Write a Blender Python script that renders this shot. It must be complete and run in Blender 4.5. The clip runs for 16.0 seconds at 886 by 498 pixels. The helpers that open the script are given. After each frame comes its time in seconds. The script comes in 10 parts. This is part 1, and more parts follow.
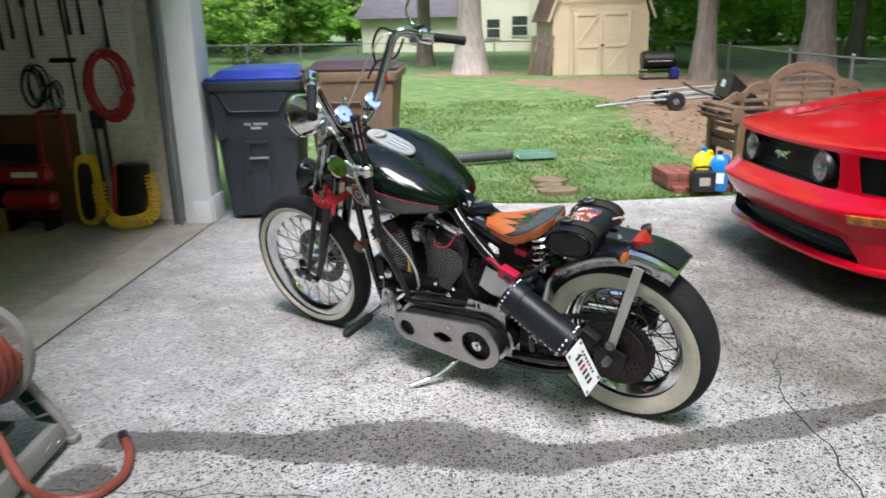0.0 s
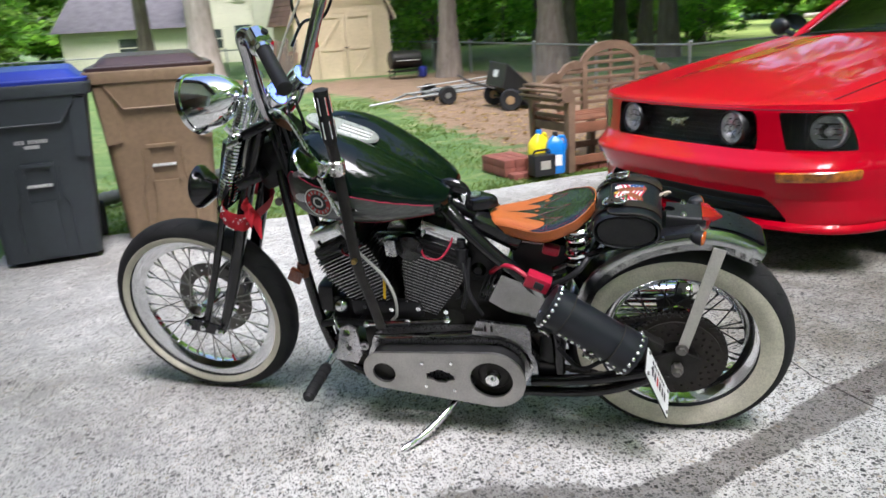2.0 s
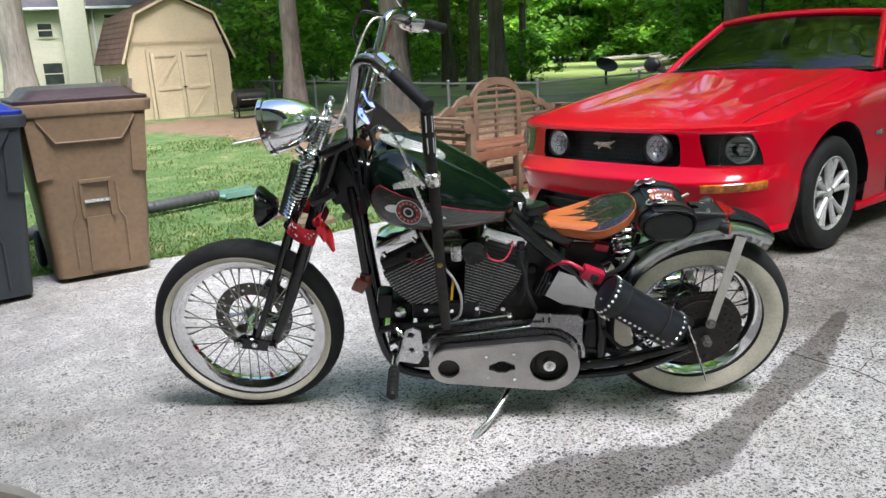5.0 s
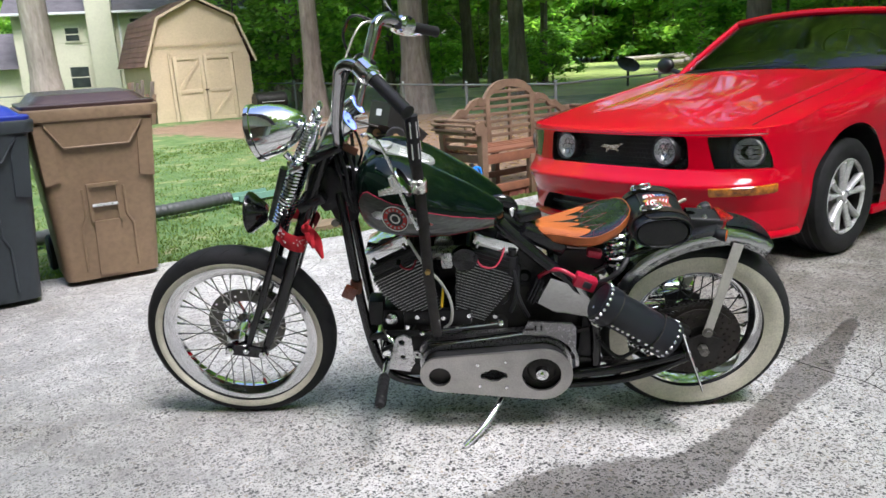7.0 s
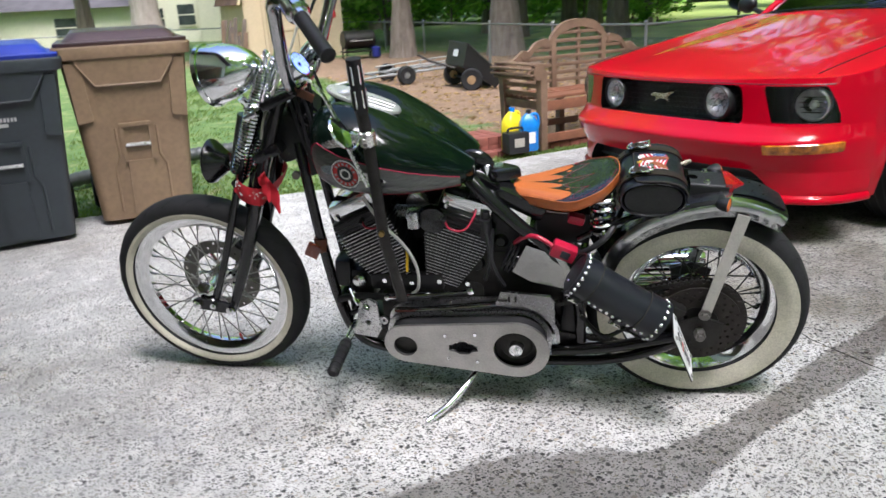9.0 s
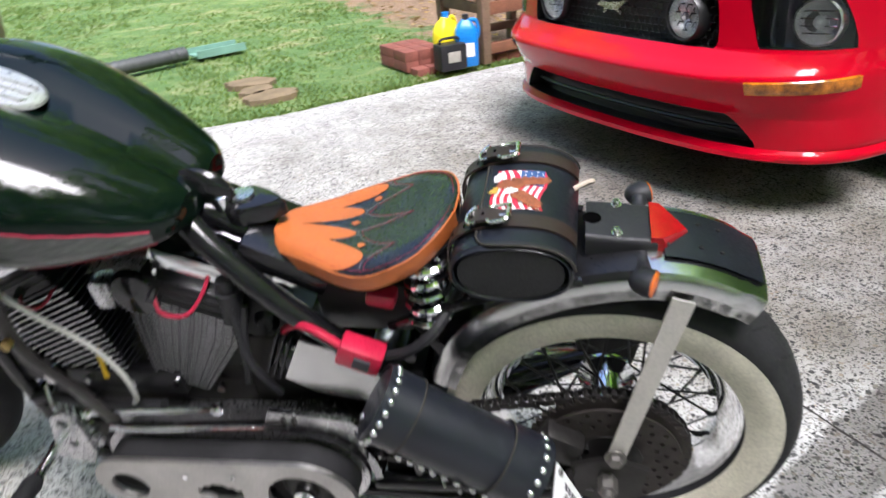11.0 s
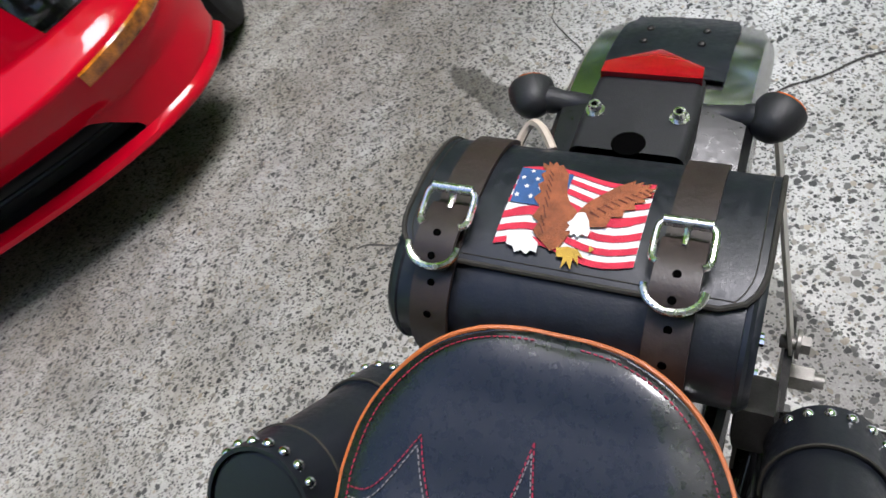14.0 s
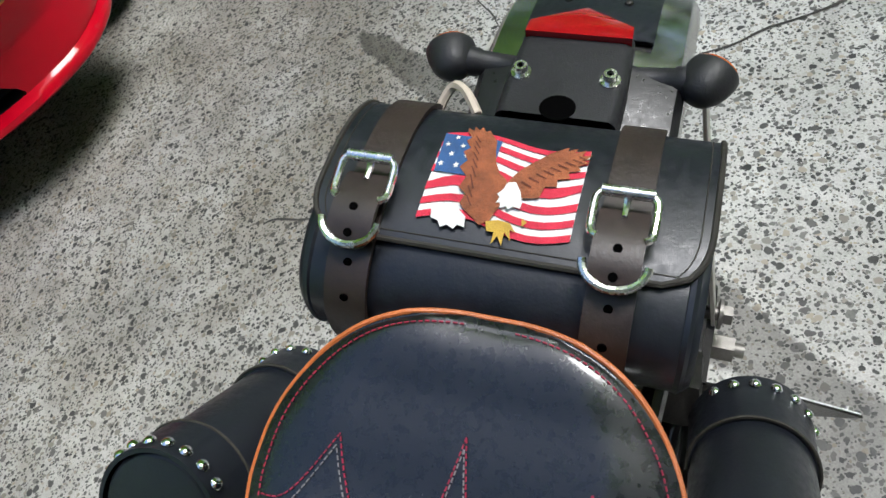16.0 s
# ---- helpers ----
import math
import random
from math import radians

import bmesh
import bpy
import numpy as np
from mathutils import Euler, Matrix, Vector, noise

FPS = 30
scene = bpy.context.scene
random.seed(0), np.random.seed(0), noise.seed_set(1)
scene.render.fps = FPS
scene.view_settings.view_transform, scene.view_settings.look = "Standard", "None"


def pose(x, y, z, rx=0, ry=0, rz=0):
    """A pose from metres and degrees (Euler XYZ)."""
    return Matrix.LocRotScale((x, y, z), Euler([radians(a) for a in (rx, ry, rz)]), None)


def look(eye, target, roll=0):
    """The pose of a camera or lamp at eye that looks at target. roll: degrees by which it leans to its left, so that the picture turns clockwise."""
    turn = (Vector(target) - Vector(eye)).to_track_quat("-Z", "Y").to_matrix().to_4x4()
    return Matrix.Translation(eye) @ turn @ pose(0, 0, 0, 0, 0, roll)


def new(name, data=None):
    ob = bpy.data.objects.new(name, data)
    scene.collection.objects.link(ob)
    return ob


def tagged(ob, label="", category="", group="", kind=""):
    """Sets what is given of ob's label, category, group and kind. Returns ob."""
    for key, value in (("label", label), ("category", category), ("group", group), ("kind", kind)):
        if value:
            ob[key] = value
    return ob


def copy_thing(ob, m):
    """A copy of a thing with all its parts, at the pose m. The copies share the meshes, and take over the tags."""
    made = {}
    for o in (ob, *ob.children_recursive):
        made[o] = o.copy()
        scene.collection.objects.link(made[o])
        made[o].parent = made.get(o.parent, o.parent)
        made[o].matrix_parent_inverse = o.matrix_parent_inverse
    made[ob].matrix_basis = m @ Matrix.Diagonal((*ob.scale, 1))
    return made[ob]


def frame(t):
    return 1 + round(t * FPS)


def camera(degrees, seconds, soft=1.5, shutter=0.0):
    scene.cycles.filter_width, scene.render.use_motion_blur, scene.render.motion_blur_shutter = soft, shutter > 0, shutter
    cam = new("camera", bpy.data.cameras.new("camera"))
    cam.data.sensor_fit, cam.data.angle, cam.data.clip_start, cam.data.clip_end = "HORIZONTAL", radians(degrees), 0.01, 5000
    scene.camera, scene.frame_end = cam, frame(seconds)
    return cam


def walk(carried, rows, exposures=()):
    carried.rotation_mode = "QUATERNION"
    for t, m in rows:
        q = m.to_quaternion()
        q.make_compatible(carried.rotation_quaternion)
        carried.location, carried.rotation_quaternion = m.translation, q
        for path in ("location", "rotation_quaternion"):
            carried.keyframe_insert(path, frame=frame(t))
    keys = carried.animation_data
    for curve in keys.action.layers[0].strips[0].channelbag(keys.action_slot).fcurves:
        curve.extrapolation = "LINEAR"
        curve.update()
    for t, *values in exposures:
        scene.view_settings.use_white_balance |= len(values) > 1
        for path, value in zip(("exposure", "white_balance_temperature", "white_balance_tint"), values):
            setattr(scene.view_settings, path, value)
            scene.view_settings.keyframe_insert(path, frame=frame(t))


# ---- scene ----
cam = camera(60.3, 16.0, shutter=0.5)
PATH = [
    (0, (1.981, -2.386, 1.463), (0.741, -0.925, 0.889), -1.3),
    (0.5, (1.757, -2.315, 1.404), (0.651, -0.762, 0.801), -0.8),
    (1, (1.5, -2.257, 1.35), (0.477, -0.66, 0.714), -1.1),
    (1.5, (1.167, -2.215, 1.314), (0.313, -0.521, 0.679), -3.5),
    (2, (0.877, -2.227, 1.289), (0.224, -0.426, 0.716), -3.2),
    (2.5, (0.593, -2.297, 1.295), (0.18, -0.418, 0.748), -2.9),
    (3, (0.485, -2.444, 1.293), (0.131, -0.541, 0.788), -2.7),
    (3.5, (0.364, -2.558, 1.299), (0.027, -0.66, 0.766), -1.9),
    (4, (0.252, -2.617, 1.297), (0.002, -0.702, 0.777), -3.9),
    (4.5, (0.196, -2.653, 1.289), (-0.02, -0.731, 0.779), -3.8),
    (4.7, (0.182, -2.669, 1.291), (-0.016, -0.743, 0.788), -2.8),
    (6.8, (0.265, -2.62, 1.294), (0.023, -0.695, 0.806), -2.8),
    (7, (0.291, -2.616, 1.297), (0.024, -0.696, 0.804), -3.0),
    (7.5, (0.363, -2.592, 1.302), (0.027, -0.686, 0.797), -2.8),
    (8, (0.438, -2.569, 1.299), (0.046, -0.678, 0.78), -3.3),
    (8.2, (0.457, -2.55, 1.295), (0.072, -0.66, 0.764), -3.8),
    (10.3, (0.964, -1.527, 1.233), (0.211, 0.136, 0.416), -1.2),
    (10.5, (0.961, -1.398, 1.236), (0.276, 0.281, 0.392), -0.7),
    (11, (0.842, -1.121, 1.239), (0.349, 0.601, 0.349), -4.5),
    (11.5, (0.641, -0.928, 1.27), (0.377, 0.845, 0.382), -7.9),
    (12, (0.361, -0.827, 1.277), (0.683, 0.88, 0.286), -13.3),
    (12.5, (0.278, -0.654, 1.272), (0.971, 0.825, 0.117), -18.0),
    (13, (0.282, -0.503, 1.257), (1.086, 0.846, 0.019), -25.4),
    (13.5, (0.323, -0.367, 1.237), (1.161, 0.86, -0.102), -33.6),
    (14, (0.355, -0.288, 1.204), (1.229, 0.861, -0.179), -35.3),
    (14.5, (0.377, -0.263, 1.178), (1.26, 0.767, -0.292), -34.5),
    (15, (0.377, -0.254, 1.175), (1.256, 0.741, -0.321), -34.3),
    (15.5, (0.38, -0.252, 1.173), (1.271, 0.715, -0.335), -32.7),
    (16, (0.379, -0.252, 1.169), (1.281, 0.692, -0.346), -31.6),
]
walk(cam, [(t, look(eye, target, roll)) for t, eye, target, roll in PATH], [(0.0, 1.60, 5900, 17), (10.5, 1.66, 5900, 18), (11.3, 1.98, 5950, 19), (12.5, 1.98, 5950, 19), (13.0, 1.48, 5950, 19), (14.0, 1.44, 5950, 16), (16.0, 1.38, 5950, 10)])

# ---- light and exposure ----
world = bpy.data.worlds.new("sky")
scene.world = world
world.use_nodes = True
wn = world.node_tree.nodes
sky = wn.new("ShaderNodeTexSky")
sky.sky_type = "NISHITA"
sky.sun_disc = False
sky.sun_elevation = radians(60)
sky.sun_rotation = radians(143)
sky.air_density, sky.dust_density, sky.ozone_density = 1.2, 3.0, 1.0
wn["Background"].inputs[1].default_value = 0.11
world.node_tree.links.new(sky.outputs[0], wn["Background"].inputs[0])
sun = new("sun", bpy.data.lights.new("sun", "SUN"))
sun.data.energy, sun.data.angle, sun.data.color = 2.6, radians(28), (1.0, 0.96, 0.90)
sun.matrix_world = look((9, -12, 26), (0, 0, 0))


# ---- materials ----
def nodes_of(name):
    m = bpy.data.materials.new(name)
    m.use_nodes = True
    return m, m.node_tree.nodes, m.node_tree.links, m.node_tree.nodes["Principled BSDF"]


def ramp(nodes, links, source, stops):
    r = nodes.new("ShaderNodeValToRGB")
    while len(r.color_ramp.elements) < len(stops):
        r.color_ramp.elements.new(0.5)
    for e, (p, c) in zip(r.color_ramp.elements, stops):
        e.position, e.color = p, (*c, 1) if len(c) == 3 else c
    links.new(source, r.inputs[0])
    return r.outputs[0]


def mixc(nodes, links, fac, a, b, mode="MIX"):
    m = nodes.new("ShaderNodeMix")
    m.data_type, m.blend_type = "RGBA", mode
    for sock, v in ((m.inputs[0], fac), (m.inputs[6], a), (m.inputs[7], b)):
        if isinstance(v, (int, float)):
            sock.default_value = v
        elif isinstance(v, tuple):
            sock.default_value = (*v, 1)
        else:
            links.new(v, sock)
    return m.outputs[2]


def noise_of(nodes, links, scale, detail=4, rough=0.6, coord=None, dist=0.0):
    n = nodes.new("ShaderNodeTexNoise")
    n.inputs["Scale"].default_value, n.inputs["Detail"].default_value = scale, detail
    n.inputs["Roughness"].default_value, n.inputs["Distortion"].default_value = rough, dist
    if coord is None:
        coord = nodes.new("ShaderNodeTexCoord").outputs["Object"]
    links.new(coord, n.inputs["Vector"])
    return n.outputs["Fac"]


def surface(name, color, rough=0.5, metal=0.0, var=0.25, scale=6.0, bump=0.0, bscale=150.0, coat=0.0, grime=0.15, rvar=0.12, emit=None, coatr=0.05):
    """A solid with blotches, fine grain, worn gloss and fine relief."""
    m, nd, lk, b = nodes_of(name)
    co = nd.new("ShaderNodeTexCoord").outputs["Object"]
    big, fine = noise_of(nd, lk, scale, 5, 0.6, co), noise_of(nd, lk, scale * 14, 4, 0.65, co)
    dark = tuple(c * (1 - var) for c in color)
    light = tuple(min(1, c * (1 + var * 0.7)) for c in color)
    base = ramp(nd, lk, big, [(0.3, dark), (0.55, color), (0.75, light)])
    if grime:
        g = ramp(nd, lk, fine, [(0.35, (1 - grime,) * 3), (0.6, (1, 1, 1))])
        base = mixc(nd, lk, 1.0, base, g, "MULTIPLY")
    lk.new(base, b.inputs["Base Color"])
    rr = ramp(nd, lk, fine, [(0.3, (max(0.02, rough - rvar),) * 3), (0.7, (min(1, rough + rvar),) * 3)])
    lk.new(rr, b.inputs["Roughness"])
    b.inputs["Metallic"].default_value = metal
    b.inputs["Coat Weight"].default_value = coat
    b.inputs["Coat Roughness"].default_value = coatr
    if bump:
        bp = nd.new("ShaderNodeBump")
        bp.inputs["Strength"].default_value, bp.inputs["Distance"].default_value = bump, 0.002
        lk.new(noise_of(nd, lk, bscale, 3, 0.6, co), bp.inputs["Height"])
        lk.new(bp.outputs[0], b.inputs["Normal"])
    if emit:
        b.inputs["Emission Color"].default_value, b.inputs["Emission Strength"].default_value = (*emit[0], 1), emit[1]
    return m


def concrete_material():
    """Weathered exposed-aggregate concrete: pale paste, grey and dark stones, dust, wet trail."""
    m, nd, lk, b = nodes_of("aggregate_concrete")
    co = nd.new("ShaderNodeTexCoord").outputs["Object"]
    warp = nd.new("ShaderNodeMix")
    warp.data_type = "VECTOR"
    warp.inputs[0].default_value = 0.012
    wn_ = nd.new("ShaderNodeTexNoise")
    wn_.inputs["Scale"].default_value = 60
    lk.new(co, wn_.inputs["Vector"])
    lk.new(co, warp.inputs[4]), lk.new(wn_.outputs["Color"], warp.inputs[5])
    vec = warp.outputs[1]
    stones = []
    for sc, keep in ((56.0, 0.26), (92.0, 0.52), (175.0, 0.62)):
        v = nd.new("ShaderNodeTexVoronoi")
        v.inputs["Scale"].default_value, v.inputs["Randomness"].default_value = sc, 1.0
        lk.new(vec, v.inputs["Vector"])
        sep = nd.new("ShaderNodeSeparateColor")
        lk.new(v.outputs["Color"], sep.inputs[0])
        inside = ramp(nd, lk, v.outputs["Distance"], [(0.39, (1, 1, 1)), (0.45, (0, 0, 0))])
        pick = ramp(nd, lk, sep.outputs[0], [(keep - 0.02, (1, 1, 1)), (keep + 0.02, (0, 0, 0))])
        mask = mixc(nd, lk, 1.0, inside, pick, "MULTIPLY")
        tone = ramp(nd, lk, sep.outputs[1], [(0.0, (0.022, 0.022, 0.022)), (0.35, (0.062, 0.061, 0.060)), (0.65, (0.17, 0.168, 0.158)), (0.88, (0.29, 0.265, 0.225)), (1.0, (0.42, 0.36, 0.28))])
        stones.append((mask, tone, v))
    big = noise_of(nd, lk, 0.9, 6, 0.65, co, 0.4)
    mid = noise_of(nd, lk, 5.5, 6, 0.7, co, 0.6)
    grit = noise_of(nd, lk, 260, 3, 0.7, co)
    paste = ramp(nd, lk, mid, [(0.3, (0.41, 0.402, 0.385)), (0.5, (0.57, 0.56, 0.54)), (0.72, (0.74, 0.732, 0.715))])
    paste = mixc(nd, lk, 1.0, paste, ramp(nd, lk, grit, [(0.3, (0.72, 0.72, 0.72)), (0.65, (1.1, 1.1, 1.1))]), "MULTIPLY")
    col = mixc(nd, lk, stones[2][0], paste, stones[2][1])
    col = mixc(nd, lk, stones[1][0], col, stones[1][1])
    col = mixc(nd, lk, stones[0][0], col, stones[0][1])
    # laitance skin still lying over the stones in places
    skin = nd.new("ShaderNodeAttribute")
    skin.attribute_name = "skin"
    skinmask = ramp(nd, lk, noise_of(nd, lk, 9, 8, 0.75, co, 0.3), [(0.38, (0, 0, 0)), (0.62, (0.85, 0.85, 0.85))])
    sk = mixc(nd, lk, 1.0, skinmask, skin.outputs["Color"], "MULTIPLY")
    # skin grey set darker, carrying the shade near the garage in its colour
    col = mixc(nd, lk, sk, col, mixc(nd, lk, mid, (0.275, 0.272, 0.268), (0.40, 0.398, 0.388)))
    dirt = ramp(nd, lk, big, [(0.3, (0.64, 0.62, 0.59)), (0.55, (1, 1, 1)), (0.8, (1.12, 1.12, 1.12))])
    col = mixc(nd, lk, 1.0, col, dirt, "MULTIPLY")
    # brown darkening towards the car: dirt plus shade put into the colour
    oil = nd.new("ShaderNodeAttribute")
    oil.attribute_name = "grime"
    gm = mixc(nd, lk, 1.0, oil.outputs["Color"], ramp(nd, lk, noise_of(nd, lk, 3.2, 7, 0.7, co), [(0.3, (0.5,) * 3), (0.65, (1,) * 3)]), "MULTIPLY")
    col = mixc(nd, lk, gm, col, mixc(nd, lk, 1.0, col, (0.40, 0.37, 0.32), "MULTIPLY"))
    rust = ramp(nd, lk, noise_of(nd, lk, 2.3, 5, 0.6, co, 1.0), [(0.66, (0, 0, 0)), (0.8, (0.35, 0.35, 0.35))])
    col = mixc(nd, lk, rust, col, mixc(nd, lk, 1.0, col, (0.78, 0.62, 0.48), "MULTIPLY"))
    wet = nd.new("ShaderNodeAttribute")
    wet.attribute_name = "wet"
    sep = nd.new("ShaderNodeSeparateColor")
    lk.new(wet.outputs["Color"], sep.inputs[0])
    add = nd.new("ShaderNodeMath")
    add.operation = "ADD"
    ns = nd.new("ShaderNodeMath")
    ns.operation = "MULTIPLY_ADD"
    lk.new(noise_of(nd, lk, 11, 6, 0.7, co, 0.5), ns.inputs[0])
    ns.inputs[1].default_value, ns.inputs[2].default_value = 0.7, -0.35
    lk.new(sep.outputs[0], add.inputs[0]), lk.new(ns.outputs[0], add.inputs[1])
    wm = ramp(nd, lk, add.outputs[0], [(0.44, (0, 0, 0)), (0.54, (1, 1, 1))])
    col = mixc(nd, lk, wm, col, mixc(nd, lk, 1.0, col, (0.42, 0.41, 0.40), "MULTIPLY"))
    lk.new(col, b.inputs["Base Color"])
    lk.new(mixc(nd, lk, wm, (0.85, 0.85, 0.85), (0.5, 0.5, 0.5)), b.inputs["Roughness"])
    h = mixc(nd, lk, stones[0][0], grit, (0.75, 0.75, 0.75))
    bp = nd.new("ShaderNodeBump")
    bp.inputs["Strength"].default_value, bp.inputs["Distance"].default_value = 0.5, 0.003
    lk.new(h, bp.inputs["Height"]), lk.new(bp.outputs[0], b.inputs["Normal"])
    return m


def ground_material():
    m, nd, lk, b = nodes_of("lawn_ground")
    co = nd.new("ShaderNodeTexCoord").outputs["Object"]
    big, mid, fine = noise_of(nd, lk, 0.35, 5, 0.6, co), noise_of(nd, lk, 2.6, 7, 0.75, co, 0.5), noise_of(nd, lk, 45, 4, 0.7, co)
    turf = ramp(nd, lk, mid, [(0.3, (0.045, 0.09, 0.026)), (0.48, (0.08, 0.145, 0.042)), (0.58, (0.14, 0.185, 0.07)), (0.68, (0.31, 0.26, 0.165))])
    turf = mixc(nd, lk, 1.0, turf, ramp(nd, lk, fine, [(0.3, (0.82,) * 3), (0.7, (1.35,) * 3)]), "MULTIPLY")
    turf = mixc(nd, lk, 1.0, turf, ramp(nd, lk, big, [(0.3, (0.8, 0.9, 0.8)), (0.7, (1.2, 1.1, 1.0))]), "MULTIPLY")
    litter = ramp(nd, lk, fine, [(0.3, (0.09, 0.055, 0.035)), (0.5, (0.22, 0.15, 0.10)), (0.7, (0.40, 0.29, 0.20))])
    litter = mixc(nd, lk, 1.0, litter, ramp(nd, lk, mid, [(0.3, (0.7, 0.65, 0.6)), (0.7, (1.2, 1.15, 1.1))]), "MULTIPLY")
    at = nd.new("ShaderNodeAttribute")
    at.attribute_name = "litter"
    sep = nd.new("ShaderNodeSeparateColor")
    lk.new(at.outputs["Color"], sep.inputs[0])
    add = nd.new("ShaderNodeMath")
    add.operation = "ADD"
    ns = nd.new("ShaderNodeMath")
    ns.operation = "MULTIPLY_ADD"
    lk.new(mid, ns.inputs[0])
    ns.inputs[1].default_value, ns.inputs[2].default_value = 1.6, -0.8
    lk.new(sep.outputs[0], add.inputs[0]), lk.new(ns.outputs[0], add.inputs[1])
    lk.new(mixc(nd, lk, ramp(nd, lk, add.outputs[0], [(0.4, (0, 0, 0)), (0.6, (1, 1, 1))]), turf, litter), b.inputs["Base Color"])
    b.inputs["Roughness"].default_value = 0.95
    bp = nd.new("ShaderNodeBump")
    bp.inputs["Strength"].default_value, bp.inputs["Distance"].default_value = 0.8, 0.02
    lk.new(fine, bp.inputs["Height"]), lk.new(bp.outputs[0], b.inputs["Normal"])
    return m


def leaf_material(name, lo, hi):
    m, nd, lk, b = nodes_of(name)
    g = nd.new("ShaderNodeNewGeometry")
    o = nd.new("ShaderNodeObjectInfo")
    col = ramp(nd, lk, g.outputs["Random Per Island"], [(0.0, lo), (0.6, tuple((a + c) / 2 for a, c in zip(lo, hi))), (1.0, hi)])
    col = mixc(nd, lk, 1.0, col, ramp(nd, lk, o.outputs["Random"], [(0.0, (0.8, 0.85, 0.8)), (1.0, (1.2, 1.15, 1.0))]), "MULTIPLY")
    lk.new(col, b.inputs["Base Color"])
    b.inputs["Roughness"].default_value = 0.6
    tr = nd.new("ShaderNodeBsdfTranslucent")
    lk.new(mixc(nd, lk, 1.0, col, (1.5, 1.6, 0.7), "MULTIPLY"), tr.inputs[0])
    mx = nd.new("ShaderNodeMixShader")
    mx.inputs[0].default_value = 0.62
    lk.new(b.outputs[0], mx.inputs[1]), lk.new(tr.outputs[0], mx.inputs[2])
    lk.new(mx.outputs[0], nd["Material Output"].inputs[0])
    return m


def bark_material(name, lo, hi):
    m, nd, lk, b = nodes_of(name)
    co = nd.new("ShaderNodeTexCoord").outputs["Object"]
    mp = nd.new("ShaderNodeMapping")
    mp.inputs["Scale"].default_value = (9, 9, 1.6)
    lk.new(co, mp.inputs["Vector"])
    n = noise_of(nd, lk, 1.0, 8, 0.75, mp.outputs[0], 0.6)
    n2 = noise_of(nd, lk, 0.8, 4, 0.6, co)
    col = ramp(nd, lk, n, [(0.3, lo), (0.7, hi)])
    col = mixc(nd, lk, 1.0, col, ramp(nd, lk, n2, [(0.3, (0.75,) * 3), (0.7, (1.2,) * 3)]), "MULTIPLY")
    lk.new(col, b.inputs["Base Color"])
    b.inputs["Roughness"].default_value = 0.95
    bp = nd.new("ShaderNodeBump")
    bp.inputs["Strength"].default_value, bp.inputs["Distance"].default_value = 0.8, 0.02
    lk.new(n, bp.inputs["Height"]), lk.new(bp.outputs[0], b.inputs["Normal"])
    return m


def paint_material(name, color):
    """Glossy car paint with a clear coat, faint dust and orange peel."""
    m, nd, lk, b = nodes_of(name)
    co = nd.new("ShaderNodeTexCoord").outputs["Object"]
    d = noise_of(nd, lk, 3.0, 6, 0.7, co)
    col = mixc(nd, lk, ramp(nd, lk, d, [(0.5, (0, 0, 0)), (0.95, (0.02,) * 3)]), color, (0.45, 0.3, 0.25))
    lk.new(col, b.inputs["Base Color"])
    b.inputs["Roughness"].default_value = 0.35
    b.inputs["Specular IOR Level"].default_value = 0.04
    b.inputs["Coat Weight"].default_value = 1.0
    b.inputs["Coat IOR"].default_value = 1.33
    lk.new(ramp(nd, lk, noise_of(nd, lk, 40, 4, 0.6, co), [(0.3, (0.008,) * 3), (0.8, (0.025,) * 3)]), b.inputs["Coat Roughness"])
    bp = nd.new("ShaderNodeBump")
    bp.inputs["Strength"].default_value, bp.inputs["Distance"].default_value = 0.04, 0.001
    lk.new(noise_of(nd, lk, 220, 2, 0.5, co), bp.inputs["Height"]), lk.new(bp.outputs[0], b.inputs["Coat Normal"])
    return m


def streaked_material(name, lo, hi):
    """Dark paint dragged into long fore-and-aft streaks under a clear coat."""
    m, nd, lk, b = nodes_of(name)
    co = nd.new("ShaderNodeTexCoord").outputs["Object"]
    mp = nd.new("ShaderNodeMapping")
    mp.inputs["Scale"].default_value = (5, 60, 170)
    lk.new(co, mp.inputs["Vector"])
    n, n2 = noise_of(nd, lk, 1.0, 6, 0.7, mp.outputs[0], 0.7), noise_of(nd, lk, 12, 4, 0.6, co)
    col = ramp(nd, lk, n, [(0.34, lo), (0.55, tuple((a + c) / 2 for a, c in zip(lo, hi))), (0.72, hi)])
    lk.new(mixc(nd, lk, 1.0, col, ramp(nd, lk, n2, [(0.3, (0.7,) * 3), (0.7, (1.2,) * 3)]), "MULTIPLY"), b.inputs["Base Color"])
    b.inputs["Roughness"].default_value = 0.35
    b.inputs["Coat Weight"].default_value, b.inputs["Coat Roughness"].default_value = 0.8, 0.04
    return m


def glass_material(name, tint=(1, 1, 1), rough=0.0):
    m, nd, lk, b = nodes_of(name)
    b.inputs["Base Color"].default_value = (*tint, 1)
    b.inputs["Roughness"].default_value = rough
    b.inputs["Transmission Weight"].default_value = 1.0
    b.inputs["IOR"].default_value = 1.45
    return m


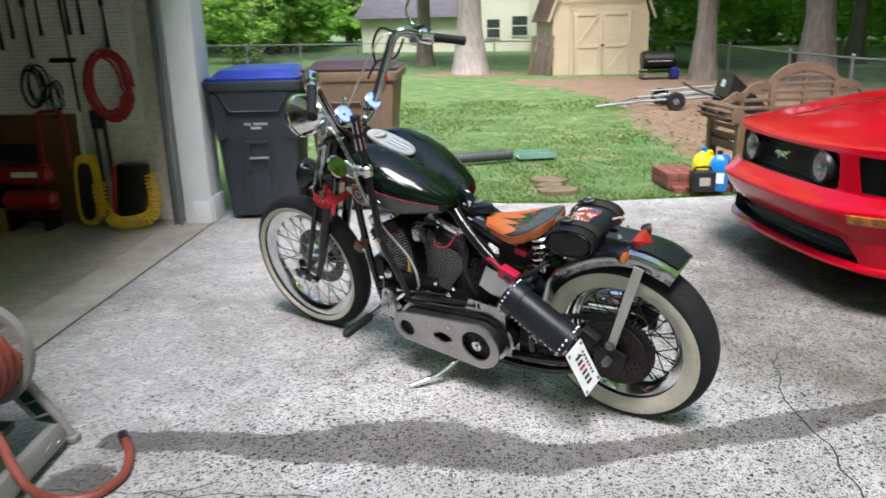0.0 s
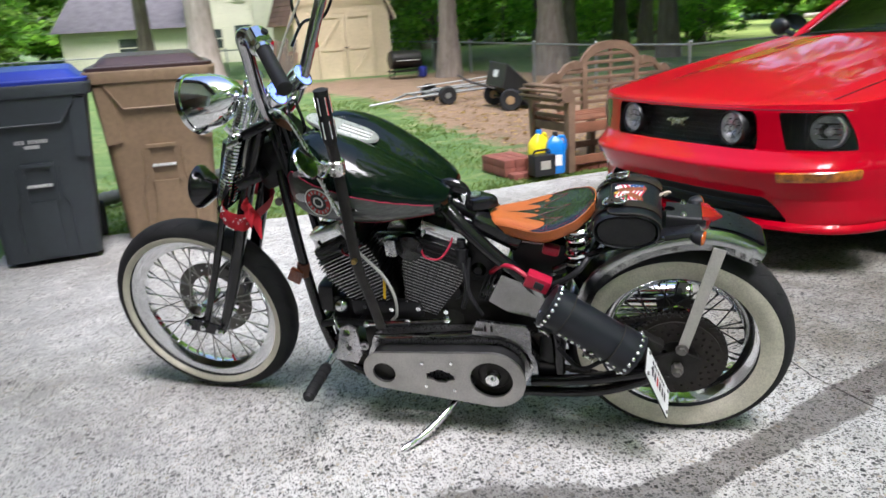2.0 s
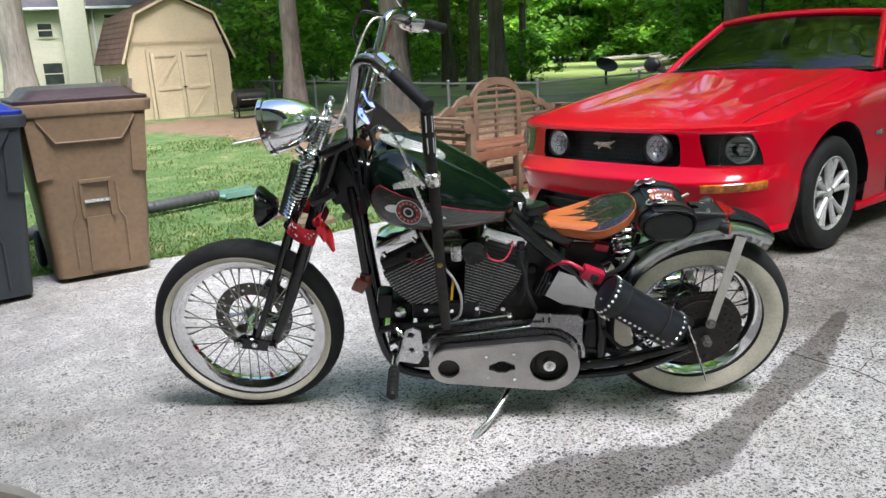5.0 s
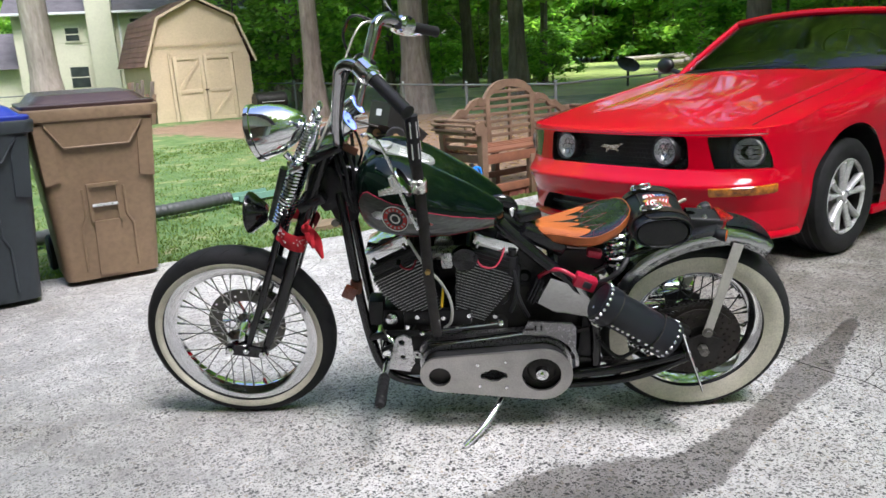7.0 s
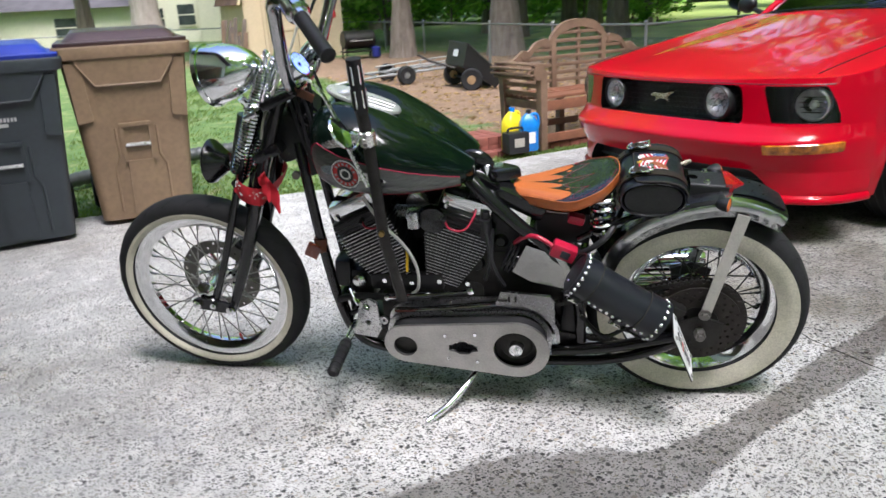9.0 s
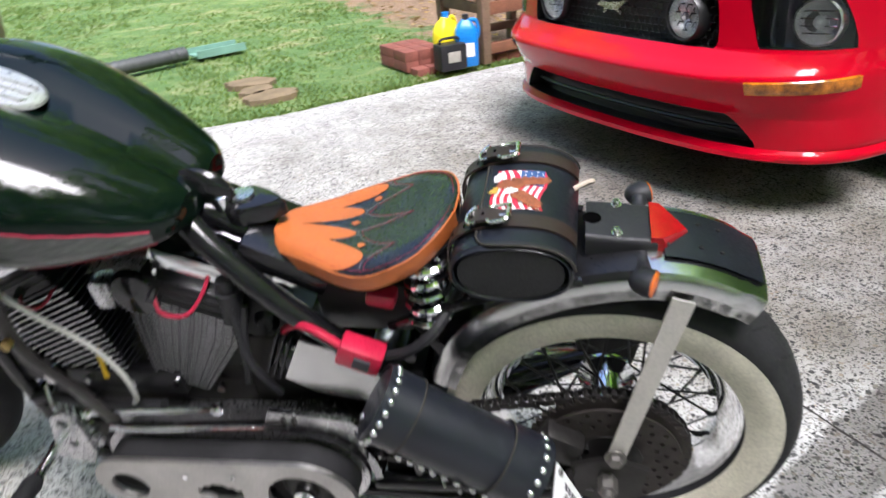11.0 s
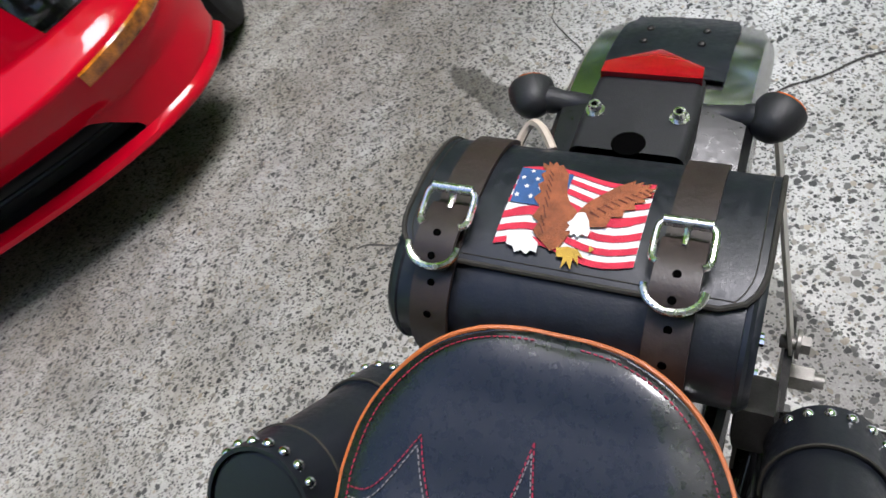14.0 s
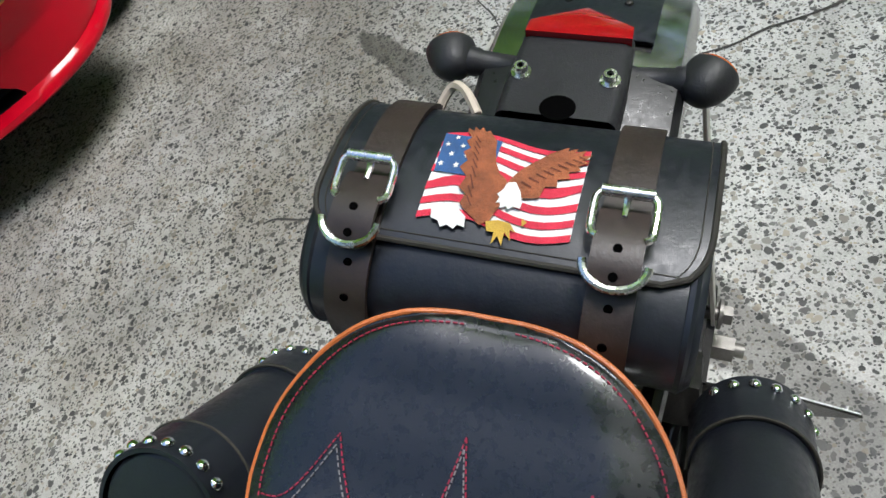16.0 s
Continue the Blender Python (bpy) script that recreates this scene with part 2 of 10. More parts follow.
CONCRETE, GROUND = concrete_material(), ground_material()
CHROME = surface("chrome", (0.82, 0.83, 0.84), 0.07, 1.0, 0.06, 9, 0, 0, 0, 0.05, 0.05)
NICKEL = surface("nickel_plate", (0.80, 0.79, 0.76), 0.24, 1.0, 0.06, 9, 0, 0, 0, 0.08)
STEEL = surface("brushed_steel", (0.46, 0.45, 0.43), 0.42, 1.0, 0.18, 12, 0.15, 300, 0, 0.2)
ALLOY = surface("cast_alloy", (0.62, 0.62, 0.63), 0.3, 1.0, 0.12, 14, 0.1, 200, 0, 0.15)
FENDERSTEEL = surface("polished_steel_fender", (0.54, 0.54, 0.53), 0.21, 1.0, 0.1, 9, 0.03, 200, 0, 0.12, 0.05)
CONSOLE = surface("satin_alloy_console", (0.60, 0.61, 0.60), 0.34, 0.6, 0.1, 14, 0.06, 200, 0, 0.12)
WHEELSILVER = surface("silver_wheel_paint", (0.62, 0.62, 0.62), 0.3, 0.45, 0.1, 12, 0, 0, 0.4, 0.15)
BARCHROME = surface("dark_chrome_bar", (0.48, 0.48, 0.49), 0.06, 1.0, 0.06, 9, 0, 0, 0, 0.05)
DULLZINC = surface("dull_zinc", (0.20, 0.19, 0.175), 0.5, 0.8, 0.3, 20, 0.2, 200, 0, 0.2)
DARKCHROME = surface("smoked_chrome", (0.40, 0.40, 0.41), 0.20, 1.0, 0.15, 9, 0, 0, 0, 0.1)
ENDLEATHER = surface("matt_black_leather", (0.010, 0.010, 0.011), 0.7, 0.0, 0.4, 20, 0.3, 260, 0, 0.2)
LEADRED = surface("dark_red_lead", (0.34, 0.012, 0.04), 0.4, 0, 0.2, 20)
STRUT = surface("dull_aluminium", (0.50, 0.48, 0.44), 0.5, 0.65, 0.12, 12, 0.1, 260, 0, 0.15)
DARKMETAL = surface("dark_metal", (0.036, 0.034, 0.032), 0.42, 0.7, 0.35, 20, 0.2, 150, 0, 0.3)
RUSTY = surface("rusty_sprocket", (0.045, 0.038, 0.034), 0.6, 0.6, 0.35, 25, 0.3, 150, 0, 0.3)
BLACK = surface("black_enamel", (0.008, 0.008, 0.009), 0.18, 0.0, 0.3, 8, 0, 0, 0.6, 0.1)
SATIN = surface("satin_black", (0.008, 0.008, 0.009), 0.36, 0.0, 0.3, 12, 0.1, 250, 0.0, 0.2)
PLASTIC = surface("black_plastic", (0.018, 0.018, 0.02), 0.5, 0.0, 0.25, 12, 0.2, 500, 0, 0.15)
RUBBER = surface("tyre_rubber", (0.016, 0.016, 0.017), 0.75, 0.0, 0.4, 14, 0.3, 90, 0, 0.3)
GRIPRUB = surface("grip_rubber", (0.013, 0.013, 0.014), 0.6, 0.0, 0.2, 25, 0.2, 300, 0, 0.1)
WHITEWALL = surface("aged_whitewall", (0.60, 0.565, 0.46), 0.6, 0.0, 0.14, 14, 0.15, 120, 0, 0.25)
TANKPAINT = surface("tank_black_green", (0.002, 0.006, 0.004), 0.12, 0.0, 0.3, 6, 0, 0, 0.75, 0.0, 0.05, coatr=0.02)
TANKPANEL = streaked_material("streaked_grey_panel", (0.018, 0.022, 0.020), (0.105, 0.115, 0.105))
LEATHER = surface("black_leather", (0.005, 0.006, 0.0085), 0.30, 0.0, 0.3, 10, 0.20, 850, 0.75, 0.12, coatr=0.13)
BAGLEATHER = surface("thick_black_leather", (0.009, 0.011, 0.016), 0.40, 0.0, 0.35, 9, 0.10, 380, 0.12, 0.2, coatr=0.24)
WORN = surface("worn_leather_edge", (0.035, 0.032, 0.026), 0.75, 0.0, 0.4, 30, 0.4, 200, 0, 0.3)
BROWNLEATHER = surface("dark_brown_leather", (0.028, 0.017, 0.013), 0.46, 0.0, 0.4, 22, 0.10, 420, 0, 0.3)
TANLEATHER = surface("orange_tan_leather", (0.47, 0.125, 0.028), 0.42, 0.0, 0.18, 9, 0.4, 380, 0, 0.15)
REDTHREAD = surface("red_thread", (0.34, 0.016, 0.05), 0.8, 0, 0.2, 40)
GREYTHREAD = surface("grey_thread", (0.22, 0.20, 0.21), 0.8, 0, 0.2, 40)
REDPLASTIC = surface("red_plastic", (0.46, 0.012, 0.045), 0.35, 0, 0.2, 20)
REDLENS = surface("red_lens", (0.34, 0.004, 0.008), 0.12, 0, 0.15, 30, 0.3, 60, 0.8)
AMBER = surface("amber_lens", (0.62, 0.12, 0.008), 0.12, 0, 0.15, 30, 0.3, 60, 0.8)
CARAMBER = surface("car_amber_lens", (0.62, 0.19, 0.008), 0.12, 0, 0.75, 22, 0.5, 40, 0.8, 0.4)
BANDANA = surface("red_bandana_cloth", (0.50, 0.010, 0.022), 0.85, 0, 0.3, 30, 0.6, 120)
WHITE = surface("white_print", (0.78, 0.78, 0.76), 0.6, 0, 0.08, 20)
PAPERWHITE = surface("plate_white", (0.80, 0.81, 0.80), 0.4, 0, 0.06, 20)
INKBLACK = surface("black_ink", (0.02, 0.02, 0.025), 0.5, 0, 0.1, 30)
INKRED = surface("red_ink", (0.5, 0.03, 0.03), 0.5, 0, 0.1, 30)
THREADRED = surface("embroidery_red", (0.55, 0.02, 0.05), 0.8, 0, 0.2, 60, 0.5, 500)
THREADWHITE = surface("embroidery_white", (0.75, 0.74, 0.72), 0.8, 0, 0.1, 60, 0.5, 500)
THREADBLUE = surface("embroidery_blue", (0.03, 0.09, 0.24), 0.8, 0, 0.2, 60, 0.5, 500)
THREADBROWN = surface("embroidery_brown", (0.29, 0.085, 0.030), 0.8, 0, 0.45, 60, 0.6, 500)
BARB = surface("embroidery_dark_brown", (0.13, 0.032, 0.014), 0.8, 0, 0.3, 60, 0.5, 500)
THREADGOLD = surface("embroidery_gold", (0.5, 0.31, 0.04), 0.8, 0, 0.3, 60, 0.5, 500)
# grass colour brightened so that the shaded clearing looks sunlit
MEADOW = surface("sunlit_meadow", (0.27, 0.34, 0.085), 0.9, 0, 0.35, 0.5, 0.5, 8, 0, 0.1)
GAUGE = surface("lit_gauge_face", (0.15, 0.18, 0.8), 0.4, 0, 0.2, 60, emit=((0.15, 0.24, 1.0), 0.9))
TANKPAINT.node_tree.nodes["Principled BSDF"].inputs["Coat IOR"].default_value = 1.36
HOLE = surface("hole_black", (0.002, 0.002, 0.002), 0.95)
for _m, _s in ((HOLE, 0.0), (LEATHER, 0.35), (BAGLEATHER, 0.4), (PLASTIC, 0.32), (RUBBER, 0.3), (SATIN, 0.35), (TANKPAINT, 0.1), (BLACK, 0.2), (WORN, 0.3), (GRIPRUB, 0.3)):
    _m.node_tree.nodes["Principled BSDF"].inputs["Specular IOR Level"].default_value = _s
CARRED = paint_material("red_car_paint", (0.47, 0.0, 0.012))
CARBLACK = surface("black_trim", (0.010, 0.010, 0.011), 0.4, 0, 0.3, 10, 0.1, 300)
LAMPGLASS = glass_material("lamp_glass")
CARGLASS = glass_material("car_glass", (0.24, 0.30, 0.27))
REFLECTOR = surface("lamp_reflector", (0.80, 0.81, 0.82), 0.22, 0.55, 0.1, 30, 0.4, 35)
SOFTTOP = surface("soft_top_cloth", (0.016, 0.018, 0.03), 0.85, 0, 0.2, 10, 0.3, 500)
SEATGREY = surface("car_interior", (0.05, 0.05, 0.05), 0.7, 0, 0.2, 8)
BINNAVY = surface("charcoal_bin_plastic", (0.030, 0.038, 0.045), 0.5, 0, 0.2, 3, 0.25, 260, 0, 0.2)
BINBLUE = surface("blue_lid_plastic", (0.014, 0.032, 0.30), 0.42, 0, 0.2, 3, 0.2, 260, 0, 0.15)
BINTAN = surface("tan_bin_plastic", (0.20, 0.135, 0.080), 0.55, 0, 0.16, 3, 0.25, 260, 0, 0.2)
BINBROWN = surface("brown_lid_plastic", (0.045, 0.024, 0.022), 0.4, 0, 0.2, 3, 0.2, 260, 0, 0.15)
WHITEWASH = surface("chalky_white_paint", (0.80, 0.81, 0.82), 0.7, 0, 0.08, 2.5, 0.08, 25, 0, 0.07)
BLOCKPAINT = surface("grey_white_wall_paint", (0.76, 0.77, 0.80), 0.75, 0, 0.07, 2.0, 0.08, 30, 0, 0.06)
GARAGEWALL = surface("dusty_garage_wall", (0.74, 0.68, 0.58), 0.85, 0, 0.2, 2.0, 0.3, 40, 0, 0.25)
GARAGEFLOOR = surface("garage_slab", (0.36, 0.32, 0.255), 0.75, 0, 0.3, 1.5, 0.3, 80, 0, 0.3)
PEGBOARD = surface("pegboard", (0.80, 0.77, 0.70), 0.7, 0, 0.15, 3, 0, 0, 0, 0.2)
PLYWOOD = surface("stained_plywood", (0.16, 0.075, 0.032), 0.6, 0, 0.35, 4, 0.2, 60, 0, 0.3)
YELLOW = surface("yellow_plastic", (0.80, 0.50, 0.015), 0.4, 0, 0.15, 6)
YELLOWJUG = surface("yellow_jug", (0.85, 0.68, 0.01), 0.35, 0, 0.12, 8)
BLUEJUG = surface("blue_jug", (0.01, 0.20, 0.62), 0.35, 0, 0.15, 8)
REDENAMEL = surface("red_enamel", (0.30, 0.012, 0.015), 0.35, 0, 0.2, 6)
REDHOSE = surface("red_rubber_hose", (0.42, 0.035, 0.045), 0.5, 0, 0.2, 12)
CORALHOSE = surface("terracotta_hose", (0.29, 0.066, 0.045), 0.5, 0, 0.22, 12, 0.2, 120)
REELGREY = surface("taupe_reel_plastic", (0.29, 0.275, 0.255), 0.5, 0, 0.12, 4, 0.15, 300)
REELGREEN = surface("dark_green_plastic", (0.01, 0.045, 0.038), 0.45, 0, 0.2, 6)
CARDBOARD = surface("cardboard", (0.28, 0.18, 0.09), 0.85, 0, 0.15, 6)
SHEDPAINT = surface("cream_shed_paint", (0.58, 0.47, 0.31), 0.75, 0, 0.1, 1.5, 0.2, 30, 0, 0.12)
SHINGLE = surface("brown_shingle", (0.17, 0.09, 0.065), 0.9, 0, 0.35, 3, 0.5, 30, 0, 0.35)
SIDING = surface("pale_yellow_siding", (0.66, 0.64, 0.50), 0.7, 0, 0.06, 0.8, 0, 0, 0, 0.08)
ROOFGREY = surface("grey_roof_shingle", (0.115, 0.105, 0.115), 0.9, 0, 0.3, 2.5, 0.4, 20, 0, 0.3)
WINDOWDARK = surface("window_pane", (0.05, 0.06, 0.06), 0.08, 0, 0.4, 2.0, 0, 0, 0.5)
TEAK = surface("weathered_teak", (0.20, 0.125, 0.080), 0.7, 0, 0.3, 7, 0.4, 60, 0, 0.3)
TEAKRED = surface("oiled_teak", (0.22, 0.09, 0.05), 0.55, 0, 0.3, 7, 0.35, 60, 0, 0.25)
BRICK = surface("red_paver", (0.235, 0.075, 0.055), 0.85, 0, 0.3, 9, 0.5, 60, 0, 0.3)
MOSSSTONE = surface("mossy_stone", (0.20, 0.145, 0.085), 0.9, 0, 0.35, 6, 0.5, 40, 0, 0.3)
PIPE = surface("corrugated_pipe", (0.05, 0.055, 0.055), 0.55, 0, 0.25, 6, 0.2, 60)
GALV = surface("galvanised_wire", (0.30, 0.31, 0.31), 0.5, 0.7, 0.2, 3)
BARK = bark_material("grey_brown_bark", (0.10, 0.075, 0.06), (0.30, 0.25, 0.21))
PALEBARK = bark_material("pale_bark", (0.22, 0.18, 0.155), (0.50, 0.44, 0.40))
DARKBARK = bark_material("dark_bark", (0.075, 0.058, 0.046), (0.23, 0.185, 0.15))
LEAF = leaf_material("tree_leaves", (0.135, 0.225, 0.08), (0.35, 0.50, 0.185))
BUSHLEAF = leaf_material("shrub_leaves", (0.11, 0.24, 0.05), (0.30, 0.50, 0.125))
BLADE = leaf_material("grass_blades", (0.095, 0.145, 0.05), (0.20, 0.26, 0.11))
LITTERLEAF = leaf_material("dry_leaf_litter", (0.12, 0.07, 0.04), (0.42, 0.28, 0.17))
LEAF.name = "tree_leaves"


# ---- mesh tools ----
class Shape:
    """Collects vertices and faces of one mesh."""

    def __init__(self):
        self.v, self.f = [], []

    def add(self, verts, faces):
        k = len(self.v)
        self.v += [tuple(p) for p in verts]
        self.f += [tuple(i + k for i in f) for f in faces]
        return self

    def grid(self, rows, closed_u=False, closed_v=False, flip=False):
        """rows: list of equal lists of points."""
        nr, nc = len(rows), len(rows[0])
        faces = []
        for i in range(nr if closed_v else nr - 1):
            for j in range(nc if closed_u else nc - 1):
                q = (i * nc + j, i * nc + (j + 1) % nc, ((i + 1) % nr) * nc + (j + 1) % nc, ((i + 1) % nr) * nc + j)
                faces.append(q[::-1] if flip else q)
        return self.add([p for r in rows for p in r], faces)

    def box(self, c, s, m=None, bev=0.0):
        bm = bmesh.new()
        bmesh.ops.create_cube(bm, size=1.0, matrix=Matrix.Diagonal((*s, 1)))
        if bev:
            bmesh.ops.bevel(bm, geom=bm.edges[:], offset=bev, segments=2, affect="EDGES", profile=0.6)
        mm = Matrix.Translation(c) @ (m.to_4x4() if m else Matrix())
        bm.verts.index_update()
        self.add([mm @ v.co for v in bm.verts], [[v.index for v in f.verts] for f in bm.faces])
        bm.free()
        return self

    def tube(self, pts, r, n=10, caps=True, flat=1.0, up=None):
        """A round (or flattened) bar along points; r a number or a list."""
        pts = [Vector(p) for p in pts]
        rs = r if isinstance(r, (list, tuple)) else [r] * len(pts)
        rows, side = [], None
        for i, p in enumerate(pts):
            d = (pts[min(i + 1, len(pts) - 1)] - pts[max(i - 1, 0)]).normalized()
            if side is None:
                ref = Vector(up) if up else (Vector((0, 0, 1)) if abs(d.z) < 0.9 else Vector((1, 0, 0)))
                side = d.cross(ref).normalized()
            side = (side - d * side.dot(d)).normalized()
            o = side.cross(d)
            rows.append([p + (side * math.cos(a) + o * math.sin(a) * flat) * rs[i] for a in (2 * math.pi * j / n for j in range(n))])
        self.grid(rows, closed_u=True)
        if caps:
            k = len(self.v)
            self.f.append(tuple(range(k - n, k)))
            self.f.append(tuple(range(k - n * len(rows), k - n * (len(rows) - 1)))[::-1])
        return self

    def lathe(self, prof, axis="Y", c=(0, 0, 0), n=48, arc=(0, 2 * math.pi), m=None):
        """prof: (radius, along) pairs, turned about the axis."""
        rows = []
        full = abs(arc[1] - arc[0] - 2 * math.pi) < 1e-6
        for i in range(n if full else n + 1):
            a = arc[0] + (arc[1] - arc[0]) * i / n
            row = []
            for r, h in prof:
                p = {"Y": (r * math.cos(a), h, r * math.sin(a)), "X": (h, r * math.cos(a), r * math.sin(a)), "Z": (r * math.cos(a), r * math.sin(a), h)}[axis]
                p = Vector(p)
                if m:
                    p = m @ p
                row.append(p + Vector(c))
            rows.append(row)
        return self.grid(rows, closed_v=full)

    def disc(self, c, r, d, n=24, t=0.004):
        """A short cylinder about direction d."""
        d = Vector(d).normalized()
        return self.tube([Vector(c) - d * t / 2, Vector(c) + d * t / 2], r, n)

    def ball(self, c, r, n=12, s=(1, 1, 1), m=None):
        rows = []
        for i in range(n // 2 + 1):
            b = math.pi * i / (n // 2)
            row = []
            for j in range(n):
                a = 2 * math.pi * j / n
                p = Vector((r * s[0] * math.sin(b) * math.cos(a), r * s[1] * math.sin(b) * math.sin(a), r * s[2] * math.cos(b)))
                row.append((m @ p if m else p) + Vector(c))
            rows.append(row)
        return self.grid(rows, closed_u=True)

    def coil(self, p0, p1, r, wire, turns, n=7, r1=None):
        p0, p1 = Vector(p0), Vector(p1)
        d = (p1 - p0).normalized()
        s = d.cross(Vector((0, 1, 0)) if abs(d.y) < 0.9 else Vector((1, 0, 0))).normalized()
        o = d.cross(s)
        k = int(turns * 14)
        pts = []
        for i in range(k + 1):
            a, f = 2 * math.pi * turns * i / k, i / k
            rr = r + ((r1 if r1 else r) - r) * f
            pts.append(p0 + (p1 - p0) * f + (s * math.cos(a) + o * math.sin(a)) * rr)
        return self.tube(pts, wire, n)

    def slab(self, outline, holes, c, ax, ay, t):
        """A flat plate: outline and holes in 2D, laid at c along ax and ay, of thickness t along ax x ay."""
        ax, ay, c = Vector(ax).normalized(), Vector(ay).normalized(), Vector(c)
        nz = ax.cross(ay)
        bm = bmesh.new()
        edges = []
        for loop in [outline, *holes]:
            vs = [bm.verts.new(c + ax * x + ay * y) for x, y in loop]
            edges += [bm.edges.new((vs[i], vs[(i + 1) % len(vs)])) for i in range(len(vs))]
        bmesh.ops.triangle_fill(bm, use_beauty=True, use_dissolve=False, edges=edges, normal=nz)
        ret = bmesh.ops.extrude_face_region(bm, geom=bm.faces[:])
        bmesh.ops.translate(bm, vec=nz * t, verts=[g for g in ret["geom"] if isinstance(g, bmesh.types.BMVert)])
        bmesh.ops.recalc_face_normals(bm, faces=bm.faces[:])
        bm.verts.index_update()
        self.add([v.co for v in bm.verts], [[v.index for v in f.verts] for f in bm.faces])
        bm.free()
        return self

    def mapped(self, m):
        self.v = [tuple(m @ Vector(p)) for p in self.v]
        return self

    def mesh(self, name, material, smooth=35):
        me = bpy.data.meshes.new(name)
        me.from_pydata([tuple(p) for p in self.v], [], self.f)
        bm = bmesh.new()
        bm.from_mesh(me)
        bmesh.ops.recalc_face_normals(bm, faces=bm.faces[:])
        bm.to_mesh(me)
        bm.free()
        me.materials.append(material)
        if smooth:
            me.shade_smooth()
            me.set_sharp_from_angle(angle=radians(smooth))
        return me


def part(name, shape, material, parent, label="", smooth=35):
    ob = new(name, shape.mesh(name, material, smooth))
    ob.parent = parent
    if label:
        ob["label"] = label
    return ob


def again(ob, m, parent=None):
    """The same part once more, on the same mesh, at pose m."""
    o = bpy.data.objects.new(ob.name.split(".")[0], ob.data)
    scene.collection.objects.link(o)
    o.parent = parent or ob.parent
    o.matrix_basis = m
    if "label" in ob:
        o["label"] = ob["label"]
    return o


def thing(name, m, label, category, group="", kind=""):
    ob = new(name)
    ob.empty_display_size = 0.1
    ob.matrix_world = m
    return tagged(ob, label, category, group, kind)


def solid(name, shape, material, m, label="", category="", group="", kind="", smooth=35):
    ob = new(name, shape.mesh(name, material, smooth))
    ob.matrix_world = m
    return tagged(ob, label, category, group, kind)


def circle(cx, cy, r, n=32, a0=0.0):
    return [(cx + r * math.cos(a0 + 2 * math.pi * i / n), cy + r * math.sin(a0 + 2 * math.pi * i / n)) for i in range(n)]


def lerp(a, b, f):
    return a + (b - a) * f


def table(x, rows):
    """Smooth reading of a table of (x, value...) rows."""
    if x <= rows[0][0]:
        return rows[0][1:]
    for a, b in zip(rows, rows[1:]):
        if x <= b[0]:
            f = (x - a[0]) / (b[0] - a[0])
            return tuple(lerp(p, q, f) for p, q in zip(a[1:], b[1:]))
    return rows[-1][1:]


def smooth_table(x, rows):
    """Catmull-Rom through a table of (x, value...) rows."""
    n = len(rows)
    x = min(max(x, rows[0][0]), rows[-1][0])
    i = max(k for k in range(n - 1) if rows[k][0] <= x)
    a, b, c, d = rows[max(i - 1, 0)], rows[i], rows[i + 1], rows[min(i + 2, n - 1)]
    h = c[0] - b[0]
    f = (x - b[0]) / h
    out = []
    for k in range(1, len(b)):
        m0 = (c[k] - a[k]) / (c[0] - a[0]) * h
        m1 = (d[k] - b[k]) / (d[0] - b[0]) * h
        out.append((2 * f**3 - 3 * f**2 + 1) * b[k] + (f**3 - 2 * f**2 + f) * m0 + (-2 * f**3 + 3 * f**2) * c[k] + (f**3 - f**2) * m1)
    return tuple(out)


def curve_pts(pts, per=6):
    """A smooth line through points."""
    pts = [Vector(p) for p in pts]
    out = []
    for i in range(len(pts) - 1):
        a, b, c, d = pts[max(i - 1, 0)], pts[i], pts[i + 1], pts[min(i + 2, len(pts) - 1)]
        for k in range(per):
            f = k / per
            out.append(0.5 * ((2 * b) + (c - a) * f + (2 * a - 5 * b + 4 * c - d) * f**2 + (3 * b - a - 3 * c + d) * f**3))
    return out + [pts[-1]]


def seg_dist(p, a, b):
    ax, ay = a
    bx, by = b
    dx, dy = bx - ax, by - ay
    f = max(0, min(1, ((p[0] - ax) * dx + (p[1] - ay) * dy) / (dx * dx + dy * dy)))
    return math.hypot(p[0] - ax - f * dx, p[1] - ay - f * dy), f


def in_poly(x, y, poly):
    c = False
    for (x0, y0), (x1, y1) in zip(poly, poly[1:] + poly[:1]):
        if (y0 > y) != (y1 > y) and x < (x1 - x0) * (y - y0) / (y1 - y0) + x0:
            c = not c
    return c


# ---- ground, driveway ----
GARAGE = pose(-3.074, 0.833, 0, 0, 0, 36.0)  # x out of the garage, y along its front
GI = GARAGE.inverted()


def lawn_edge(x):
    """Where the driveway ends, along its length."""
    return table(x, [(-1, 0.80), (0.9, 0.72), (1.4, 0.66), (2.7, 0.60), (3.8, 0.80), (4.9, 0.97), (7.0, 1.2), (16, 1.9)])[0]


LITTER = [(-9.5, 13.4), (-7.4, 12.4), (-5.6, 11.2), (-4.3, 9.9), (-3.2, 8.2), (-2.3, 6.9), (-1.2, 5.6), (-0.6, 4.7), (2.5, 6.6), (3.5, 12.2), (-1.2, 14.4), (-5.2, 17.6), (-6.4, 17.0)]


